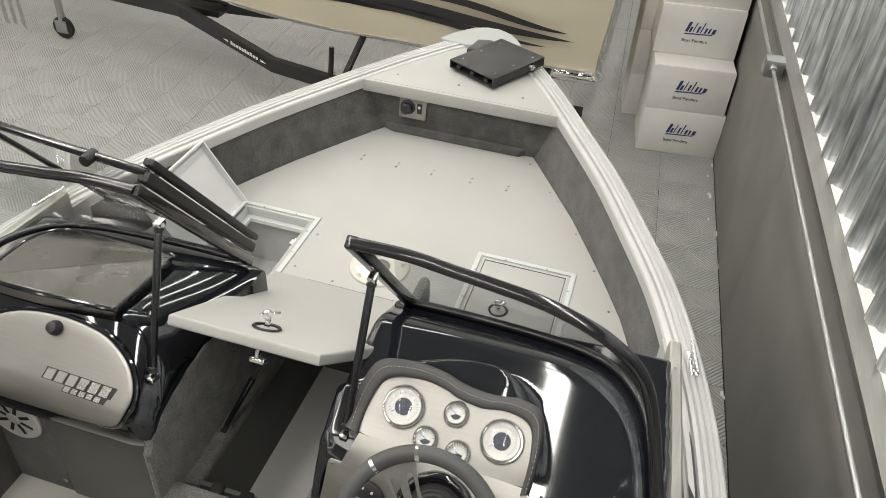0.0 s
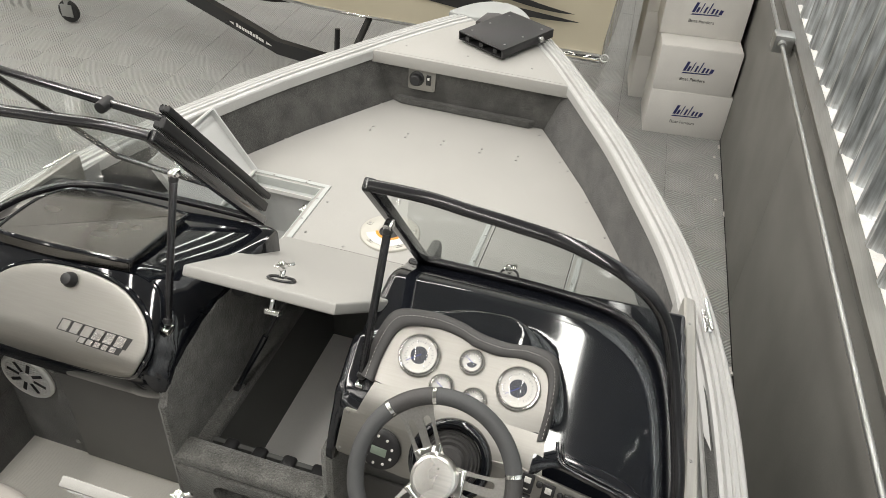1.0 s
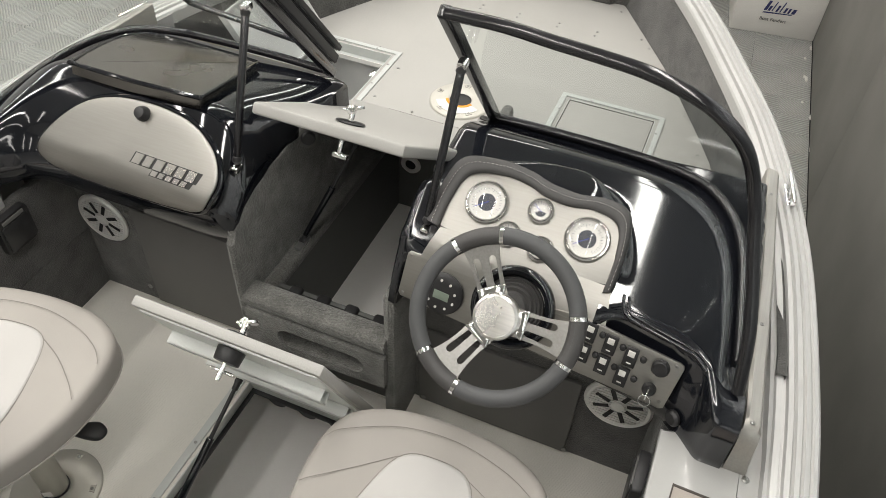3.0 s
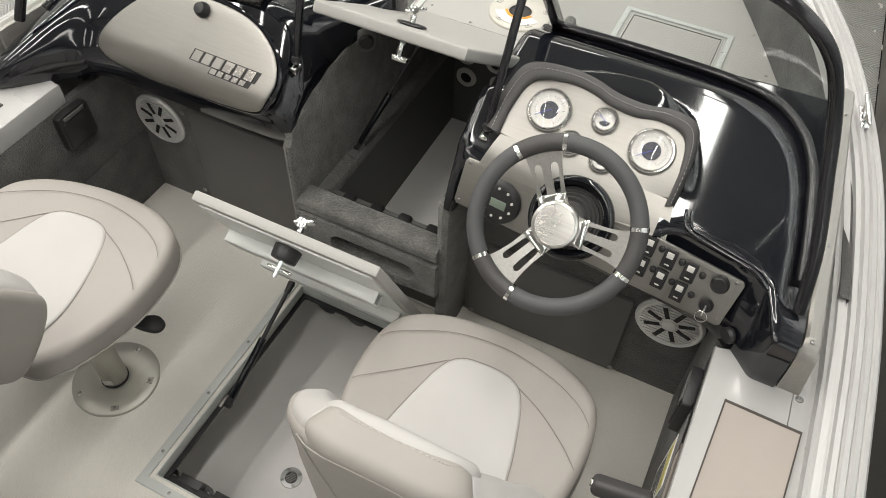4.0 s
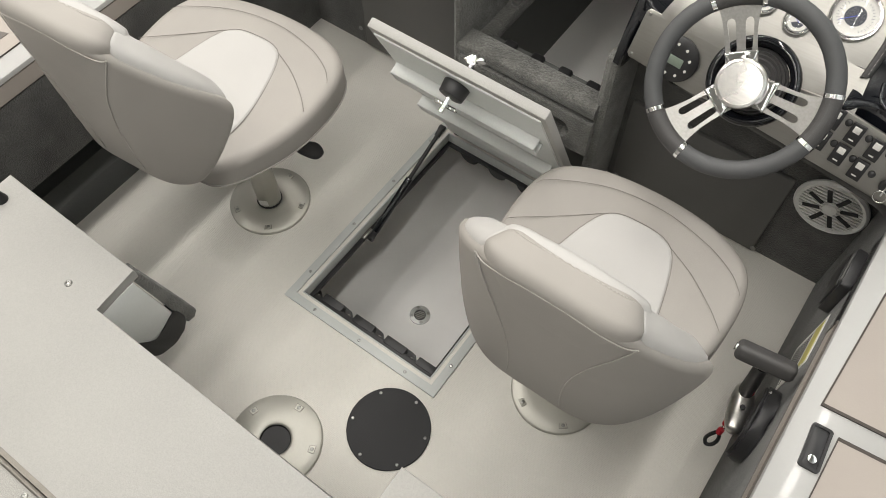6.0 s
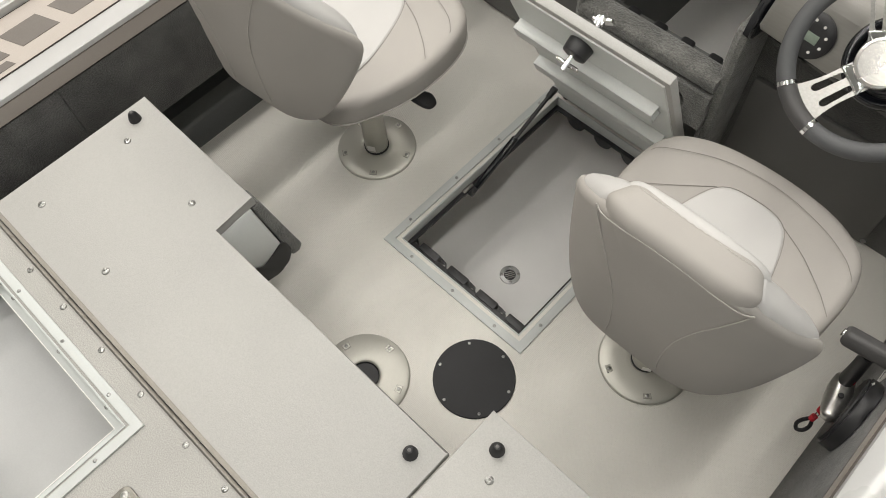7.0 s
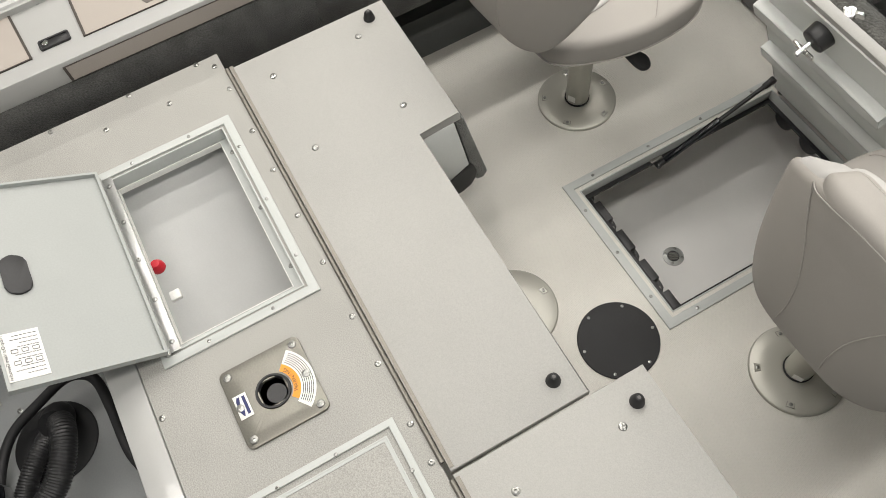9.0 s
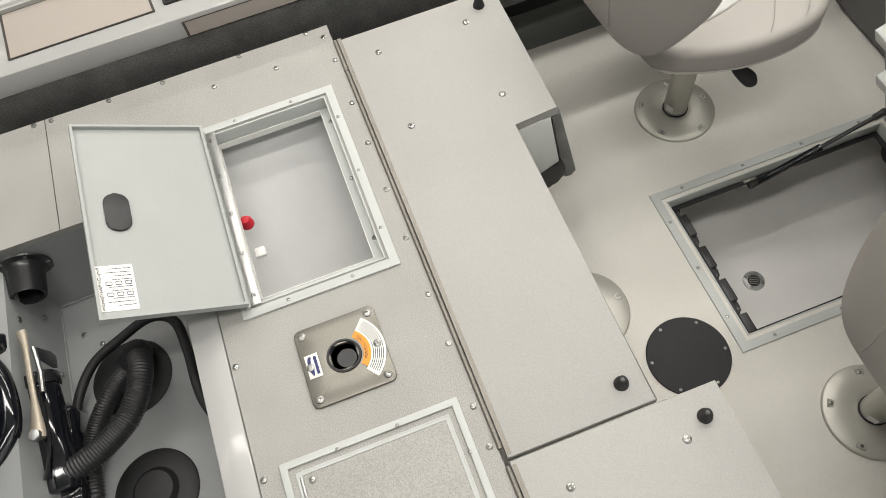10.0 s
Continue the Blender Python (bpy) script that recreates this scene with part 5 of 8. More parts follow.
# closed rear hatch
t = thing("rear_hatch", "closed pebbled grey rear hatch in a metal frame", "hatch", base=(0.12, -0.46, Z_REAR))
fr = hatch_frame(t, RH2, Z_REAR, 0.02, 0.026)
screws(fr, [(-0.127, -0.403), (-0.126, -0.523), (-0.03, -0.292), (0.124, -0.292), (0.278, -0.292), (0.374, -0.40), (0.374, -0.52)], Z_REAR + 0.006, scale=0.8)
part("lid", add_box(B(), RH2[0] + 0.006, RH2[1] - 0.006, RH2[2] + 0.006, RH2[3] - 0.006, Z_REAR - 0.03, Z_REAR + 0.001, 0.003), DECK_REAR, t)
part("hinge", add_cyl(B(), (RH2[0] + 0.01, RH2[2] + 0.008, Z_REAR), (RH2[1] - 0.01, RH2[2] + 0.008, Z_REAR), 0.004), ZINC, t)
q = lambda d: [(RH2[0] + d, RH2[2] + d), (RH2[1] - d, RH2[2] + d), (RH2[1] - d, RH2[3] - d), (RH2[0] + d, RH2[3] - d)]
part("inner_groove", add_ring(B(), q(0.003), q(0.008), Z_REAR - 0.02, Z_REAR + 0.0022), FRAME, t)
screws(t, [(-0.09, -0.583)], Z_REAR + 0.001, scale=1.3)

# pedestal plate on the rear deck
t = thing("pedestal_plate", "square brushed steel seat pedestal plate with warning label", "seat base", base=(-0.30, -0.457, Z_REAR))
m = Matrix.Translation((-0.2995, -0.457, Z_REAR))
o = rrect(-0.086, 0.086, -0.086, 0.086, 0.014, 5)
n = len(o)
inn = [(0.034 * math.cos(math.atan2(y, x)), 0.034 * math.sin(math.atan2(y, x))) for x, y in o]
plate = part("plate", add_ring(B(), o, inn, 0.0005, 0.007, m, 0.002), PLATE, t)
# the bush has a closed black floor, standing for shade in the hole
part("socket_bush", add_lathe(B(), [(0.036, 0.007), (0.035, 0.010), (0.031, 0.010), (0.029, 0.003), (0.028, 0.0), (0, 0.0)], m, 28), RUBBER, t, "black socket bush")
part("socket_step", add_prism(B(), circle(0.020, 16, 0.006, 0.004), 0.0005, 0.004, 0, m), PLASTIC, t)
screws(plate, [(-0.2995 + sx * 0.07, -0.457 + sy * 0.07) for sx, sy in ((1, 1), (1, -1), (-1, 1), (-1, -1), (0, 1), (0, -1))], Z_REAR + 0.007, scale=1.6)
arc_label(t, m, 0.040, 0.055, 44, 140, ORANGE, 0.0072, 0.008, "orange_label")
lb = arc_label(t, m, 0.055, 0.085, 38, 140, STICKER, 0.0072, 0.0078, "white_label")
bm = B()
for rr in (0.059, 0.063, 0.067, 0.071, 0.075, 0.079):
    A = [radians(43 + 92 * k / 14) for k in range(15)]
    p = [((rr + 0.0012) * math.cos(a), (rr + 0.0012) * math.sin(a)) for a in A] + [(rr * math.cos(a), rr * math.sin(a)) for a in A[::-1]]
    add_prism(bm, p, 0.0078, 0.0082, 0, m)
part("fine_print", bm, INK, lb)
bm = B()
for k, ch in enumerate("WARNING"):
    a = radians(66 + k * 10.0)
    mm = m @ Matrix.Translation((0.0455 * math.cos(a), 0.0455 * math.sin(a), 0.0082)) @ Matrix.Rotation(a + math.pi / 2, 4, "Z")
    x = text_bm(ch, 0.0105, mm, 0.0002)
    me = bpy.data.meshes.new("ch")
    x.to_mesh(me)
    x.free()
    bm.from_mesh(me)
    bpy.data.meshes.remove(me)
part("lettering", bm, INK, t, "black lettering")
st = part("maker_label", add_box(B(), -0.027, 0.024, -0.077, -0.050, 0.0072, 0.008, 0.0002, m), STICKER, t, "small white label with a blue oval")
part("label_mark", add_prism(B(), [(-0.022, -0.070), (-0.014, -0.073), (0.008, -0.073), (0.019, -0.068), (0.019, -0.066), (0.004, -0.063), (-0.008, -0.067), (-0.022, -0.064)], 0.008, 0.0086, 0, m), NAVY, st)
part("label_text", add_box(B(), -0.021, 0.018, -0.060, -0.054, 0.008, 0.0086, 0, m), NAVY, st)

# fold-down jump seats in front of the rear deck
def jump_seat(pts, label, bumpers, rivets, hinge):
    t = thing("jump_seat_lid", label, "seat lid", "rear jump seat lids", base=(pts[0][0], pts[0][1], Z_REAR))
    lid = part("lid_board", add_prism(B(), pts, Z_REAR - 0.022, Z_REAR + 0.004, 0.004), DECK, t)
    for x, y in bumpers:
        bb = part("bumper", add_lathe(B(), [(0.015, 0.0), (0.014, 0.006), (0.010, 0.020), (0.006, 0.025), (0, 0.026)], Matrix.Translation((x, y, Z_REAR + 0.004)), 16), RUBBER, t, "black rubber bumper")
        part("cap_screw", add_lathe(B(), [(0.004, 0.0), (0.003, 0.002), (0, 0.003)], Matrix.Translation((x, y, Z_REAR + 0.029)), 8), KICK, bb)
    screws(lid, rivets, Z_REAR + 0.004, scale=1.6)
    pts, rad = [], []
    n = int((hinge[1] - hinge[0]) / 0.11)
    for k in range(n):
        for d, q in ((0.0, 0.0042), (0.0015, 0.0042), (0.0017, 0.0052), (0.1098, 0.0052)):
            pts.append((hinge[0] + k * 0.11 + d, -0.238, Z_REAR + 0.002))
            rad.append(q)
    part("hinge", add_tube(B(), pts, 0.006, 10, rad=rad), HINGEM, t, "dull steel piano hinge", sharp=30)
    part("hinge_leaf", add_box(B(), hinge[0], hinge[1], -0.2315, -0.222, Z_REAR + 0.004, Z_REAR + 0.0052), HINGEM, t)
    return t


jump_seat([(-1.112, -0.232), (0.006, -0.232), (0.006, 0.070), (-0.692, 0.070), (-0.692, 0.182), (-1.112, 0.190)], "light grey vinyl jump seat lid with rubber bumpers", [(-0.045, 0.021), (-1.07, 0.134)], [(-1.031, 0.084), (-1.03, -0.148), (-0.783, 0.081), (-0.783, -0.147)], (-1.115, 0.0))
jump_seat([(0.012, -0.232), (0.50, -0.232), (0.50, 0.186), (0.012, 0.186)], "light grey vinyl jump seat lid beside a narrow gap", [(0.067, 0.134)], [(0.094, -0.147), (0.093, 0.084), (0.40, 0.084), (0.40, -0.147)], (0.02, 0.50))
# folding leg that carries the notch of the seat
t = thing("seat_leg", "grey painted folding seat leg with a black foot and carpet pad", "seat leg", base=(-0.72, 0.15, Z_FLOOR))
bm = add_prism(B(), [(0.072, 1.318), (0.165, 1.318), (0.196, 1.12), (0.13, 1.085), (0.092, 1.12), (0.072, 1.24)], -0.712, -0.690, 0.005, YZ)
part("leg_plate", bm, LIDPAN, t)
foot = [(p.x, p.y) for p in spline([(0.088, 1.14, 0), (0.13, 1.092, 0), (0.198, 1.125, 0), (0.212, 1.06, 0), (0.18, 1.022, 0), (0.13, 1.02, 0), (0.095, 1.06, 0)], 5, True)]
part("leg_foot", add_prism(B(), foot, -0.722, -0.688, 0.010, YZ, 3), RUBBER, t, "black plastic foot")
part("carpet_pad", add_prism(B(), [(0.168, 1.316), (0.192, 1.316), (0.248, 1.05), (0.235, 1.03), (0.214, 1.035), (0.20, 1.12)], -0.745, -0.690, 0.008, YZ), CARPET_GREY, t, "grey carpet pad")
# dark sill between the two lids
part("seat_box_side", add_box(B(), 0.02, 0.045, -0.23, 0.17, Z_FLOOR, Z_REAR - 0.03, 0.004), CARPET, boat, "dark carpet panel under the seat lid")
part("seat_box_side", add_box(B(), -1.12, -1.10, -0.23, 0.16, Z_FLOOR, Z_REAR - 0.03, 0.004), CARPET, boat, "dark carpet panel under the seat lid")

# cockpit floor fittings
t = thing("pedestal_socket", "champagne metal pedestal socket with an open centre", "seat base", "pedestal sockets", base=(-0.375, 0.13, Z_FLOOR))
pedestal_base(t, -0.372, 0.135, Z_FLOOR, SILVER, True)
# again a black dish as the shade in the socket
part("socket_hole_shade", add_lathe(B(), [(0.039, 0.008), (0.036, 0.004), (0, 0.002)], Matrix.Translation((-0.372, 0.135, Z_FLOOR)), 24), RUBBER, t)
t = thing("inspection_cover", "round matt black inspection cover screwed to the floor", "cover", base=(-0.165, 0.322, Z_FLOOR))
cv = part("disc", add_lathe(B(), [(0.105, 0.0), (0.105, 0.004), (0.1035, 0.0055), (0, 0.0055)], Matrix.Translation((-0.165, 0.322, Z_FLOOR)), 48), COVERM, t)
screws(cv, [(-0.165 + 0.094 * math.cos(a), 0.322 + 0.094 * math.sin(a)) for a in [radians(20 + 60 * k) for k in range(6)]], Z_FLOOR + 0.0055, scale=0.8)


# ---- pedestal seats ----
def seat(label, dx=0.0, dy=0.0, dz=0.0, yaw=0.0):
    """A helm seat round its floor base; the upper part may sit off the post's foot and turned."""
    t = thing("helm_chair" if not dy else "passenger_chair", label, "seat", "cockpit seats")
    U = Matrix.Translation((dx, dy, dz)) @ Matrix.Rotation(radians(yaw), 4, "Z")
    pedestal_base(t, 0, 0, 0.0005, SILVER)
    top = Vector((0.0, 0.0, 0.33 + dz))
    post = part("post", add_cyl(B(), (0, 0, 0.02), top, 0.034, 0.0335, 28), SILVER, t)
    part("post_label", add_prism(B(), [(-0.012, 0.040), (0.012, 0.040), (0.012, 0.066), (-0.012, 0.066)], 0.0, 0.0005, 0, plane_frame((0.020, -0.0330, 0), (1, 0.55, 0), (0, -0.1, 1))), STICKER, post, "small white label")
    part("collar", add_lathe(B(), [(0.034, 0.0), (0.037, 0.001), (0.037, 0.005), (0.034, 0.006)], Matrix.Translation((0, 0, 0.0125)), 24), RUBBER, t)
    part("swivel_mount", add_box(B(), -0.10, 0.10, -0.09, 0.13, 0.322, 0.369, 0.01, U), RAIL, t, "pale swivel plate")
    out = [(0.165, -0.122), (0.212, -0.055), (0.250, 0.05), (0.259, 0.17), (0.240, 0.258), (0.19, 0.31), (0.11, 0.345), (0.0, 0.358)]
    out = out + [(-x, y) for x, y in out[-2::-1]] + [(-0.10, -0.138), (0.10, -0.138)]
    ol = [(p.x, p.y) for p in spline([(x, y, 0) for x, y in out], 5, True)]
    part("seat_pan", add_prism(B(), [(x * 0.90, 0.03 + (y - 0.03) * 0.90) for x, y in ol], 0.372, 0.392, 0.006, U), STICKER, t, "white moulded seat pan")

    def sag(p):
        q = p.copy()
        if q.z > 0:
            q.z += 0.012 * ((q.x / 0.25) ** 2) + 0.010 * max(0, (q.y - 0.1) / 0.25) - 0.02 * max(0, (q.y - 0.24) / 0.12) ** 2
        return q

    M = U @ Matrix.Translation((0, 0, 0.415))
    cush = part("cushion", add_pillow(B(), ol, 0.078, 0.024, M @ Matrix.Translation((0, 0, 0.011)), 0.006, 7, True, sag), TAUPE, t, sharp=60)

    def on(x, y, lift=0.0):
        return M @ (sag(Vector((x, y, 0.05))) + Vector((0, 0, 0.0055 + lift)))

    # white insert, a raised panel on the cushion
    ins = spline([(-0.082, 0.215, 0), (-0.01, 0.243, 0), (0.078, 0.222, 0), (0.122, 0.10, 0), (0.135, -0.02, 0), (0.10, -0.115, 0), (0.0, -0.125, 0), (-0.10, -0.115, 0), (-0.135, -0.02, 0), (-0.122, 0.09, 0)], 6, True)
    rows = [[on(p.x * s, 0.02 + (p.y - 0.02) * s, h) for p in ins] for s, h in ((1.0, -0.004), (0.985, 0.001), (0.95, 0.0025), (0.7, 0.0035), (0.4, 0.004), (0.12, 0.004))]
    bm = B()
    v = add_grid(bm, rows, True)
    bm.faces.new(v[-1])
    part("insert", bm, WHITEV, cush, "white vinyl insert", sharp=60)
    for line in ([(-0.243, 0.082), (-0.225, 0.100), (-0.15, 0.160), (-0.082, 0.217)], [(-0.240, 0.196), (-0.215, 0.225), (-0.10, 0.285), (0.02, 0.30), (0.13, 0.275), (0.20, 0.24), (0.232, 0.21), (0.240, 0.198)], [(0.078, 0.222), (0.14, 0.19), (0.20, 0.145), (0.222, 0.125), (0.243, 0.103)]):
        part("seam", add_tube(B(), [on(p.x, p.y, 0.0) for p in spline([(x, y, 0) for x, y in line], 6)], 0.0008, 6), SEAM, cush)
    part("seam", add_tube(B(), [on(p.x, p.y, -0.001) for p in ins], 0.0009, 6, True), SEAM, cush)
    part("welt", add_tube(B(), [M @ Vector((x * 1.0, y * 1.0, -0.012)) for x, y in ol], 0.0022, 6, True), TAUPE, cush)

    # backrest: flat layouts of arc length and height, wrapped round the plan curve of the rear face
    half_plan = spline([(-0.10, -0.233, 0), (0.0, -0.233, 0), (0.085, -0.231, 0), (0.14, -0.214, 0), (0.196, -0.176, 0), (0.236, -0.126, 0), (0.262, -0.07, 0), (0.275, -0.01, 0)], 10)[10:]
    arc = [0.0]
    for a, b in zip(half_plan, half_plan[1:]):
        arc.append(arc[-1] + (b - a).length)

    def wrap(s, h, n):
        """A point of the back: s across, h above the lower edge, n outward from the rear face."""
        u = abs(s)
        k = min(max(int(np.searchsorted(arc, u)) - 1, 0), len(arc) - 2)
        f = (u - arc[k]) / (arc[k + 1] - arc[k])
        p = half_plan[k].lerp(half_plan[k + 1], f)
        d0 = (half_plan[min(k + 1, len(arc) - 1)] - half_plan[max(k - 1, 0)]).normalized()
        d1 = (half_plan[min(k + 2, len(arc) - 1)] - half_plan[k]).normalized()
        d = d0.lerp(d1, f).normalized()
        q = p + Vector((d.y, -d.x, 0)) * n
        return U @ Vector(((q.x if s >= 0 else -q.x) + 0.01, q.y + 0.02 - 0.055 * h, 0.45 + h))

    def pad(outline, n0, n1, edge, dome=0.004, steps=5):
        bm = B()
        ol2 = [(p.x, p.y) for p in spline([(x, y, 0) for x, y in outline], 6, True)]
        mid = (n0 + n1) / 2
        return add_pillow(bm, ol2, n1 - n0, edge, I4, dome, steps, True, lambda p: wrap(p.x, p.y, p.z + mid))

    # rear skin: the back and both wings in one padded piece
    wing_low = [(0.0, 0.024), (0.08, 0.024), (0.145, 0.026), (0.185, 0.042), (0.230, 0.092), (0.272, 0.152), (0.303, 0.205), (0.311, 0.243), (0.293, 0.279), (0.252, 0.325), (0.204, 0.373), (0.162, 0.410), (0.138, 0.430)]
    top_half = [(0.105, 0.446), (0.05, 0.452), (0.0, 0.453)]
    half = wing_low + top_half
    outline = half + [(-x, y) for x, y in half[-2:0:-1]]
    bm = pad(outline, -0.030, 0.0, 0.015, 0.003, 6)
    back = part("backrest", bm, TAUPE, t, "taupe padded backrest", sharp=70)
    # bolster along the top, its stitched front edge and the white front panel
    bo = [(0.10, 0.30), (0.125, 0.38), (0.144, 0.428), (0.138, 0.450), (0.110, 0.463), (0.05, 0.4695), (0.0, 0.470)]
    bm = pad(bo + [(-x, y) for x, y in bo[-2::-1]], -0.078, 0.002, 0.025, 0.002, 7)
    part("bolster", bm, TAUPE, back, "rounded taupe top bolster", sharp=70)
    face = [(0.05, 0.03), (0.085, 0.16), (0.130, 0.34), (0.158, 0.415), (0.154, 0.436), (0.120, 0.456), (0.05, 0.468), (0.0, 0.470)]
    bm = pad(face + [(-x, y) for x, y in face[-2::-1]], -0.085, -0.043, 0.020, 0.005)
    part("front_panel", bm, WHITEV, back, "white vinyl front panel", sharp=70)
    top_line = [(-0.140, 0.428), (-0.125, 0.424), (-0.09, 0.436), (-0.04, 0.446), (0.04, 0.446), (0.09, 0.436), (0.125, 0.424), (0.140, 0.428)]
    part("seam", add_tube(B(), [wrap(p.x, p.y, 0.0015) for p in spline([(x, y, 0) for x, y in top_line], 6)], 0.0013, 6), PIPING, back)
    bm = B()
    st = [wrap(p.x, p.y, -0.0575) for p in spline([(-0.140, 0.447, 0), (-0.110, 0.4625, 0), (-0.05, 0.4692, 0), (0.05, 0.4692, 0), (0.110, 0.4625, 0), (0.140, 0.447, 0)], 16)]
    for a, b in zip(st[::2], st[1::2]):
        add_tube(bm, [a, b], 0.0008, 5)
    part("stitching", bm, STITCH, back)
    f = [(0.10, 0.05), (0.140, 0.038), (0.180, 0.052), (0.226, 0.100), (0.266, 0.158), (0.298, 0.208), (0.309, 0.249), (0.294, 0.288), (0.256, 0.338), (0.208, 0.388), (0.166, 0.424), (0.134, 0.440), (0.105, 0.36), (0.09, 0.2)]
    for sg in (1, -1):
        bm = pad([(sg * x, y) for x, y in f], -0.078, -0.007, 0.026, 0.004)
        part("wing_facing", bm, WHITEV, back, "white vinyl wing facing", sharp=70)
        part("seam", add_tube(B(), [wrap(sg * p.x, p.y, 0.0022) for p in spline([(x, y, 0) for x, y in ((0.058, 0.062), (0.055, 0.12), (0.062, 0.21), (0.085, 0.30), (0.112, 0.365), (0.130, 0.405), (0.140, 0.428))], 6)], 0.0013, 6), PIPING, back, "raised piping")
    # swivel lever
    bm = add_tube(B(), [U @ Vector(p) for p in ((0.07, 0.10, 0.325), (0.115, 0.12, 0.300), (0.150, 0.14, 0.262))], 0.007, 8)
    part("lever_arm", bm, PLASTIC, t)
    km = U @ Matrix.Translation((0.172, 0.152, 0.240)) @ Matrix.Rotation(radians(35), 4, "Z") @ Matrix.Rotation(radians(25), 4, "Y")
    bm = add_pillow(B(), [(p.x, p.y) for p in spline([(-0.045, -0.006, 0), (-0.01, -0.022, 0), (0.025, -0.025, 0), (0.042, 0.0, 0), (0.025, 0.025, 0), (-0.01, 0.022, 0), (-0.045, 0.006, 0)], 4, True)], 0.014, 0.006, km, 0.001, 3)
    part("lever_knob", bm, PLASTIC, t, "black paddle lever")
    return t


helm_seat = seat("taupe and white vinyl helm seat on a metal pedestal")
helm_seat.matrix_basis = pose(0.120, 0.651, Z_FLOOR)
mate_seat = seat("taupe and white vinyl passenger seat on a metal pedestal", -0.018, -0.094, 0.036, 4.5)
mate_seat.matrix_basis = pose(-0.865, 0.657, Z_FLOOR)


# ---- consoles ----
def console_section(ya, zl, yc, zc, yf, zf, bulge=0.0, step=0.0):
    """Section from the aft lower edge over lip, crown and a step behind it to the forward edge."""
    return [(ya + 0.015, 1.45), (ya, 1.45 + 0.3 * (zl - 1.45)), (ya, zl - 0.045), (ya + 0.018, zl - 0.006), (ya + 0.05, zl + (0.14 + 0.06 * bulge) * (zc - zl)), (ya + 0.35 * (yc - ya), zl + (0.30 + 0.25 * bulge) * (zc - zl)), (ya + 0.7 * (yc - ya), zl + (0.68 + 0.2 * bulge) * (zc - zl)), (yc, zc), (yc + 0.045, zc - 0.014), (yc + 0.075, zc - 0.027 - step), (yc + 0.40 * (yf - yc), zc - 0.46 * (zc - zf) - step * 0.85), (yc + 0.78 * (yf - yc), zc - 0.84 * (zc - zf) - step * 0.3), (yf - 0.012, zf + 0.004), (yf, zf - 0.02), (yf, 1.42)]


def console_shell(xs, keys, ny=4):
    """A skin over stations of x; keys give each section number as a run of (x, value)."""
    cols = []
    for x in xs:
        vals = [float(np.interp(x, [a for a, _ in run], [b for _, b in run])) for run in keys]
        cols.append(spline([Vector((x, y, z)) for y, z in console_section(*vals)], ny))
    rows = [[c[k] for c in cols] for k in range(len(cols[0]))]
    for _ in range(10):
        rows = [rows[0]] + [[(a + 4 * b + c) / 6 for a, b, c in zip(rows[k - 1], rows[k], rows[k + 1])] for k in range(1, len(rows) - 1)] + [rows[-1]]
        rows = [[r[0]] + [(r[k - 1] + 2 * r[k] + r[k + 1]) / 4 for k in range(1, len(r) - 1)] + [r[-1]] for r in rows]
    bm = B()
    v = add_grid(bm, rows)
    for k in (0, -1):
        bm.faces.new([r[k] for r in v])
    bm.faces.new([q for q in v[0]] + [q for q in v[-1][::-1]])
    return bm


# starboard helm console
helm = thing("helm_console", "glossy black helm console with brushed steel gauge panel", "console", base=(0.2, 1.4, 1.2))
def soft(ys, pts, width=0.022):
    """A line through (y, z) points, evened out."""
    n = 41
    acc, tot = 0.0, 0.0
    for k in range(n):
        u = 2 * k / (n - 1) - 1
        w = (1 - u * u) ** 2
        acc = acc + w * np.interp(np.asarray(ys) + 1.5 * width * u, [p[0] for p in pts], [p[1] for p in pts])
        tot += w
    return acc / tot


def ease(a, b, x):
    t = min(1.0, max(0.0, (x - a) / (b - a)))
    return t * t * (3 - 2 * t)


# foot of the windshield: the console top drops into a channel along it
BOT_S = [(-0.096, 1.775, 1.607), (0.03, 1.772, 1.612), (0.13, 1.766, 1.617), (0.25, 1.754, 1.624), (0.36, 1.737, 1.631), (0.45, 1.708, 1.637), (0.505, 1.668, 1.641), (0.55, 1.608, 1.642), (0.578, 1.545, 1.640), (0.598, 1.46, 1.636), (0.612, 1.37, 1.625), (0.624, 1.28, 1.610), (0.633, 1.20, 1.590), (0.638, 1.16, 1.570)]
AFT = [(-0.14, 1.238), (-0.10, 1.224), (0.0, 1.208), (0.10, 1.197), (0.215, 1.186), (0.34, 1.172), (0.42, 1.160), (0.50, 1.146), (0.53, 1.128), (0.604, 1.056), (0.614, 1.053), (0.68, 1.053)]
POD = [(1.10, 1.50), (1.205, 1.562), (1.24, 1.588), (1.2725, 1.620), (1.345, 1.676), (1.42, 1.714), (1.445, 1.720), (1.482, 1.718), (1.80, 1.70)]
POD_LOW = [(1.10, 1.50), (1.205, 1.562), (1.24, 1.588), (1.2725, 1.620), (1.345, 1.672), (1.40, 1.694), (1.445, 1.698), (1.482, 1.692), (1.80, 1.67)]
FOOT = np.array([tuple(p) for p in spline(BOT_S, 10)])
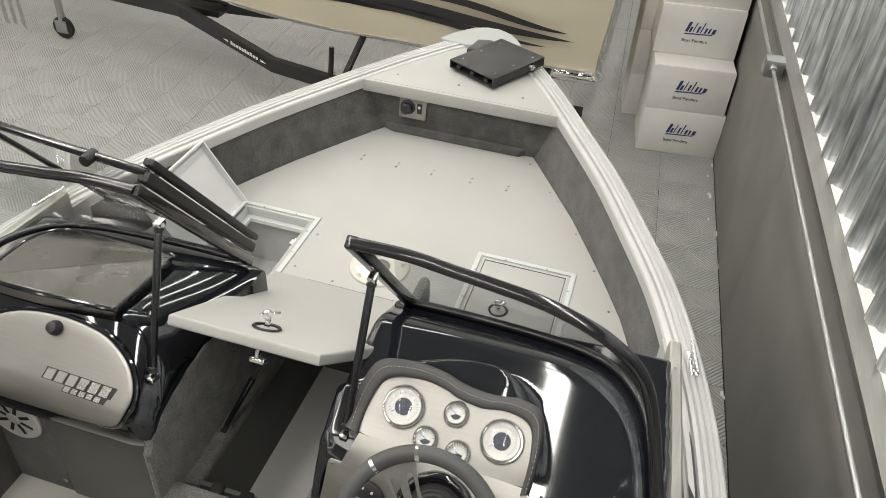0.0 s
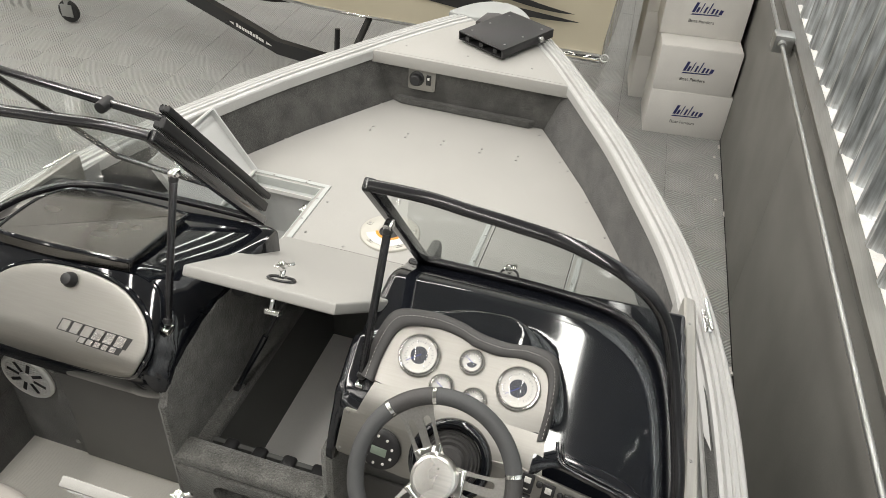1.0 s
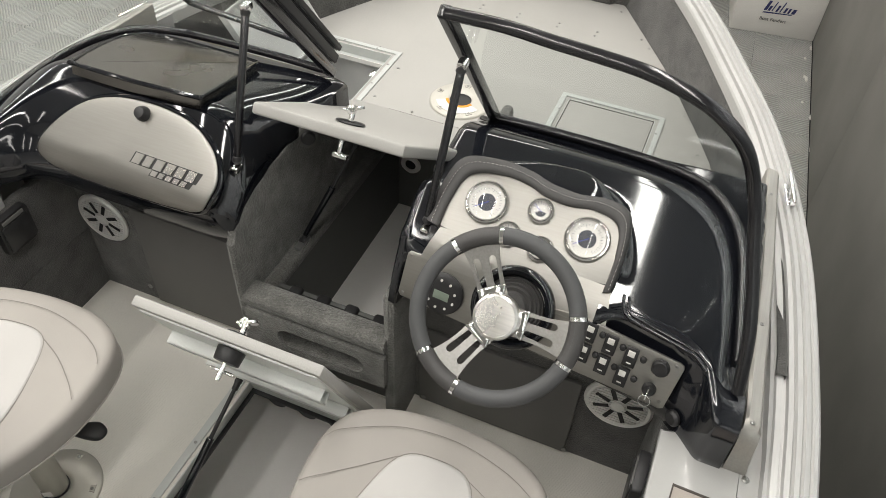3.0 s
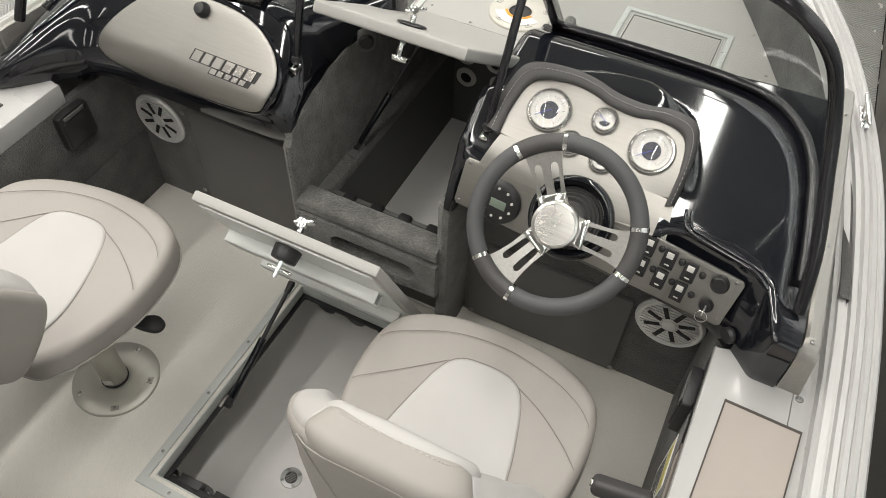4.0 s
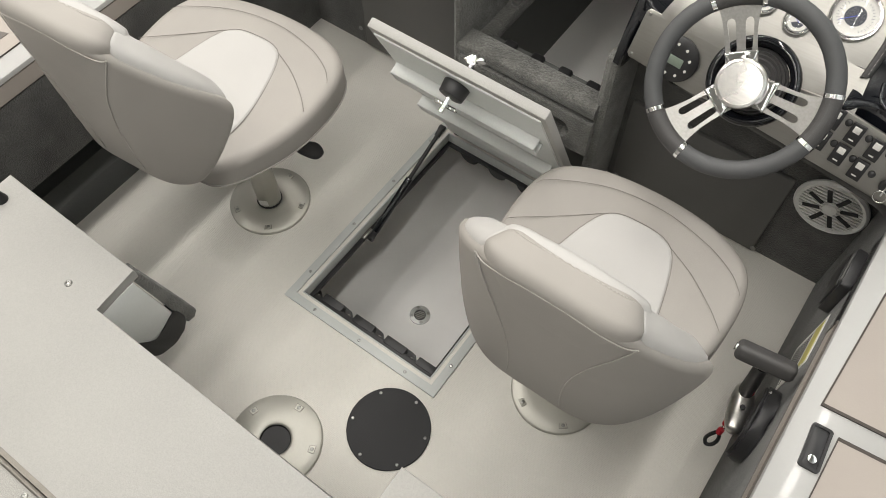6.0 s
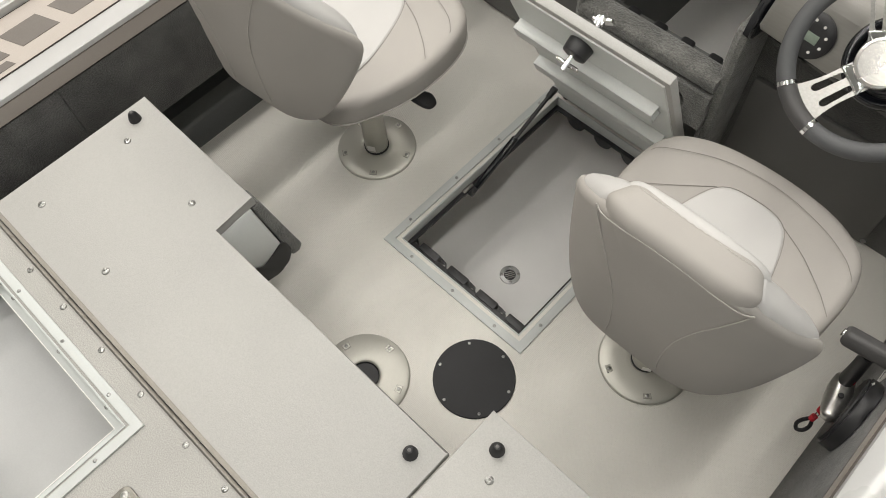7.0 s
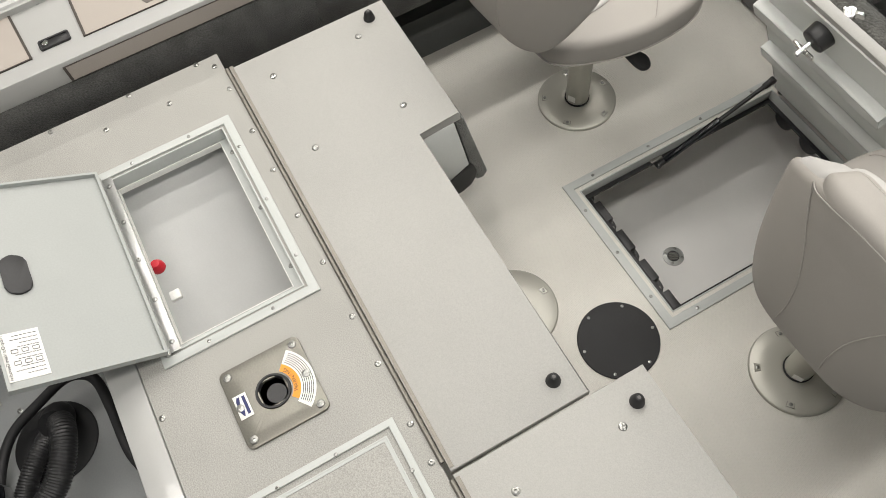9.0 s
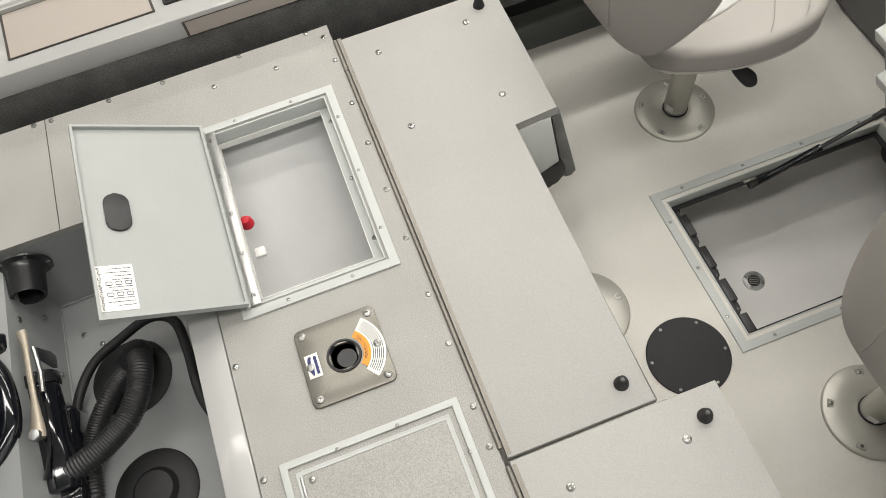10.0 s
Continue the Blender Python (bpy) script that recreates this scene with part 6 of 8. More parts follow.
# outline of the flat top plate, inboard of the channel along the windshield
RIM = np.array([tuple(p)[:2] for p in spline([(-0.16, 1.60, 0), (0.0, 1.60, 0), (0.20, 1.597, 0), (0.338, 1.589, 0), (0.423, 1.571, 0), (0.503, 1.527, 0), (0.551, 1.449, 0), (0.578, 1.344, 0), (0.592, 1.24, 0), (0.600, 1.14, 0), (0.602, 1.04, 0)], 8)])
# back edge of the hump behind the visor
HOOD = np.array([tuple(p)[:2] for p in spline([(-0.20, 1.36, 0), (-0.10, 1.385, 0), (-0.045, 1.425, 0), (0.009, 1.466, 0), (0.11, 1.514, 0), (0.20, 1.524, 0), (0.245, 1.514, 0), (0.296, 1.470, 0), (0.331, 1.40, 0), (0.354, 1.31, 0), (0.366, 1.21, 0), (0.368, 1.0, 0)], 6)])
R_LIP, Y_FWD = 0.032, 1.785


def off_line(line, x, y):
    """Distance of (x, y) to a line in plan, to its left counted negative, and the nearest index."""
    a, d = line[:-1, :2], line[1:, :2] - line[:-1, :2]
    rel = np.array([x, y]) - a
    u = np.clip((rel * d).sum(1) / (d * d).sum(1), 0, 1)
    gap = rel - u[:, None] * d
    dist = np.sqrt((gap * gap).sum(1))
    k = int(dist.argmin())
    return (1 if d[k][0] * rel[k][1] - d[k][1] * rel[k][0] > 0 else -1) * float(dist[k]), k


def plate_z(x, y):
    x = max(x, 0.36)
    return 1.630 + 0.135 * (y - 1.258) - 0.16 * (x - 0.38) ** 2


STRIP = [(0.634, 1.905), (0.640, 1.80), (0.650, 1.65), (0.660, 1.50), (0.667, 1.35), (0.673, 1.22), (0.678, 1.13), (0.679, 1.09), (0.679, 1.058)]


def strip_x(y):
    return float(np.interp(y, [q[1] for q in STRIP[::-1]], [q[0] for q in STRIP[::-1]]))


SURF = []


def on_helm(x, y, lift):
    """A point on the console's skin."""
    c = min(SURF, key=lambda q: abs(q[0] - x))
    return Vector((x, y, float(np.interp(y, c[1], c[2])) + lift))


def helm_shell():
    xs = [-0.138, -0.1375, -0.136, -0.133, -0.128, -0.121, -0.1175] + [-0.112 + 0.0125 * k for k in range(36)] + [0.330 + 0.005 * k for k in range(65)] + [0.654, 0.658]
    cols, heights = [], []
    for x in xs:
        ya = float(soft([x], AFT, 0.05 if x < 0.45 else 0.008)[0])
        hood = ease(-0.09, -0.04, x) * (1 - ease(0.25, 0.34, x))
        r_lip = R_LIP - 0.018 * ease(0.32, 0.38, x)
        lean = (0.050 + 0.015 * ease(0.50, 0.56, x)) * ease(0.31, 0.40, x) * (1 - ease(0.572, 0.614, x)) + 0.062 * (1 - ease(-0.119, -0.112, x))
        ya -= 0.045 * (1 - ease(-0.119, -0.112, x))
        yl = ya + lean
        ys = np.concatenate([np.linspace(yl + r_lip, 1.294, 16), np.linspace(1.302, Y_FWD - 0.012, 68)])
        pod = hood * soft(ys, POD, 0.012) + (1 - hood) * soft(ys, POD_LOW, 0.02)
        z = np.zeros(len(ys))
        for k, y in enumerate(ys):
            top = plate_z(x, y) - 0.006 * (1 - ease(yl, yl + 0.03, y))
            out, _ = off_line(RIM, x, y)
            side, j = off_line(FOOT, x, y)
            foot = float(FOOT[j][2]) - 0.012
            if out > 0:
                u = (1.0 if side > 0 else out / (out - side + 1e-6)) * ease(1.10, 1.20, y)
                top = top + (min(top, foot) - top) * (0.35 * u + 0.65 * ease(0, 1, u))
            g = 1 - ease(-0.008, 0.026, off_line(HOOD, x, y)[0])
            z[k] = g * (max(pod[k], top) if x > 0.33 else pod[k]) + (1 - g) * top
            z[k] = min(z[k], foot) if side > 0 and y > 1.19 else z[k]
            if x > strip_x(y) - 0.016 and y > 1.2:
                z[k] = min(z[k], 1.57)
        e = max(0.0, (-0.118 - x) / 0.0205)
        z = z - 0.02 * (1 - math.sqrt(max(0.0, 1 - e * e)))
        heights.append((x, ya, yl, ys, z, r_lip))
    zs = np.array([h[4] for h in heights])
    east_side = np.array([ease(0.20, 0.26, h[0]) for h in heights])[:, None]
    for _ in range(2):
        sm = zs.copy()
        sm[1:-1, 15:] = (zs[:-2, 15:] + 2 * zs[1:-1, 15:] + zs[2:, 15:]) / 4
        sm[:, 1:-1] = (sm[:, :-2] + 2 * sm[:, 1:-1] + sm[:, 2:]) / 4
        zs = zs + east_side * (sm - zs)
    for (x, ya, yl, ys, _, r_lip), z in zip(heights, zs):
        SURF.append((x, ys, z))
        zt = float(z[0]) - r_lip
        col = [(ya + 0.012, 1.43), (ya, 1.442)] + [(ya + (yl - ya) * q**1.4, 1.442 + (zt - 1.442) * q) for q in (0.25, 0.5, 0.75, 1.0)]
        col += [(yl + r_lip * (1 - math.cos(a)), z[0] - r_lip + r_lip * math.sin(a)) for a in np.linspace(0.25, 1.4, 6)]
        col += [(float(a), float(b)) for a, b in zip(ys, z)]
        col += [(Y_FWD - 0.003, float(z[-1]) - 0.006), (Y_FWD, float(z[-1]) - 0.02), (Y_FWD, 1.42)]
        cols.append([Vector((x, a, b)) for a, b in col])
    bm = B()
    v = add_grid(bm, [[c[k] for c in cols] for k in range(len(cols[0]))])
    for k in (0, -1):
        bm.faces.new([r[k] for r in v])
    bm.faces.new([q for q in v[0]] + [q for q in v[-1][::-1]])
    return bm


part("console_shell", helm_shell(), BLACK, helm, "black gelcoat console moulding", sharp=60)
# raised beads along the lip above the switches
for d, r in ((0.0, 0.0035), (0.011, 0.003)):
    bead = [(0.379 + d, 1.262), (0.383 + d, 1.240 + 0.2 * d), (0.396 + 0.8 * d, 1.217 + 0.6 * d), (0.420 + 0.5 * d, 1.206 + d), (0.465, 1.196 + d), (0.520, 1.185 + d), (0.550 + 0.3 * d, 1.177 + 0.8 * d), (0.574 + d, 1.154 + 0.4 * d)]
    part("bead", add_tube(B(), [on_helm(p.x, p.y, 0.0) for p in spline([(x, y, 0) for x, y in bead], 6)], r, 10), BLACK, helm, sharp=70)

# gauge panel plane
GP = plane_frame((0.152, 1.345, 1.684), (1, -0.05, 0.0), (0, 0.80, 0.55))
po = [(-0.20, -0.085), (-0.195, 0.0), (-0.17, 0.056), (-0.10, 0.072), (-0.04, 0.068), (0.0, 0.058), (0.06, 0.054), (0.115, 0.062), (0.165, 0.048), (0.186, -0.005), (0.190, -0.085)]
po = [(p.x, p.y) for p in spline([(x, y, 0) for x, y in po], 5)] + [(0.10, -0.095), (-0.10, -0.095)]
panel = part("gauge_panel", add_prism(B(), po, 0.004, 0.012, 0.002, GP), STEEL, helm, "brushed stainless gauge panel")
# padded visor around the panel
vis = [(-0.215, -0.085), (-0.212, 0.0), (-0.188, 0.066), (-0.11, 0.086), (-0.045, 0.082), (0.0, 0.070), (0.06, 0.066), (0.12, 0.075), (0.174, 0.060), (0.193, -0.005), (0.195, -0.10)]
band = []
for lift, spread in ((0.002, -0.014), (0.016, -0.016), (0.022, -0.010), (0.021, 0.008), (0.014, 0.018), (0.0, 0.022), (-0.015, 0.021), (-0.04, 0.016), (-0.07, 0.010)):
    band.append([GP @ Vector((p.x * (1 + spread * (1 - 0.5 * ease(0.10, 0.18, p.x)) / 0.21), p.y + (spread if p.y > -0.02 else spread * 0.2), lift)) for p in spline([(x, y, 0) for x, y in vis], 6)])
bm = B()
v = add_grid(bm, band)
for k in (0, -1):
    bm.faces.new([r[k] for r in v])
visor = part("padded_visor", bm, PADVINYL, helm, "grey stitched vinyl visor", sharp=70)
bm = B()
st = [GP @ Vector((p.x * 1.015, p.y + 0.003, 0.0225)) for p in spline([(x, y, 0) for x, y in vis], 18)]
for k in range(0, len(st) - 2, 2):
    add_tube(bm, [st[k], st[k + 1]], 0.0006, 5)
part("stitching", bm, STITCH, visor)


def gauge(x, y, r, big):
    g = part("gauge_bezel", add_lathe(B(), [(r + 0.001, 0.0), (r, 0.005), (r - 0.002, 0.0085), (r - 0.0035, 0.0085), (r - 0.0045, 0.006), (r - 0.0055, 0.006), (r - 0.007, 0.0105), (r - 0.009, 0.0105), (r - 0.0105, 0.004), (r - 0.0105, 0.001)], GP @ Matrix.Translation((x, y, 0.012)), 40), CHROME, helm, "chrome gauge bezel")
    part("dial", add_lathe(B(), [(r - 0.0095, 0.004), (0, 0.004)], GP @ Matrix.Translation((x, y, 0.012)), 32), DIAL, g, "white dial")
    m = GP @ Matrix.Translation((x, y, 0.0165))
    bm = B()
    centre = add_prism(B(), circle(r * 0.40, 24), 0, 0.0010, 0, m) if big else add_prism(B(), [(0, 0)] + [(r * 0.42 * math.cos(a), r * 0.42 * math.sin(a)) for a in np.linspace(-2.6, -0.1, 12)], 0, 0.0010, 0, m)
    part("dial_centre", centre, DIAL_DARK, g, "dark dial centre")
    if big:
        for k in range(27):
            a = radians(-50 + 280 * k / 26)
            add_box(bm, r * (0.60 if k % 3 else 0.55), r * 0.68, -0.0004, 0.0004, 0, 0.0006, 0, m @ Matrix.Rotation(a, 4, "Z"))
    else:
        for k in range(9):
            a = radians(20 + 140 * k / 8)
            add_box(bm, r * 0.52, r * 0.66, -0.0005, 0.0005, 0, 0.0006, 0, m @ Matrix.Rotation(a, 4, "Z"))
    part("dial_marks", bm, DIAL_GREY, g)
    a = radians(218 if big else 150)
    part("needle", add_box(B(), -r * 0.1, r * 0.62, -0.0005, 0.0005, 0.0012, 0.0022, 0, m @ Matrix.Rotation(a, 4, "Z")), BLUE, g, "blue needle")
    part("lens", add_lathe(B(), [((r - 0.009) * q, 0.0065 + 0.15 * r * (1 - q * q)) for q in (1.0, 0.85, 0.7, 0.55, 0.4, 0.25, 0.12, 0.0)], GP @ Matrix.Translation((x, y, 0.012)), 24), LENS, g).visible_shadow = False


gauge(-0.117, 0.0, 0.050, True)
gauge(0.118, -0.006, 0.050, True)
gauge(0.003, 0.020, 0.030, False)
gauge(-0.046, -0.052, 0.030, False)
gauge(0.032, -0.060, 0.030, False)

# lower switch panel, wraps below the gauge panel
SP = plane_frame((0.215, 1.188, 1.525), (1, -0.105, 0.0), (0, 0.42, 0.90))
lo = [(-0.315, 0.064), (-0.322, 0.055), (-0.323, -0.044), (-0.316, -0.052), (-0.15, -0.052), (-0.10, -0.045), (0.06, -0.045), (0.12, -0.048), (0.304, -0.049), (0.312, -0.044), (0.322, 0.054), (0.320, 0.061), (0.312, 0.065), (0.215, 0.070), (0.10, 0.078), (0.0, 0.064)]
lower = part("switch_panel", add_prism(B(), lo, 0.012, 0.020, 0.002, SP), STEEL, helm, "brushed steel switch panel")
bm = B()
rows = []
for f in (0.0, 0.15, 0.3, 0.5, 0.7, 0.85, 1.0):
    lift = Vector((0, -0.7, 0.7)) * 0.006 * math.sin(math.pi * f)
    rows.append([(SP @ Vector((-0.29 + 0.44 * k / 15, 0.060, 0.0205))).lerp(GP @ Vector((-0.196 + 0.398 * k / 15, -0.086, 0.0125)), f) + lift for k in range(16)])
add_grid(bm, rows)
part("panel_bridge", bm, STEEL, helm, "curved steel bridge below the gauges")
# stereo
sm = SP @ Matrix.Translation((-0.215, -0.002, 0.020))
stereo = part("stereo_ring", add_lathe(B(), [(0.050, 0.0), (0.050, 0.006), (0.044, 0.011), (0.028, 0.013), (0, 0.013)], sm, 36), PLASTIC, helm, "round black stereo control")
part("display", add_box(B(), -0.018, 0.020, -0.012, 0.008, 0.013, 0.0145, 0.001, sm), mat("grey_display", (0.22, 0.27, 0.22), 0.3, bump=0), stereo, "pale lcd display")
bm = B()
for k in range(9):
    a = radians(-60 + 40 * k)
    add_prism(bm, circle(0.0032, 8, 0.034 * math.cos(a), 0.034 * math.sin(a)), 0.012, 0.0145, 0, sm)
part("button", bm, DIAL, stereo)
# rocker switches in two rows
for i in range(3):
    for j in range(2):
        x, y = 0.122 + i * 0.047 - 0.002 * i * j, 0.053 - 0.008 * i - j * 0.049
        rk = part("rocker_switch", add_box(B(), x - 0.0135, x + 0.0135, y - 0.0215, y + 0.0215, 0.020, 0.029, 0.002, SP), PLASTIC, lower, "black rocker switch")
        part("rocker_cap", add_box(B(), x - 0.0072, x + 0.0072, y + 0.003, y + 0.016, 0.028, 0.0315, 0.001, SP), DIAL, rk, "white rocker cap")
        part("rocker_icon", add_box(B(), x - 0.005, x + 0.005, y - 0.014, y - 0.011, 0.029, 0.0293, 0, SP), DIAL, rk)
        part("fuse_cap", add_lathe(B(), [(0.0075, 0), (0.0065, 0.005), (0.004, 0.0065), (0, 0.007)], SP @ Matrix.Translation((x + 0.0255, y + 0.004, 0.020)), 14), PLASTIC, lower)
for x, y, r in ((0.279, 0.040, 0.0185), (0.273, -0.014, 0.0145)):
    part("socket_cap", add_lathe(B(), [(r, 0), (r, 0.008), (r * 0.8, 0.014), (r * 0.6, 0.014), (0, 0.012)], SP @ Matrix.Translation((x, y, 0.020)), 20), PLASTIC, lower, "black socket cap")
part("cap_tab", add_box(B(), 0.270, 0.288, 0.054, 0.060, 0.022, 0.030, 0.002, SP), PLASTIC, lower)
bm = B()
km = SP @ Matrix.Translation((0.273, -0.014, 0.034))
add_box(bm, -0.0015, 0.0015, -0.008, 0.008, 0, 0.026, 0, km)
add_tube(bm, [km @ Vector((0.012 * math.cos(a), 0.004 - 0.012 + 0.012 * math.sin(a), 0.03)) for a in np.linspace(0, 2 * math.pi, 14)[:-1]], 0.0012, 6, True)
part("ignition_key", bm, CHROME, lower, "steel key in the ignition")
for x, y in ((-0.311, 0.053), (-0.312, -0.042), (0.307, 0.056), (0.301, -0.034), (-0.13, -0.046)):
    share("screw", SCREW, lower, SP @ Matrix.Translation((x, y, 0.020)) @ Matrix.Scale(0.9, 4))
bt = part("stop_button", add_lathe(B(), [(0.018, 0), (0.018, 0.006), (0.013, 0.012), (0, 0.012)], plane_frame((0.549, 1.115, 1.482), (0.72, -0.69, 0), (0.12, 0.13, 1)), 20), PLASTIC, helm, "round black push button")
# steering boot
CB = plane_frame((0.165, 1.175, 1.580), (1, 0, 0), (0, 0.72, 0.70))
ring = part("column_boot", add_lathe(B(), [(0.092, -0.03), (0.092, 0.0), (0.090, 0.010), (0.084, 0.017), (0.076, 0.016), (0.071, 0.008), (0.069, -0.006), (0.0, -0.006)], CB, 40), BLACK, helm, "glossy black column ring", sharp=60)
part("bellows", add_lathe(B(), [(0.068, -0.005), (0.066, 0.004), (0.062, 0.002), (0.060, 0.010), (0.055, 0.008), (0.052, 0.016), (0.047, 0.014), (0.043, 0.024), (0.036, 0.022), (0.031, 0.034), (0.0, 0.036)], CB, 36), PADVINYL, ring, "grey ribbed column bellows", sharp=60)

# steering wheel
WN = Vector((0.06, -0.70, 0.71)).normalized()
WC = Vector((0.160, 1.060, 1.672))
WM = plane_frame(WC, (1, 0, 0.0), Vector((0, 0.71, 0.70)))
wheel = thing("steering_wheel", "grey wrapped three-spoke wheel with a chrome hub", "steering wheel", base=tuple(WC))
R = 0.160
part("rim", add_tube(B(), [WM @ Vector((R * math.cos(a), R * math.sin(a), 0.0)) for a in np.linspace(0, 2 * math.pi, 73)[:-1]], 0.0175, 14, True), RIMVINYL, wheel, "grey padded rim", sharp=70)
SPOKES = (120, 240, 0)
for s in SPOKES:
    sm = WM @ Matrix.Rotation(radians(s), 4, "Z")
    bm = B()
    tilt = sm @ Matrix.Translation((0.04, 0, -0.020)) @ Matrix.Rotation(radians(-9), 4, "Y") @ Matrix.Translation((-0.04, 0, 0))
    us = [0.036, 0.050, 0.058, 0.060, 0.063, 0.067, 0.078, 0.090, 0.102, 0.112, 0.117, 0.120, 0.122, 0.130, 0.142, 0.154]
    cols = []
    for u in us:
        edge = 0.0285 + 0.012 * ((u - 0.075) / 0.075) ** 2 * (1 if u > 0.075 else 0.3)
        mid, wide = 0.0135 + 0.05 * (u - 0.06), 0.0058 + 0.03 * (u - 0.06)
        half = wide * math.sqrt(max(0.0, 1 - min(1.0, max((0.067 - u) / 0.009, (u - 0.112) / 0.010, 0.0)) ** 2))
        cols.append([tilt @ Vector((u, v, 0.0)) for v in (-edge, -mid - half, -mid + half, 0.0, mid - half, mid + half, edge)])
    vs = [[bm.verts.new(p) for p in c] for c in cols]
    for i in range(len(us) - 1):
        for j in range(6):
            if j in (1, 4) and 0.0575 < us[i] < 0.1215:
                continue
            bm.faces.new((vs[i][j], vs[i + 1][j], vs[i + 1][j + 1], vs[i][j + 1]))
    bmesh.ops.remove_doubles(bm, verts=bm.verts, dist=1e-5)
    bmesh.ops.recalc_face_normals(bm, faces=bm.faces)
    bmesh.ops.solidify(bm, geom=list(bm.faces), thickness=0.004)
    part("spoke", bm, SPOKE, wheel, "brushed slotted spoke", sharp=30)
    bm = B()
    add_prism(bm, [(0.038, -0.022), (0.058, -0.031), (0.061, -0.028), (0.061, 0.028), (0.058, 0.031), (0.038, 0.022)], -0.026, -0.012, 0.005, sm, 3)
    part("hub_claw", bm, CHROME, wheel, "chrome spoke claw")
    for d in (-17, 17):
        cm = WM @ Matrix.Rotation(radians(s + d), 4, "Z") @ Matrix.Translation((R, 0, 0))
        part("rim_band", add_tube(B(), [cm @ Vector((0, q, 0)) for q in (-0.004, 0.004)], 0.0182, 16), CHROME, wheel, "chrome rim band")
    arc = [WM @ Vector((R * math.cos(a), R * math.sin(a), 0)) for a in np.linspace(radians(s - 16), radians(s + 16), 9)]
    part("grip_section", add_tube(B(), arc, 0.0179, 14), PADVINYL, wheel, "darker grip section")
part("hub_cap", add_lathe(B(), [(0.046, -0.028), (0.047, 0.0), (0.045, 0.008), (0.040, 0.010), (0.039, 0.008), (0, 0.0095)], WM, 40), HUB, wheel, "satin metal hub cap")
part("column", add_cyl(B(), WC - WN * 0.02, WC - WN * 0.16, 0.024), RUBBER, wheel, "black steering column")

# satin side strip outboard of the helm windshield
def side_strip(s, name):
    t = thing("console_side_strip", "satin steel strip along the outer edge of the console", "trim strip", "console side strips", base=(0.66 if s > 0 else -1.35, 1.45, 1.46))
    mx = lambda x: x if s > 0 else -0.70 - x
    way = [(x, y, 1.455) for x, y in STRIP]
    prof = [(-0.016, 0.0), (0.028, 0.0), (0.027, 0.02), (0.021, 0.112), (0.014, 0.125), (-0.008, 0.130), (-0.014, 0.126), (-0.016, 0.118)]
    rows = []
    for p in spline(way, 6):
        # the top rounds down to the blunt aft end
        d = min(1.0, max(0.0, (p.y - 1.058) / 0.045))
        cap = 0.050 + 0.080 * math.sqrt(max(0.0, 1 - (1 - d) ** 2))
        rows.append([Vector((mx(p.x + a), p.y, p.z + min(b, cap))) for a, b in prof])
    bm = B()
    v = add_grid(bm, [list(c) for c in zip(*rows)], False)
    for k in range(len(rows) - 1):
        bm.faces.new((v[0][k], v[0][k + 1], v[-1][k + 1], v[-1][k]))
    for k in (0, -1):
        bm.faces.new([r[k] for r in v])
    bmesh.ops.remove_doubles(bm, verts=bm.verts, dist=1e-6)
    bmesh.ops.recalc_face_normals(bm, faces=bm.faces)
    p = part("strip", bm, STRIPM, t)
    for k in (1, 4, 7):
        q = Vector((mx(way[k][0]), way[k][1], 1.5835))
        share("screw", SCREW, p, Matrix.Translation(q) @ Matrix.Scale(1.0, 4))


side_strip(1, "s")
side_strip(-1, "p")

# passenger console
mate = thing("passenger_console", "glossy black passenger console with brushed steel glovebox", "console", base=(-0.9, 1.4, 1.2))
xs = [-1.378, -1.373, -1.366] + [-1.355 + 0.0145 * k for k in range(54)] + [-0.574, -0.568, -0.562, -0.558]
PK = [
    [(-1.378, 0.985), (-1.33, 1.01), (-1.27, 1.08), (-1.20, 1.165), (-1.13, 1.18), (-0.95, 1.176), (-0.60, 1.178), (-0.558, 1.205)],
    [(-1.378, 1.50), (-1.35, 1.525), (-1.28, 1.545), (-1.18, 1.548), (-0.95, 1.570), (-0.62, 1.572), (-0.58, 1.56), (-0.558, 1.53)],
    [(-1.378, 1.30), (-1.28, 1.34), (-1.2, 1.362), (-0.558, 1.362)],
    [(-1.378, 1.545), (-1.35, 1.585), (-1.30, 1.622), (-1.245, 1.675), (-1.20, 1.708), (-1.15, 1.718), (-0.74, 1.722), (-0.69, 1.712), (-0.64, 1.688), (-0.61, 1.665), (-0.585, 1.640), (-0.567, 1.615), (-0.558, 1.590)],
    [(-1.378, 1.80), (-0.558, 1.80)],
    [(-1.378, 1.54), (-1.33, 1.57), (-1.2, 1.585), (-0.60, 1.585), (-0.558, 1.57)],
    [(-1.30, 0.8), (-1.15, 0.35), (-0.558, 0.35)],
    [(-1.3, 0.0), (-0.558, 0.0)],
]
part("console_shell", console_shell(xs, PK), BLACK, mate, "black gelcoat console moulding", sharp=60)
# glovebox door on the sloping face
GB = plane_frame((-0.895, 1.262, 1.640), (1, -0.045, 0.02), (0, 0.725, 0.69))
go = [(-0.235, -0.09), (-0.192, -0.017), (-0.125, 0.046), (-0.032, 0.080), (0.087, 0.088), (0.195, 0.071), (0.272, 0.023), (0.305, -0.036), (0.297, -0.085), (0.262, -0.120), (0.17, -0.133), (0.05, -0.140), (-0.07, -0.144), (-0.19, -0.138), (-0.230, -0.118)]
gl = [(p.x, p.y) for p in spline([(x, y, 0) for x, y in go], 5, True)]


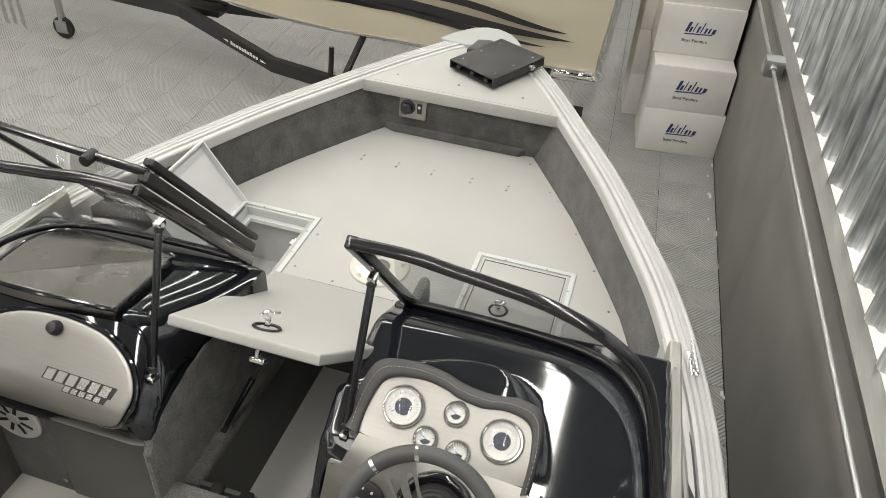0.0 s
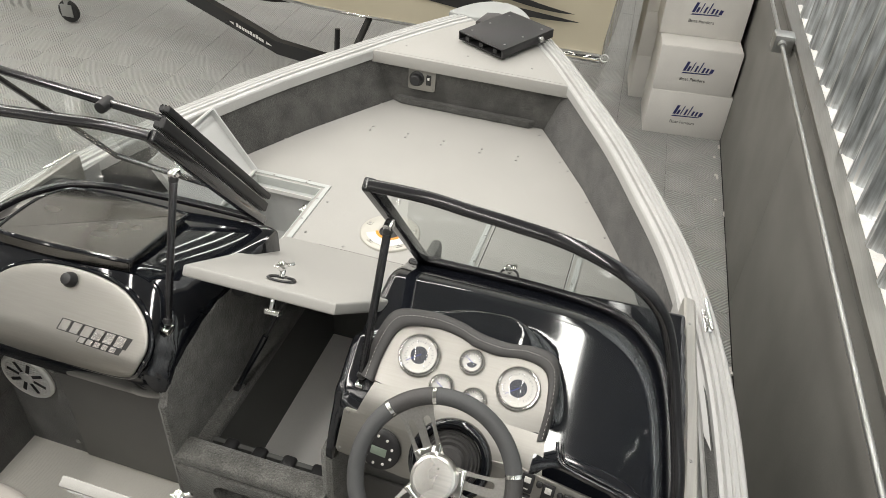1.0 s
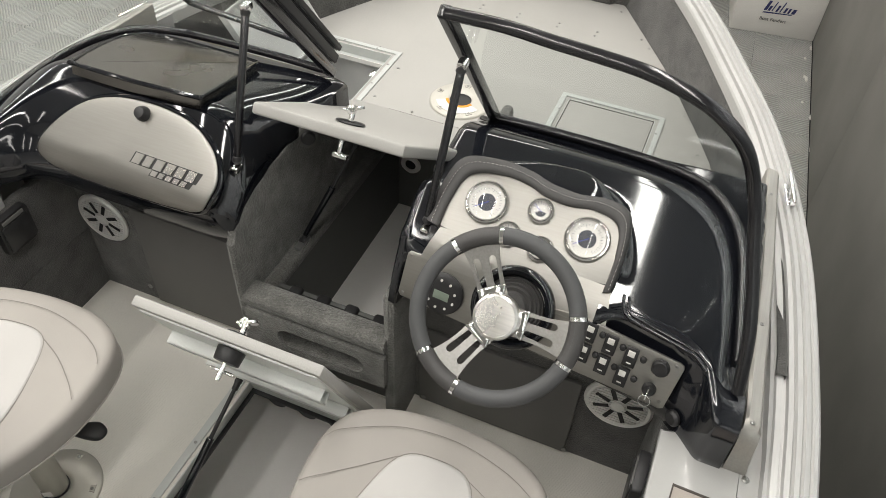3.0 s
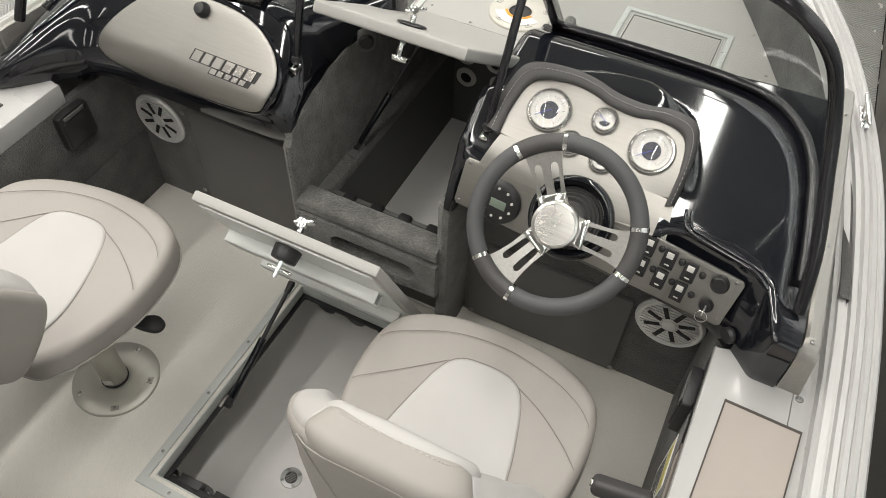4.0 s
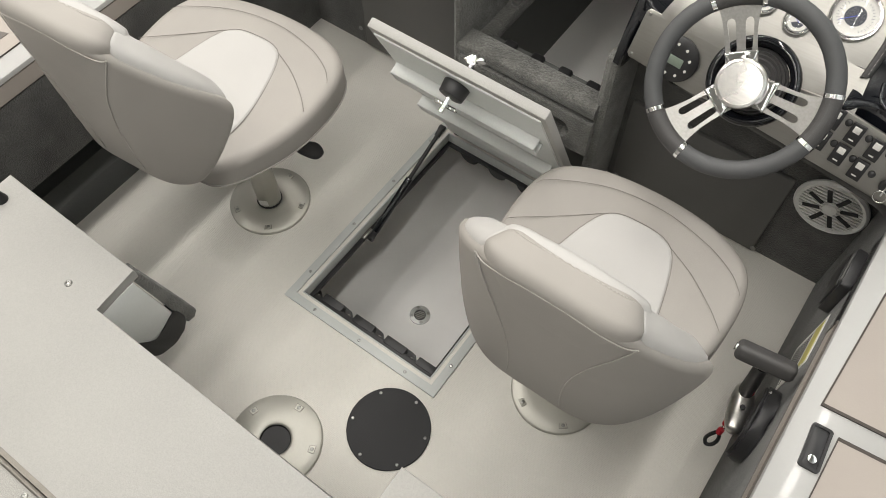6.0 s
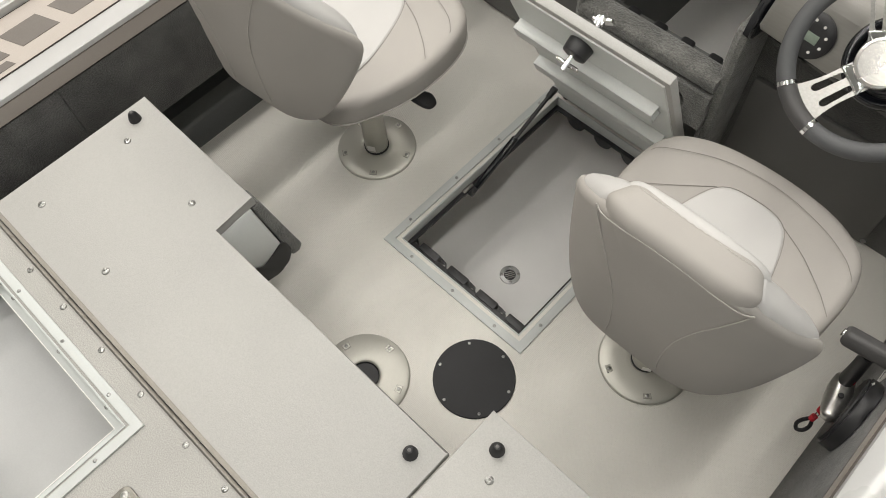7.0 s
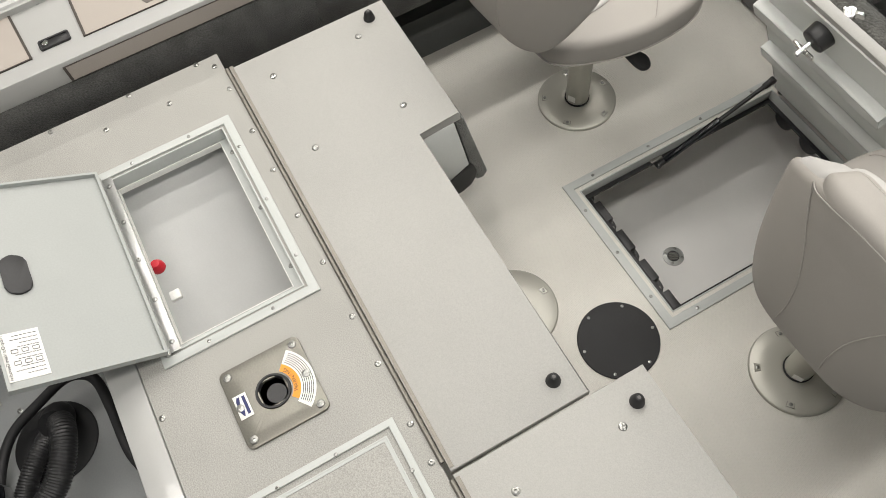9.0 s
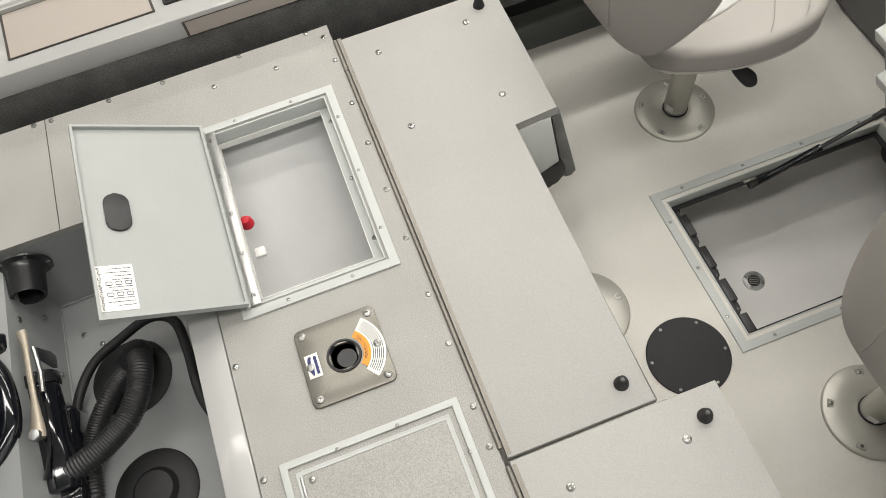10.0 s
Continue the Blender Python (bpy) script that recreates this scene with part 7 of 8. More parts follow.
def over_lip(p):
    """The door's skin: flat on the slope, rolled down over the console's lip below it."""
    s, n = p.y, p.z + 0.016
    if s > -0.075:
        return GB @ Vector((p.x, s, n))
    a = min((-0.075 - s) / 0.032, 1.0) * radians(38)
    r = 0.032 / radians(38)
    q = GB @ Vector((p.x, -0.075, 0.0))
    up, out = Vector((0, 0.725, 0.69)), Vector((0, -0.69, 0.725))
    d = -(up * math.sin(a) + out * (1 - math.cos(a))) * r
    tail = max(0.0, -0.107 - s)
    d -= (up * math.cos(a) + out * math.sin(a)) * tail
    return q + d + (out * math.cos(a) - up * math.sin(a)) * n


door = part("glovebox_door", add_pillow(B(), gl, 0.010, 0.004, I4, 0.0, 3, True, over_lip), STEEL, mate, "brushed stainless glovebox door", sharp=50)
part("door_gasket", add_tube(B(), [over_lip(Vector((0.03 + (x - 0.03) * 1.02, -0.03 + (y + 0.03) * 1.04, -0.006))) for x, y in gl], 0.006, 8, True), BLACK, mate)
part("lock_knob", add_lathe(B(), [(0.019, 0), (0.019, 0.010), (0.014, 0.022), (0.009, 0.024), (0, 0.024)], GB @ Matrix.Translation((0.052, 0.058, 0.020)), 20), PLASTIC, door, "black lock knob")
for k in range(6):
    x0, y0 = 0.062 + k * 0.032, -0.050
    part("block_mark", add_prism(B(), [(x0, y0 - 0.012), (x0 + 0.024, y0 - 0.012), (x0 + 0.031, y0 + 0.014), (x0 + 0.007, y0 + 0.014)], 0.0215, 0.0240, 0, GB), EMBLEM, door, "bright slanted block mark")
for k in range(5):
    x0 = 0.125 + k * 0.022
    part("block_mark", add_prism(B(), [(x0, -0.078), (x0 + 0.016, -0.078), (x0 + 0.020, -0.065), (x0 + 0.004, -0.065)], 0.0215, 0.0235, 0, GB), EMBLEM, door, "bright slanted block mark")
bm = add_prism(B(), [(0.120, -0.080), (0.242, -0.080), (0.248, -0.064), (0.256, -0.064), (0.266, -0.034), (0.064, -0.034), (0.056, -0.064), (0.126, -0.064)], 0.0205, 0.0218, 0, GB)
part("mark_backing", bm, INK, door)
# smoked top panel
TP = plane_frame((0, 1.36, 1.737), (1, 0, 0), (0, 1, -0.33))
to = [(-1.080, -0.020), (-1.086, -0.014), (-1.113, 0.053), (-1.147, 0.152), (-1.166, 0.23), (-1.163, 0.300), (-1.124, 0.345), (-0.972, 0.357), (-0.812, 0.351), (-0.788, 0.335), (-0.784, 0.318), (-0.724, 0.020), (-0.724, 0.004), (-0.738, -0.006), (-0.922, -0.022)]
tl = [(p.x, p.y) for p in spline([(x, y, 0) for x, y in to], 4, True)]
part("top_panel", add_prism(B(), tl, -0.03, 0.004, 0.002, TP), PANEL_DARK, mate, "satin bronze steel top panel")
part("panel_bead", add_tube(B(), [TP @ Vector((-0.95 + (x + 0.95) * 1.022, 0.165 + (y - 0.165) * 1.04, 0.002)) for x, y in tl], 0.006, 8, True), BLACK, mate)


# ---- speakers, boxes on the walls ----
def speaker(x, y, z, ny):
    t = thing("speaker", "round white slotted speaker grille on the carpet bulkhead", "speaker", "cockpit speakers", base=(x, y, z))
    m = plane_frame((x, y, z), (1, 0, 0), (0, 0, 1))
    r = 0.088
    part("grille_ring", add_lathe(B(), [(r, 0.0), (r, 0.006), (r - 0.006, 0.012), (r - 0.014, 0.010), (r - 0.015, 0.004)], m, 40), SILVERY, t, "pale metal ring")
    part("cone", add_lathe(B(), [(r - 0.012, 0.003), (0, 0.003)], m, 24), RUBBER, t, "black cone")
    bm = B()
    for k in range(15):
        yy = -0.070 + k * 0.010
        w = math.sqrt(max(0, 0.077**2 - yy * yy))
        add_box(bm, -w, w, yy - 0.0027, yy + 0.0027, 0.006, 0.0105, 0.001, m)
    part("grille_slat", bm, SILVERY, t)
    part("centre_cap", add_lathe(B(), [(0.018, 0.008), (0.017, 0.014), (0, 0.016)], m, 20), SILVERY, t)
    for k in range(8):
        a = radians(22.5 + 45 * k)
        part("grille_slot", add_box(B(), 0.024, 0.064, -0.0058, 0.0058, 0.0108, 0.0116, 0, m @ Matrix.Rotation(a, 4, "Z")), RUBBER, t)


speaker(-1.149, 1.316, 1.206, -1)
speaker(0.443, 1.309, 1.202, -1)


def wall_box(x, y, z, s, label):
    t = thing("storage_pouch", label, "box", base=(x, y, z))
    m = plane_frame((x, y, z), (0, -s, 0), (0, 0, 1))
    part("body", add_prism(B(), rrect(-0.052, 0.052, -0.058, 0.058, 0.008), 0, 0.022, 0.004, m), PLASTIC, t)
    part("door", add_prism(B(), rrect(-0.044, 0.044, -0.050, 0.036, 0.006), 0.022, 0.026, 0.002, m), PLASTIC, t)
    part("vent", add_box(B(), -0.036, 0.036, 0.040, 0.052, 0.022, 0.025, 0.001, m), KICK, t)


wall_box(-1.234, 1.090, 1.325, -1, "black plastic fuse box on the carpeted side")
wall_box(0.531, 1.02, 1.345, 1, "black plastic box on the carpeted side")
# capacity plate on the starboard side
t = thing("capacity_plate", "white data plate with a yellow band on the carpet side", "plate", base=(0.53, 0.9, 1.2))
m = plane_frame((0.5315, 0.885, 1.235), (0, -1, 0), (0, 0, 1))
part("plate", add_prism(B(), rrect(-0.065, 0.065, -0.09, 0.09, 0.006), 0, 0.001, 0, m), STICKER, t)
part("band", add_box(B(), -0.055, 0.055, 0.03, 0.075, 0.001, 0.0016, 0, m), mat("yellow_label", (0.62, 0.56, 0.16), 0.5, bump=0), t, "yellow band")
bm = B()
for k in range(7):
    add_box(bm, -0.05, 0.05 - 0.012 * (k % 3), -0.075 + k * 0.014, -0.070 + k * 0.014, 0.001, 0.0016, 0, m)
part("fine_print", bm, INK, t)

# throttle control on the starboard side
t = thing("throttle_control", "black throttle lever with red trim on the side panel", "throttle", base=(0.52, 0.70, 1.2))
m = plane_frame((0.530, 0.695, 1.225), (0, -1, 0), (0, 0, 1))
part("side_plate", add_prism(B(), [(p.x, p.y) for p in spline([(-0.055, 0.060, 0), (0.020, 0.072, 0), (0.070, 0.030, 0), (0.080, -0.030, 0), (0.045, -0.085, 0), (-0.030, -0.080, 0), (-0.075, -0.010, 0)], 6, True)], 0, 0.026, 0.008, m, 3), PLASTIC, t, "black moulded control housing")
part("dial_arc", add_prism(B(), [(p.x, p.y) for p in spline([(-0.060, 0.045, 0), (0.010, 0.060, 0), (0.062, 0.020, 0), (0.072, -0.035, 0), (0.040, -0.068, 0), (-0.030, -0.060, 0), (-0.062, -0.005, 0)], 6, True)], 0.026, 0.032, 0.003, m), RUBBER, t)
part("lever", add_tube(B(), spline([(0.471, 0.742, 1.232), (0.468, 0.742, 1.285), (0.464, 0.744, 1.330), (0.463, 0.746, 1.355)], 6), 0.017, 14, flatten=0.8, rad=[0.020 - 0.0002 * k for k in range(19)]), PLASTIC, t, "black lever stem")
boot = part("lever_boot", add_tube(B(), spline([(0.468, 0.752, 1.236), (0.474, 0.728, 1.224), (0.480, 0.700, 1.222), (0.482, 0.672, 1.228), (0.483, 0.648, 1.236)], 5), 0.02, 18, flatten=0.85, rad=[0.012 + 0.014 * math.sin(math.pi * (0.12 + 0.86 * k / 20)) for k in range(21)]), HUB, t, "silver lever base", sharp=70)
part("boot_button", add_lathe(B(), [(0.006, 0), (0.005, 0.003), (0, 0.0035)], plane_frame((0.479, 0.700, 1.2475), (0, -1, 0), (1, 0, 0)), 12), PLASTIC, boot)
part("grip", add_prism(B(), rrect(-0.058, 0.058, -0.020, 0.020, 0.012, 4), -0.017, 0.017, 0.010, Matrix.Translation((0.461, 0.750, 1.370)) @ Matrix.Rotation(radians(7), 4, "Z") @ Matrix.Rotation(radians(-30), 4, "X"), 3), PADVINYL, t, "dark grey rubber grip", sharp=60)
part("red_trim", add_tube(B(), [(0.483, 0.734, 1.252), (0.476, 0.742, 1.300), (0.468, 0.752, 1.346), (0.490, 0.755, 1.340), (0.516, 0.757, 1.330)], 0.0026, 8), RED, t, "red accent line")
part("trim_button", add_cyl(B(), (0.400, 0.743, 1.372), (0.407, 0.743, 1.372), 0.009, bev=0.001), CHROME, t)
for k, ch in enumerate("FNR"):
    part("lettering", text_bm(ch, 0.014, plane_frame((0.5055, 0.737 - 0.023 * k, 1.291 - 0.005 * k), (0.25, -0.9, -0.1), (0.3, 0, 1)), 0.0006), STICKER, t, "white gear letter")
t = thing("safety_lanyard", "red kill switch lanyard clipped below the throttle", "lanyard", base=(0.48, 0.67, 1.15))
part("clip", add_tube(B(), [(0.478, 0.700, 1.205), (0.476, 0.690, 1.190), (0.475, 0.682, 1.172)], 0.009, 10, rad=[0.007, 0.010, 0.008]), RED, t, "red plastic clip")
for d in (-0.003, 0.003):
    part("clip_pin", add_cyl(B(), (0.475 + d, 0.682, 1.174), (0.4735 + d, 0.672, 1.152), 0.0014), CHROME, t, "thin brass pin")
part("crimp", add_tube(B(), [(0.474, 0.675, 1.158), (0.473, 0.670, 1.146)], 0.007, 10), RED, t)
part("cord", add_tube(B(), spline([(0.473, 0.670, 1.148), (0.463, 0.664, 1.136), (0.458, 0.655, 1.122), (0.465, 0.648, 1.112), (0.476, 0.652, 1.118), (0.480, 0.662, 1.132)], 6, True), 0.0042, 8, True), RUBBER, t, "black cord loop")


# ---- windshields ----
TOP_S = [(-0.098, 1.376, 2.106), (0.02, 1.378, 2.106), (0.117, 1.362, 2.108), (0.21, 1.345, 2.112), (0.31, 1.325, 2.114), (0.405, 1.304, 2.100), (0.464, 1.297, 2.070), (0.504, 1.302, 2.026), (0.532, 1.306, 1.970), (0.558, 1.290, 1.902), (0.580, 1.258, 1.834), (0.604, 1.222, 1.763), (0.623, 1.180, 1.698), (0.640, 1.135, 1.600)]


def bar(bm, a, b, wide, deep, bev=0.006):
    """A flat rounded bar from a to b."""
    a, b = Vector(a), Vector(b)
    return add_box(bm, -0.008, (b - a).length + 0.008, -wide / 2, wide / 2, -deep / 2, deep / 2, bev, plane_frame(a, b - a, (1, 0, 0)), 3)


def windshield(s, label):
    f = lambda p: Vector((p[0] if s > 0 else -0.692 - p[0], p[1], p[2]))
    top = spline([f(p) for p in TOP_S], 5)
    bot = spline([f(p) for p in BOT_S], 5)
    t = thing("windshield", label, "windshield", "raked windshields", base=tuple(bot[0]))
    part("top_rail", add_tube(B(), top, 0.0145, 12, flatten=0.9), ANOD, t, "black anodised top rail", sharp=60)
    part("bottom_rail", add_tube(B(), bot[: len(bot) - 6], 0.012, 10), ANOD, t, "black anodised bottom rail", sharp=60)
    edge = part("end_post", bar(B(), top[0], bot[0], 0.026, 0.030), ANOD, t, "black end post", sharp=50)
    rows = [[a.lerp(b, q) for a, b in zip(top, bot)][: len(top) - 3] for q in (0.0, 0.35, 0.7, 1.0)]
    bm = B()
    add_grid(bm, rows)
    g = part("pane", bm, GLASS, t, "clear curved glass", sharp=80)
    g.visible_shadow = False
    return t, top, bot


windshield(1, "raked curved windshield in black frame beside the helm")
windshield(-1, "raked curved windshield in black frame on the passenger side")

# centre panel folded flat against the passenger windshield
t = thing("windshield_gate", "centre windshield panel folded back in its black frame", "windshield", base=(-0.6, 1.8, 1.6))
off = Vector((0.0, 0.055, 0.052))
a0, a1 = Vector((-0.602, 1.40, 2.085)) + off * 0.6, Vector((-0.602, 1.775, 1.615)) + off * 0.6
w = Vector((-0.50, 0.02, 0.03))
c = [a0, a1, a1 + w, a0 + w]
for p, q, r in ((c[1], c[2], 0.010), (c[2], c[3], 0.010), (c[3], c[0], 0.0115)):
    part("frame_bar", add_tube(B(), [p, p.lerp(q, 0.5), q], r, 8, flatten=0.8), ANOD, t)
bm = B()
add_grid(bm, [[c[0].lerp(c[3], k / 4) for k in range(5)], [c[1].lerp(c[2], k / 4) for k in range(5)]])
g = part("pane", bm, GLASS, t)
g.visible_shadow = False
for d, deep in ((Vector((0.0, -0.008, -0.007)), 0.026), (Vector((0.0, 0.017, 0.014)), 0.016)):
    hs = part("hinge_strip", bar(B(), a0 + d, a1 + d, 0.028, deep, 0.004), RUBBER, t, "ribbed black hinge strip")
    for k in range(3):
        e = d + Vector((-0.008 + 0.008 * k, 0.0, 0.0))
        part("rib", bar(B(), a0 + e, a1 + e, 0.002, deep + 0.003, 0.0008), ANOD, hs)
bm = add_cyl(B(), c[0].lerp(c[3], 0.28) + Vector((0, -0.03, 0.0)), c[0].lerp(c[3], 0.28) + Vector((0, 0.01, 0)), 0.014, bev=0.003)
part("rubber_bumper", bm, RUBBER, t)


# brace struts under each windshield
def brace(top, low, label):
    t = thing("windshield_brace", label, "brace", "windshield braces", base=low)
    a, b = Vector(low), Vector(top)
    part("tube", add_cyl(B(), a.lerp(b, 0.06), a.lerp(b, 0.95), 0.0095, bev=0.001), ANOD, t, "black tube")
    for p, q in ((a, b), (b, a)):
        bm = B()
        add_lathe(bm, [(0, 0.013), (0.008, 0.010), (0.0125, 0.0), (0.008, -0.010), (0, -0.013)], Matrix.Translation(p.lerp(q, 0.05)), 12)
        part("ball_joint", bm, PLASTIC, t)
        part("foot_bracket", add_box(B(), p.x - 0.010, p.x + 0.010, p.y - 0.014, p.y + 0.014, p.z - 0.014, p.z + 0.004, 0.003), CHROME, t, "chrome bracket")


brace((-0.085, 1.460, 1.955), (-0.084, 1.280, 1.625), "black brace tube from helm console to windshield")
brace((-0.622, 1.462, 1.957), (-0.586, 1.280, 1.625), "black brace tube from passenger console to windshield")

# ---- bow fittings ----
t = thing("bow_plug_panel", "steel trolling motor plug and switch plate on the bulkhead", "plug panel", base=(-0.565, 3.2, 1.41))
m = plane_frame((-0.567, 3.198, 1.412), (1, 0, 0), (0, 0.1, 1))
plate = part("plate", add_prism(B(), rrect(-0.063, 0.063, -0.052, 0.052, 0.010), 0, 0.004, 0.001, m), STEEL, t)
part("plug", add_lathe(B(), [(0.034, 0), (0.034, 0.006), (0.026, 0.010), (0.024, 0.034), (0.019, 0.038), (0, 0.038)], m @ Matrix.Translation((-0.022, 0.0, 0.004)), 24), PLASTIC, t, "black round plug")
part("rocker_switch", add_box(B(), 0.022, 0.044, -0.022, 0.024, 0.004, 0.012, 0.002, m), PLASTIC, t)
part("rocker_mark", add_box(B(), 0.028, 0.038, 0.002, 0.014, 0.012, 0.0125, 0, m), STICKER, t)
for x, y in ((-0.053, 0.042), (0.053, 0.042), (-0.053, -0.042), (0.053, -0.042)):
    share("screw", SCREW, plate, m @ Matrix.Translation((x, y, 0.004)))

t = thing("motor_mount_tray", "black metal trolling motor mount tray lying on the bow", "mount tray", base=(-0.25, 3.48, 1.53))
TM = plane_frame((-0.352, 3.352, 1.545), (0.205, 0.372, 0.012), (-0.167, 0.217, 0.0))
bm = B()
add_box(bm, 0.0, 0.345, -0.135, 0.135, 0.020, 0.026, 0.002, TM)
for v in (-0.135, 0.127):
    add_box(bm, 0.0, 0.345, v, v + 0.008, -0.012, 0.024, 0.002, TM)
add_box(bm, 0.0, 0.345, -0.135, 0.135, -0.014, -0.009, 0.001, TM)
tray = part("tray", bm, PLASTIC, t, "black powder-coated tray")
for v in (-0.085, 0.0, 0.085):
    part("rib", add_box(B(), 0.004, 0.34, v - 0.012, v + 0.012, -0.009, 0.012, 0.004, TM), PLASTIC, tray)
for x in (0.05, 0.17, 0.30):
    for v in (-0.10, 0.10):
        share("screw", SCREW, tray, TM @ Matrix.Translation((x, v, 0.026)))
bm = add_cyl(B(), TM @ Vector((0.24, -0.135, 0.012)), TM @ Vector((0.24, -0.165, 0.012)), 0.008, bev=0.002)
add_cyl(bm, TM @ Vector((0.24, -0.150, 0.012)), TM @ Vector((0.24, -0.158, 0.012)), 0.014, bev=0.002)
part("thumb_screw", bm, ZINC, t)
t = thing("bow_chock", "dark grey rubber bow chock on the deck", "chock", base=(-0.36, 3.66, 1.52))
bm = add_prism(B(), [(-0.44, 3.60), (-0.33, 3.62), (-0.30, 3.71), (-0.36, 3.74), (-0.42, 3.72)], 1.518, 1.556, 0.012, seg=3)
part("pad", bm, PADVINYL, t)

# ---- splash well and motor ----
well = thing("splash_well", "grey painted splash well behind the rear deck", "splash well", base=(-0.4, -0.95, 1.08))
Zw = 1.10
part("well_floor", add_box(B(), -0.83, 0.45, -1.11, -0.735, Zw - 0.012, Zw), WELL, well)
part("well_side", add_prism(B(), [(-0.800, Zw - 0.01), (-0.838, Z_REAR - 0.021), (-0.845, Z_REAR - 0.021), (-0.845, Zw - 0.01)], -1.30, -0.745, 0, Matrix(((1, 0, 0, 0), (0, 0, 1, 0), (0, 1, 0, 0), (0, 0, 0, 1)))), WELL, well)
part("transom_face", add_prism(B(), [(-1.105, Zw - 0.01), (-1.135, 1.30), (-1.20, 1.30), (-1.20, Zw - 0.01)], -0.84, 0.45, 0.004, YZ), WELL, well)
part("well_front", add_box(B(), -0.84, 0.5, -0.742, -0.735, Zw - 0.01, Z_REAR - 0.05), WELL, well)
part("weld_seam", add_tube(B(), [(-0.80, -1.106, Zw + 0.002), (-0.80, -0.75, Zw + 0.002)], 0.004, 6), WELL, well)
part("weld_seam", add_tube(B(), [(-0.80, -1.106, Zw + 0.002), (0.4, -1.106, Zw + 0.002)], 0.003, 6), WELL, well)
for x, z in ((-0.74, 1.17), (-0.60, 1.13), (-0.70, 1.26), (-0.55, 1.22)):
    share("screw", SCREW, well, Matrix.Translation((x, -1.105 - (z - Zw) * 0.15 + 0.001, z)) @ Matrix.Rotation(radians(-82), 4, "X") @ Matrix.Scale(1.5, 4))
screws(well, [(-0.66, -1.02), (-0.70, -1.06)], Zw, scale=1.3)
t = thing("drain_fitting", "black flanged plastic drain fitting in the splash well", "drain fitting", base=(-0.83, -1.09, 1.27))
DF = plane_frame((-0.826, -1.100, 1.272), (0, 1, 0), (0.10, 0, 1))
fl = part("flange", add_lathe(B(), [(0.062, 0.0), (0.062, 0.005), (0.050, 0.009), (0.043, 0.022), (0.040, 0.075), (0.038, 0.080), (0.031, 0.078), (0.030, 0.03), (0, 0.03)], DF, 32), BLACK_SATIN, t)
for k in range(6):
    share("screw", SCREW, fl, DF @ Matrix.Rotation(radians(60 * k), 4, "Z") @ Matrix.Translation((0.055, 0, 0.007)))


def boot(x, y, label):
    t = thing("rigging_boot", label, "rigging boot", "splash well boots", base=(x, y, Zw))
    part("disc", add_lathe(B(), [(0.094, 0.0), (0.094, 0.004), (0.090, 0.007), (0.052, 0.010), (0.042, 0.022), (0, 0.030)], Matrix.Translation((x, y, Zw)), 40), RUBBER, t)
    return t


bt = boot(-0.543, -0.962, "black round rubber rigging boot")
part("boot_neck", add_tube(B(), spline([(-0.575, -0.945, Zw + 0.015), (-0.572, -0.925, Zw + 0.05), (-0.545, -0.925, Zw + 0.075)], 5), 0.036, 14), RUBBER, bt, "smooth rubber neck")
boot(-0.26, -0.952, "black round rubber cover in the well")
t = thing("rigging_hose", "black corrugated rigging hoses running aft to the motor", "hose", base=(-0.5, -0.95, Zw))


def ribbed(path, r, n=26):
    pts = spline(path, n)
    return add_tube(B(), pts, r, 14, rad=[r * (1.0 if k % 4 < 2 else 0.90) for k in range(len(pts))])


part("hose", ribbed([(-0.560, -0.925, Zw + 0.055), (-0.515, -0.902, Zw + 0.105), (-0.455, -0.912, Zw + 0.115), (-0.407, -0.945, Zw + 0.105), (-0.374, -0.990, Zw + 0.10), (-0.347, -1.045, Zw + 0.10), (-0.328, -1.117, Zw + 0.10), (-0.315, -1.19, Zw + 0.11), (-0.30, -1.33, Zw + 0.15)], 0.028, 38), HOSE, t, "thick ribbed black hose", sharp=80)
part("hose", ribbed([(-0.550, -0.955, Zw + 0.025), (-0.513, -0.980, Zw + 0.055), (-0.451, -1.030, Zw + 0.050), (-0.383, -1.063, Zw + 0.040), (-0.30, -1.075, Zw + 0.03), (-0.15, -1.075, Zw + 0.03)], 0.023, 52), HOSE, t, "thinner ribbed black hose", sharp=80)
part("cable", add_tube(B(), spline([(-0.30, -0.748, Zw + 0.16), (-0.375, -0.775, Zw + 0.15), (-0.49, -0.785, Zw + 0.14), (-0.585, -0.808, Zw + 0.115), (-0.632, -0.868, Zw + 0.085), (-0.622, -0.95, Zw + 0.06), (-0.585, -1.035, Zw + 0.045), (-0.50, -1.088, Zw + 0.03), (-0.42, -1.088, Zw + 0.015), (-0.38, -1.06, Zw + 0.012)], 10), 0.0115, 12), RUBBER, t, "smooth black cable", sharp=80)
part("cable_clip", add_box(B(), -0.40, -0.37, -0.760, -0.745, Zw + 0.135, Zw + 0.165, 0.003), CHROME, t)
motor = thing("outboard_motor", "black outboard motor clamp and cowl behind the transom", "outboard motor", base=(-0.35, -1.4, 1.0))
part("clamp_block", add_box(B(), -0.66, -0.10, -1.45, -1.205, 1.0, 1.26, 0.03, seg=3), PLASTIC, motor)
part("lower_yoke", add_box(B(), -0.50, -0.27, -1.16, -1.072, 1.101, 1.185, 0.018, seg=3), BLACK, motor, "glossy black yoke")
part("swivel_block", add_box(B(), -0.60, -0.22, -1.24, -1.125, 1.06, 1.25, 0.02, seg=3), BLACK_SATIN, motor)
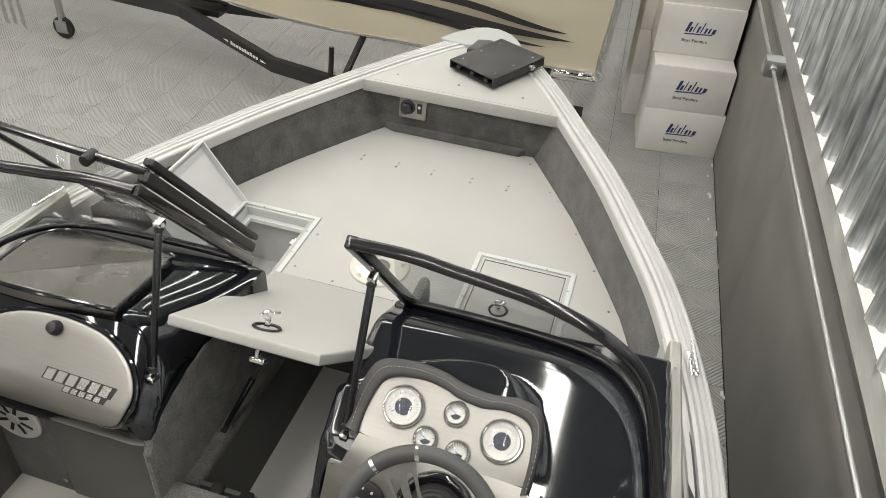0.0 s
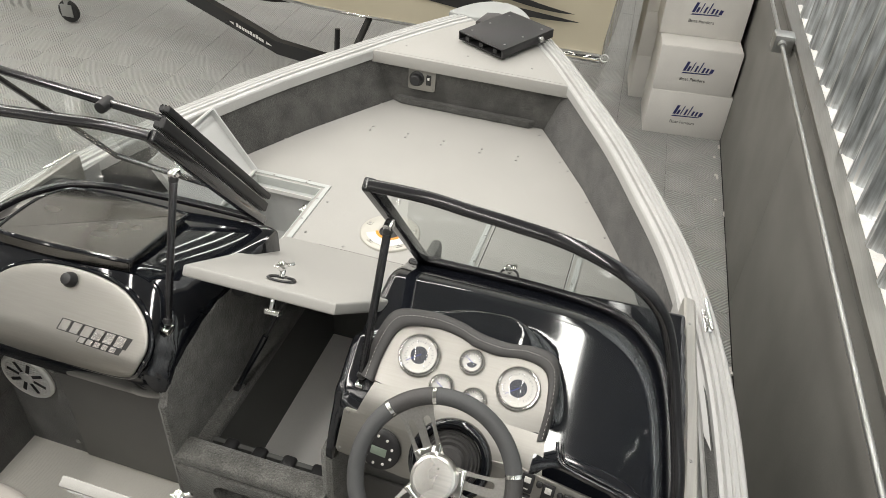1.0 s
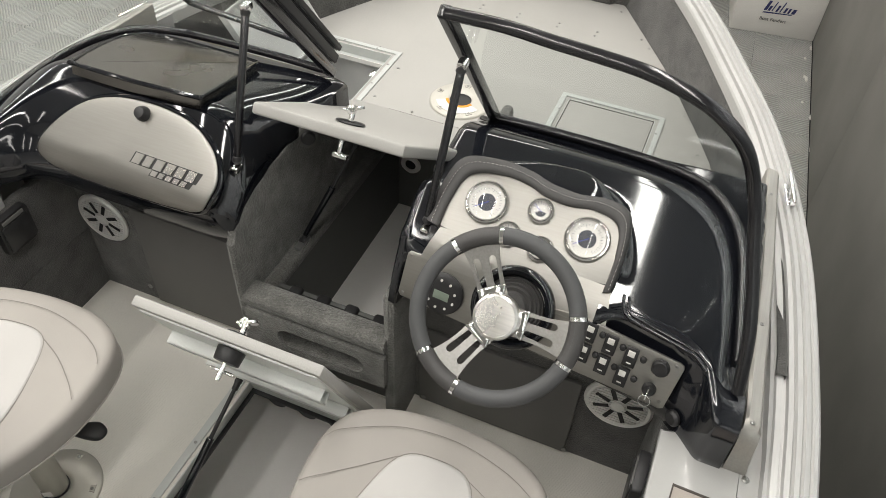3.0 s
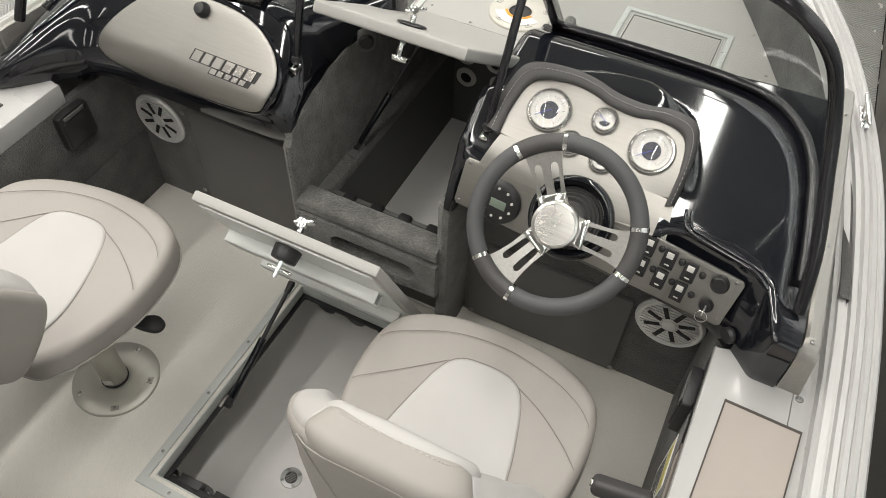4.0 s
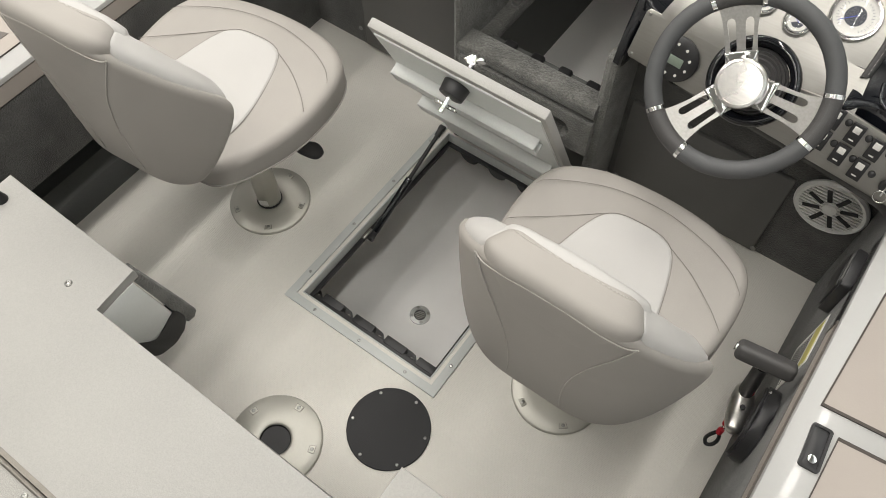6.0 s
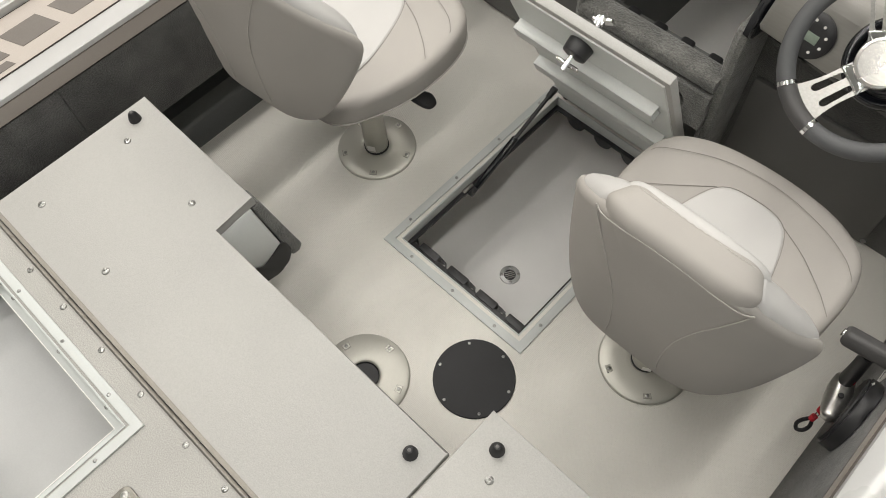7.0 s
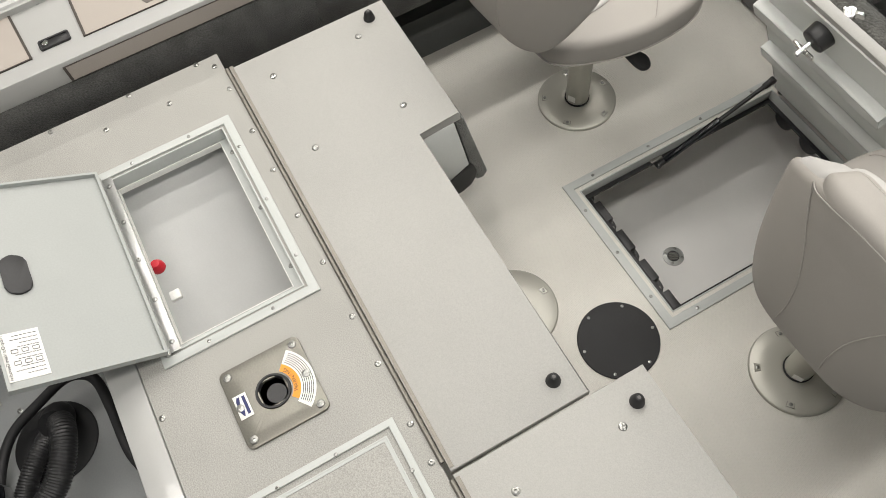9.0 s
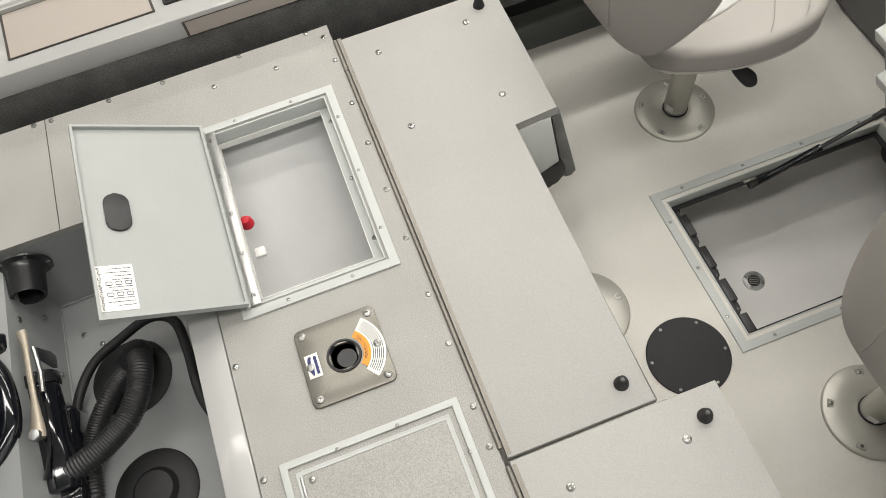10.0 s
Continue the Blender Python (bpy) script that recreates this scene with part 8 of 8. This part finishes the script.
part("side_bracket", add_prism(B(), [(-1.30, 1.0), (-1.118, 1.0), (-1.112, 1.16), (-1.14, 1.30), (-1.20, 1.36), (-1.30, 1.36)], -0.655, -0.605, 0.01, YZ), BLACK, motor, "black clamp bracket")
part("tilt_cylinder", add_cyl(B(), (-0.535, -1.112, 1.225), (-0.30, -1.108, 1.19), 0.037, bev=0.005), BLACK, motor, "glossy black tilt cylinder")
part("cylinder_cap", add_cyl(B(), (-0.560, -1.114, 1.228), (-0.530, -1.112, 1.225), 0.041, bev=0.005), BLACK_SATIN, motor)
part("cowl_rim", add_tube(B(), spline([(-0.62, -1.22, 1.33), (-0.57, -1.165, 1.32), (-0.50, -1.145, 1.31), (-0.42, -1.150, 1.30), (-0.36, -1.20, 1.29)], 8), 0.022, 12), BLACK, motor, "black cowl rim")
part("cowl", add_pillow(B(), rrect(-0.68, -0.06, -1.95, -1.18, 0.16, 6), 0.5, 0.09, Matrix.Translation((0, 0, 1.52)), 0.03, 6), BLACK, motor)
lv = part("tilt_lever", add_tube(B(), spline([(-0.640, -1.105, 1.305), (-0.60, -1.102, 1.30), (-0.52, -1.098, 1.30), (-0.45, -1.094, 1.30), (-0.385, -1.094, 1.30)], 4), 0.012, 10, flatten=0.6, rad=[0.010, 0.012, 0.011, 0.009, 0.008, 0.007, 0.007, 0.007, 0.007, 0.007, 0.007, 0.008, 0.010, 0.012, 0.015, 0.017, 0.016]), TAN, motor, "worn metal lever")
part("lever_bolt", add_cyl(B(), (-0.388, -1.094, 1.305), (-0.388, -1.093, 1.322), 0.013, seg=6, bev=0.002), ZINC, lv)
part("lever_spring", add_tube(B(), [(-0.60, -1.09, 1.29), (-0.54, -1.085, 1.28), (-0.50, -1.09, 1.27)], 0.006, 8), ZINC, lv)
for k in range(5):
    y, z = -1.100 + 0.004 * (k % 2), 1.13 + 0.022 * (k % 3)
    part("bolt", add_cyl(B(), (-0.52 + 0.045 * k, y - 0.02, z), (-0.52 + 0.045 * k, y, z), 0.009, seg=6, bev=0.001), ZINC, motor, "zinc bolt")
wire = part("wire", add_tube(B(), spline([(-0.56, -1.13, 1.25), (-0.50, -1.10, 1.27), (-0.44, -1.095, 1.26), (-0.38, -1.10, 1.25), (-0.32, -1.12, 1.24)], 6), 0.004, 6), RUBBER, motor)


# ---- showroom floor tiles: one mesh, an object a tile ----
def rib_tile_material():
    m = mat("ribbed_floor_tile", (0.42, 0.425, 0.41), 0.33, var=0.06, vscale=1.2, grain=0.03, bump=0)
    n, l = m.node_tree.nodes, m.node_tree.links
    p = n["Principled BSDF"]
    tc = n["Texture Coordinate"]
    sep = n.new("ShaderNodeSeparateXYZ")
    l.new(tc.outputs["Object"], sep.inputs[0])

    def op(kind, a, b=None):
        q = n.new("ShaderNodeMath")
        q.operation = kind
        for i, v in enumerate((a, b)):
            if v is None:
                continue
            if isinstance(v, (int, float)):
                q.inputs[i].default_value = v
            else:
                l.new(v, q.inputs[i])
        return q.outputs[0]

    x, y = sep.outputs[0], sep.outputs[1]
    sx = op("SIGN", x)
    sy = op("SIGN", y)
    s = op("MULTIPLY", sx, sy)
    d = op("ADD", x, op("MULTIPLY", y, s))
    w = op("SINE", op("MULTIPLY", d, 2 * math.pi / 0.026))
    # shade between the ribs, multiplied into the base colour
    groove_shade = n.new("ShaderNodeMapRange")
    groove_shade.inputs["From Min"].default_value, groove_shade.inputs["From Max"].default_value = -1.0, 0.2
    groove_shade.inputs["To Min"].default_value, groove_shade.inputs["To Max"].default_value = 0.72, 1.0
    l.new(w, groove_shade.inputs["Value"])
    mx = n.new("ShaderNodeMix")
    mx.data_type, mx.blend_type = "RGBA", "MULTIPLY"
    mx.inputs["Factor"].default_value = 1.0
    l.new(p.inputs["Base Color"].links[0].from_socket, mx.inputs["A"])
    l.new(groove_shade.outputs["Result"], mx.inputs["B"])
    l.new(mx.outputs["Result"], p.inputs["Base Color"])
    bp = n.new("ShaderNodeBump")
    bp.inputs["Strength"].default_value, bp.inputs["Distance"].default_value = 0.8, 0.004
    l.new(w, bp.inputs["Height"])
    l.new(bp.outputs["Normal"], p.inputs["Normal"])
    return m


tb = B()
add_prism(tb, rrect(-0.1985, 0.1985, -0.1985, 0.1985, 0.004, 2), -0.012, 0.0, 0.0015)
TILE = mesh_of("floor_tile", tb, rib_tile_material(), flat=True)
ang = math.atan(-SKEW)
tm = Matrix.Rotation(ang, 4, "Z")
made = 0
for i in range(-22, 1):
    for j in range(-14, 28):
        p = Matrix.Translation((wall_x(0) - 0.2, 0, 0)) @ tm @ Vector((i * 0.4, j * 0.4, 0))
        if p.x < XW or not YS < p.y < YN:
            continue
        near = 1.9 < p.y < 8.0 and (-5.6 < p.x < -1.2 or p.x > 0.2 or p.y > 4.2)
        if near and made < 300:
            made += 1
            share("floor_tile", TILE, ground, Matrix.Translation(p) @ tm)
far = B()
for i in range(-22, 1):
    for j in range(-14, 28):
        p = Matrix.Translation((wall_x(0) - 0.2, 0, 0)) @ tm @ Vector((i * 0.4, j * 0.4, 0))
        near = 1.9 < p.y < 8.0 and (-5.6 < p.x < -1.2 or p.x > 0.2 or p.y > 4.2)
        if not near and XW < p.x and YS < p.y < YN:
            vs = [far.verts.new(p + tm @ Vector((a * 0.1985, b * 0.1985, 0))) for a, b in ((-1, -1), (1, -1), (1, 1), (-1, 1))]
            far.faces.new(vs)
tagged(part("floor_tile_rest", far, TILE.materials[0], ground, "", flat=True), kind="stuff")
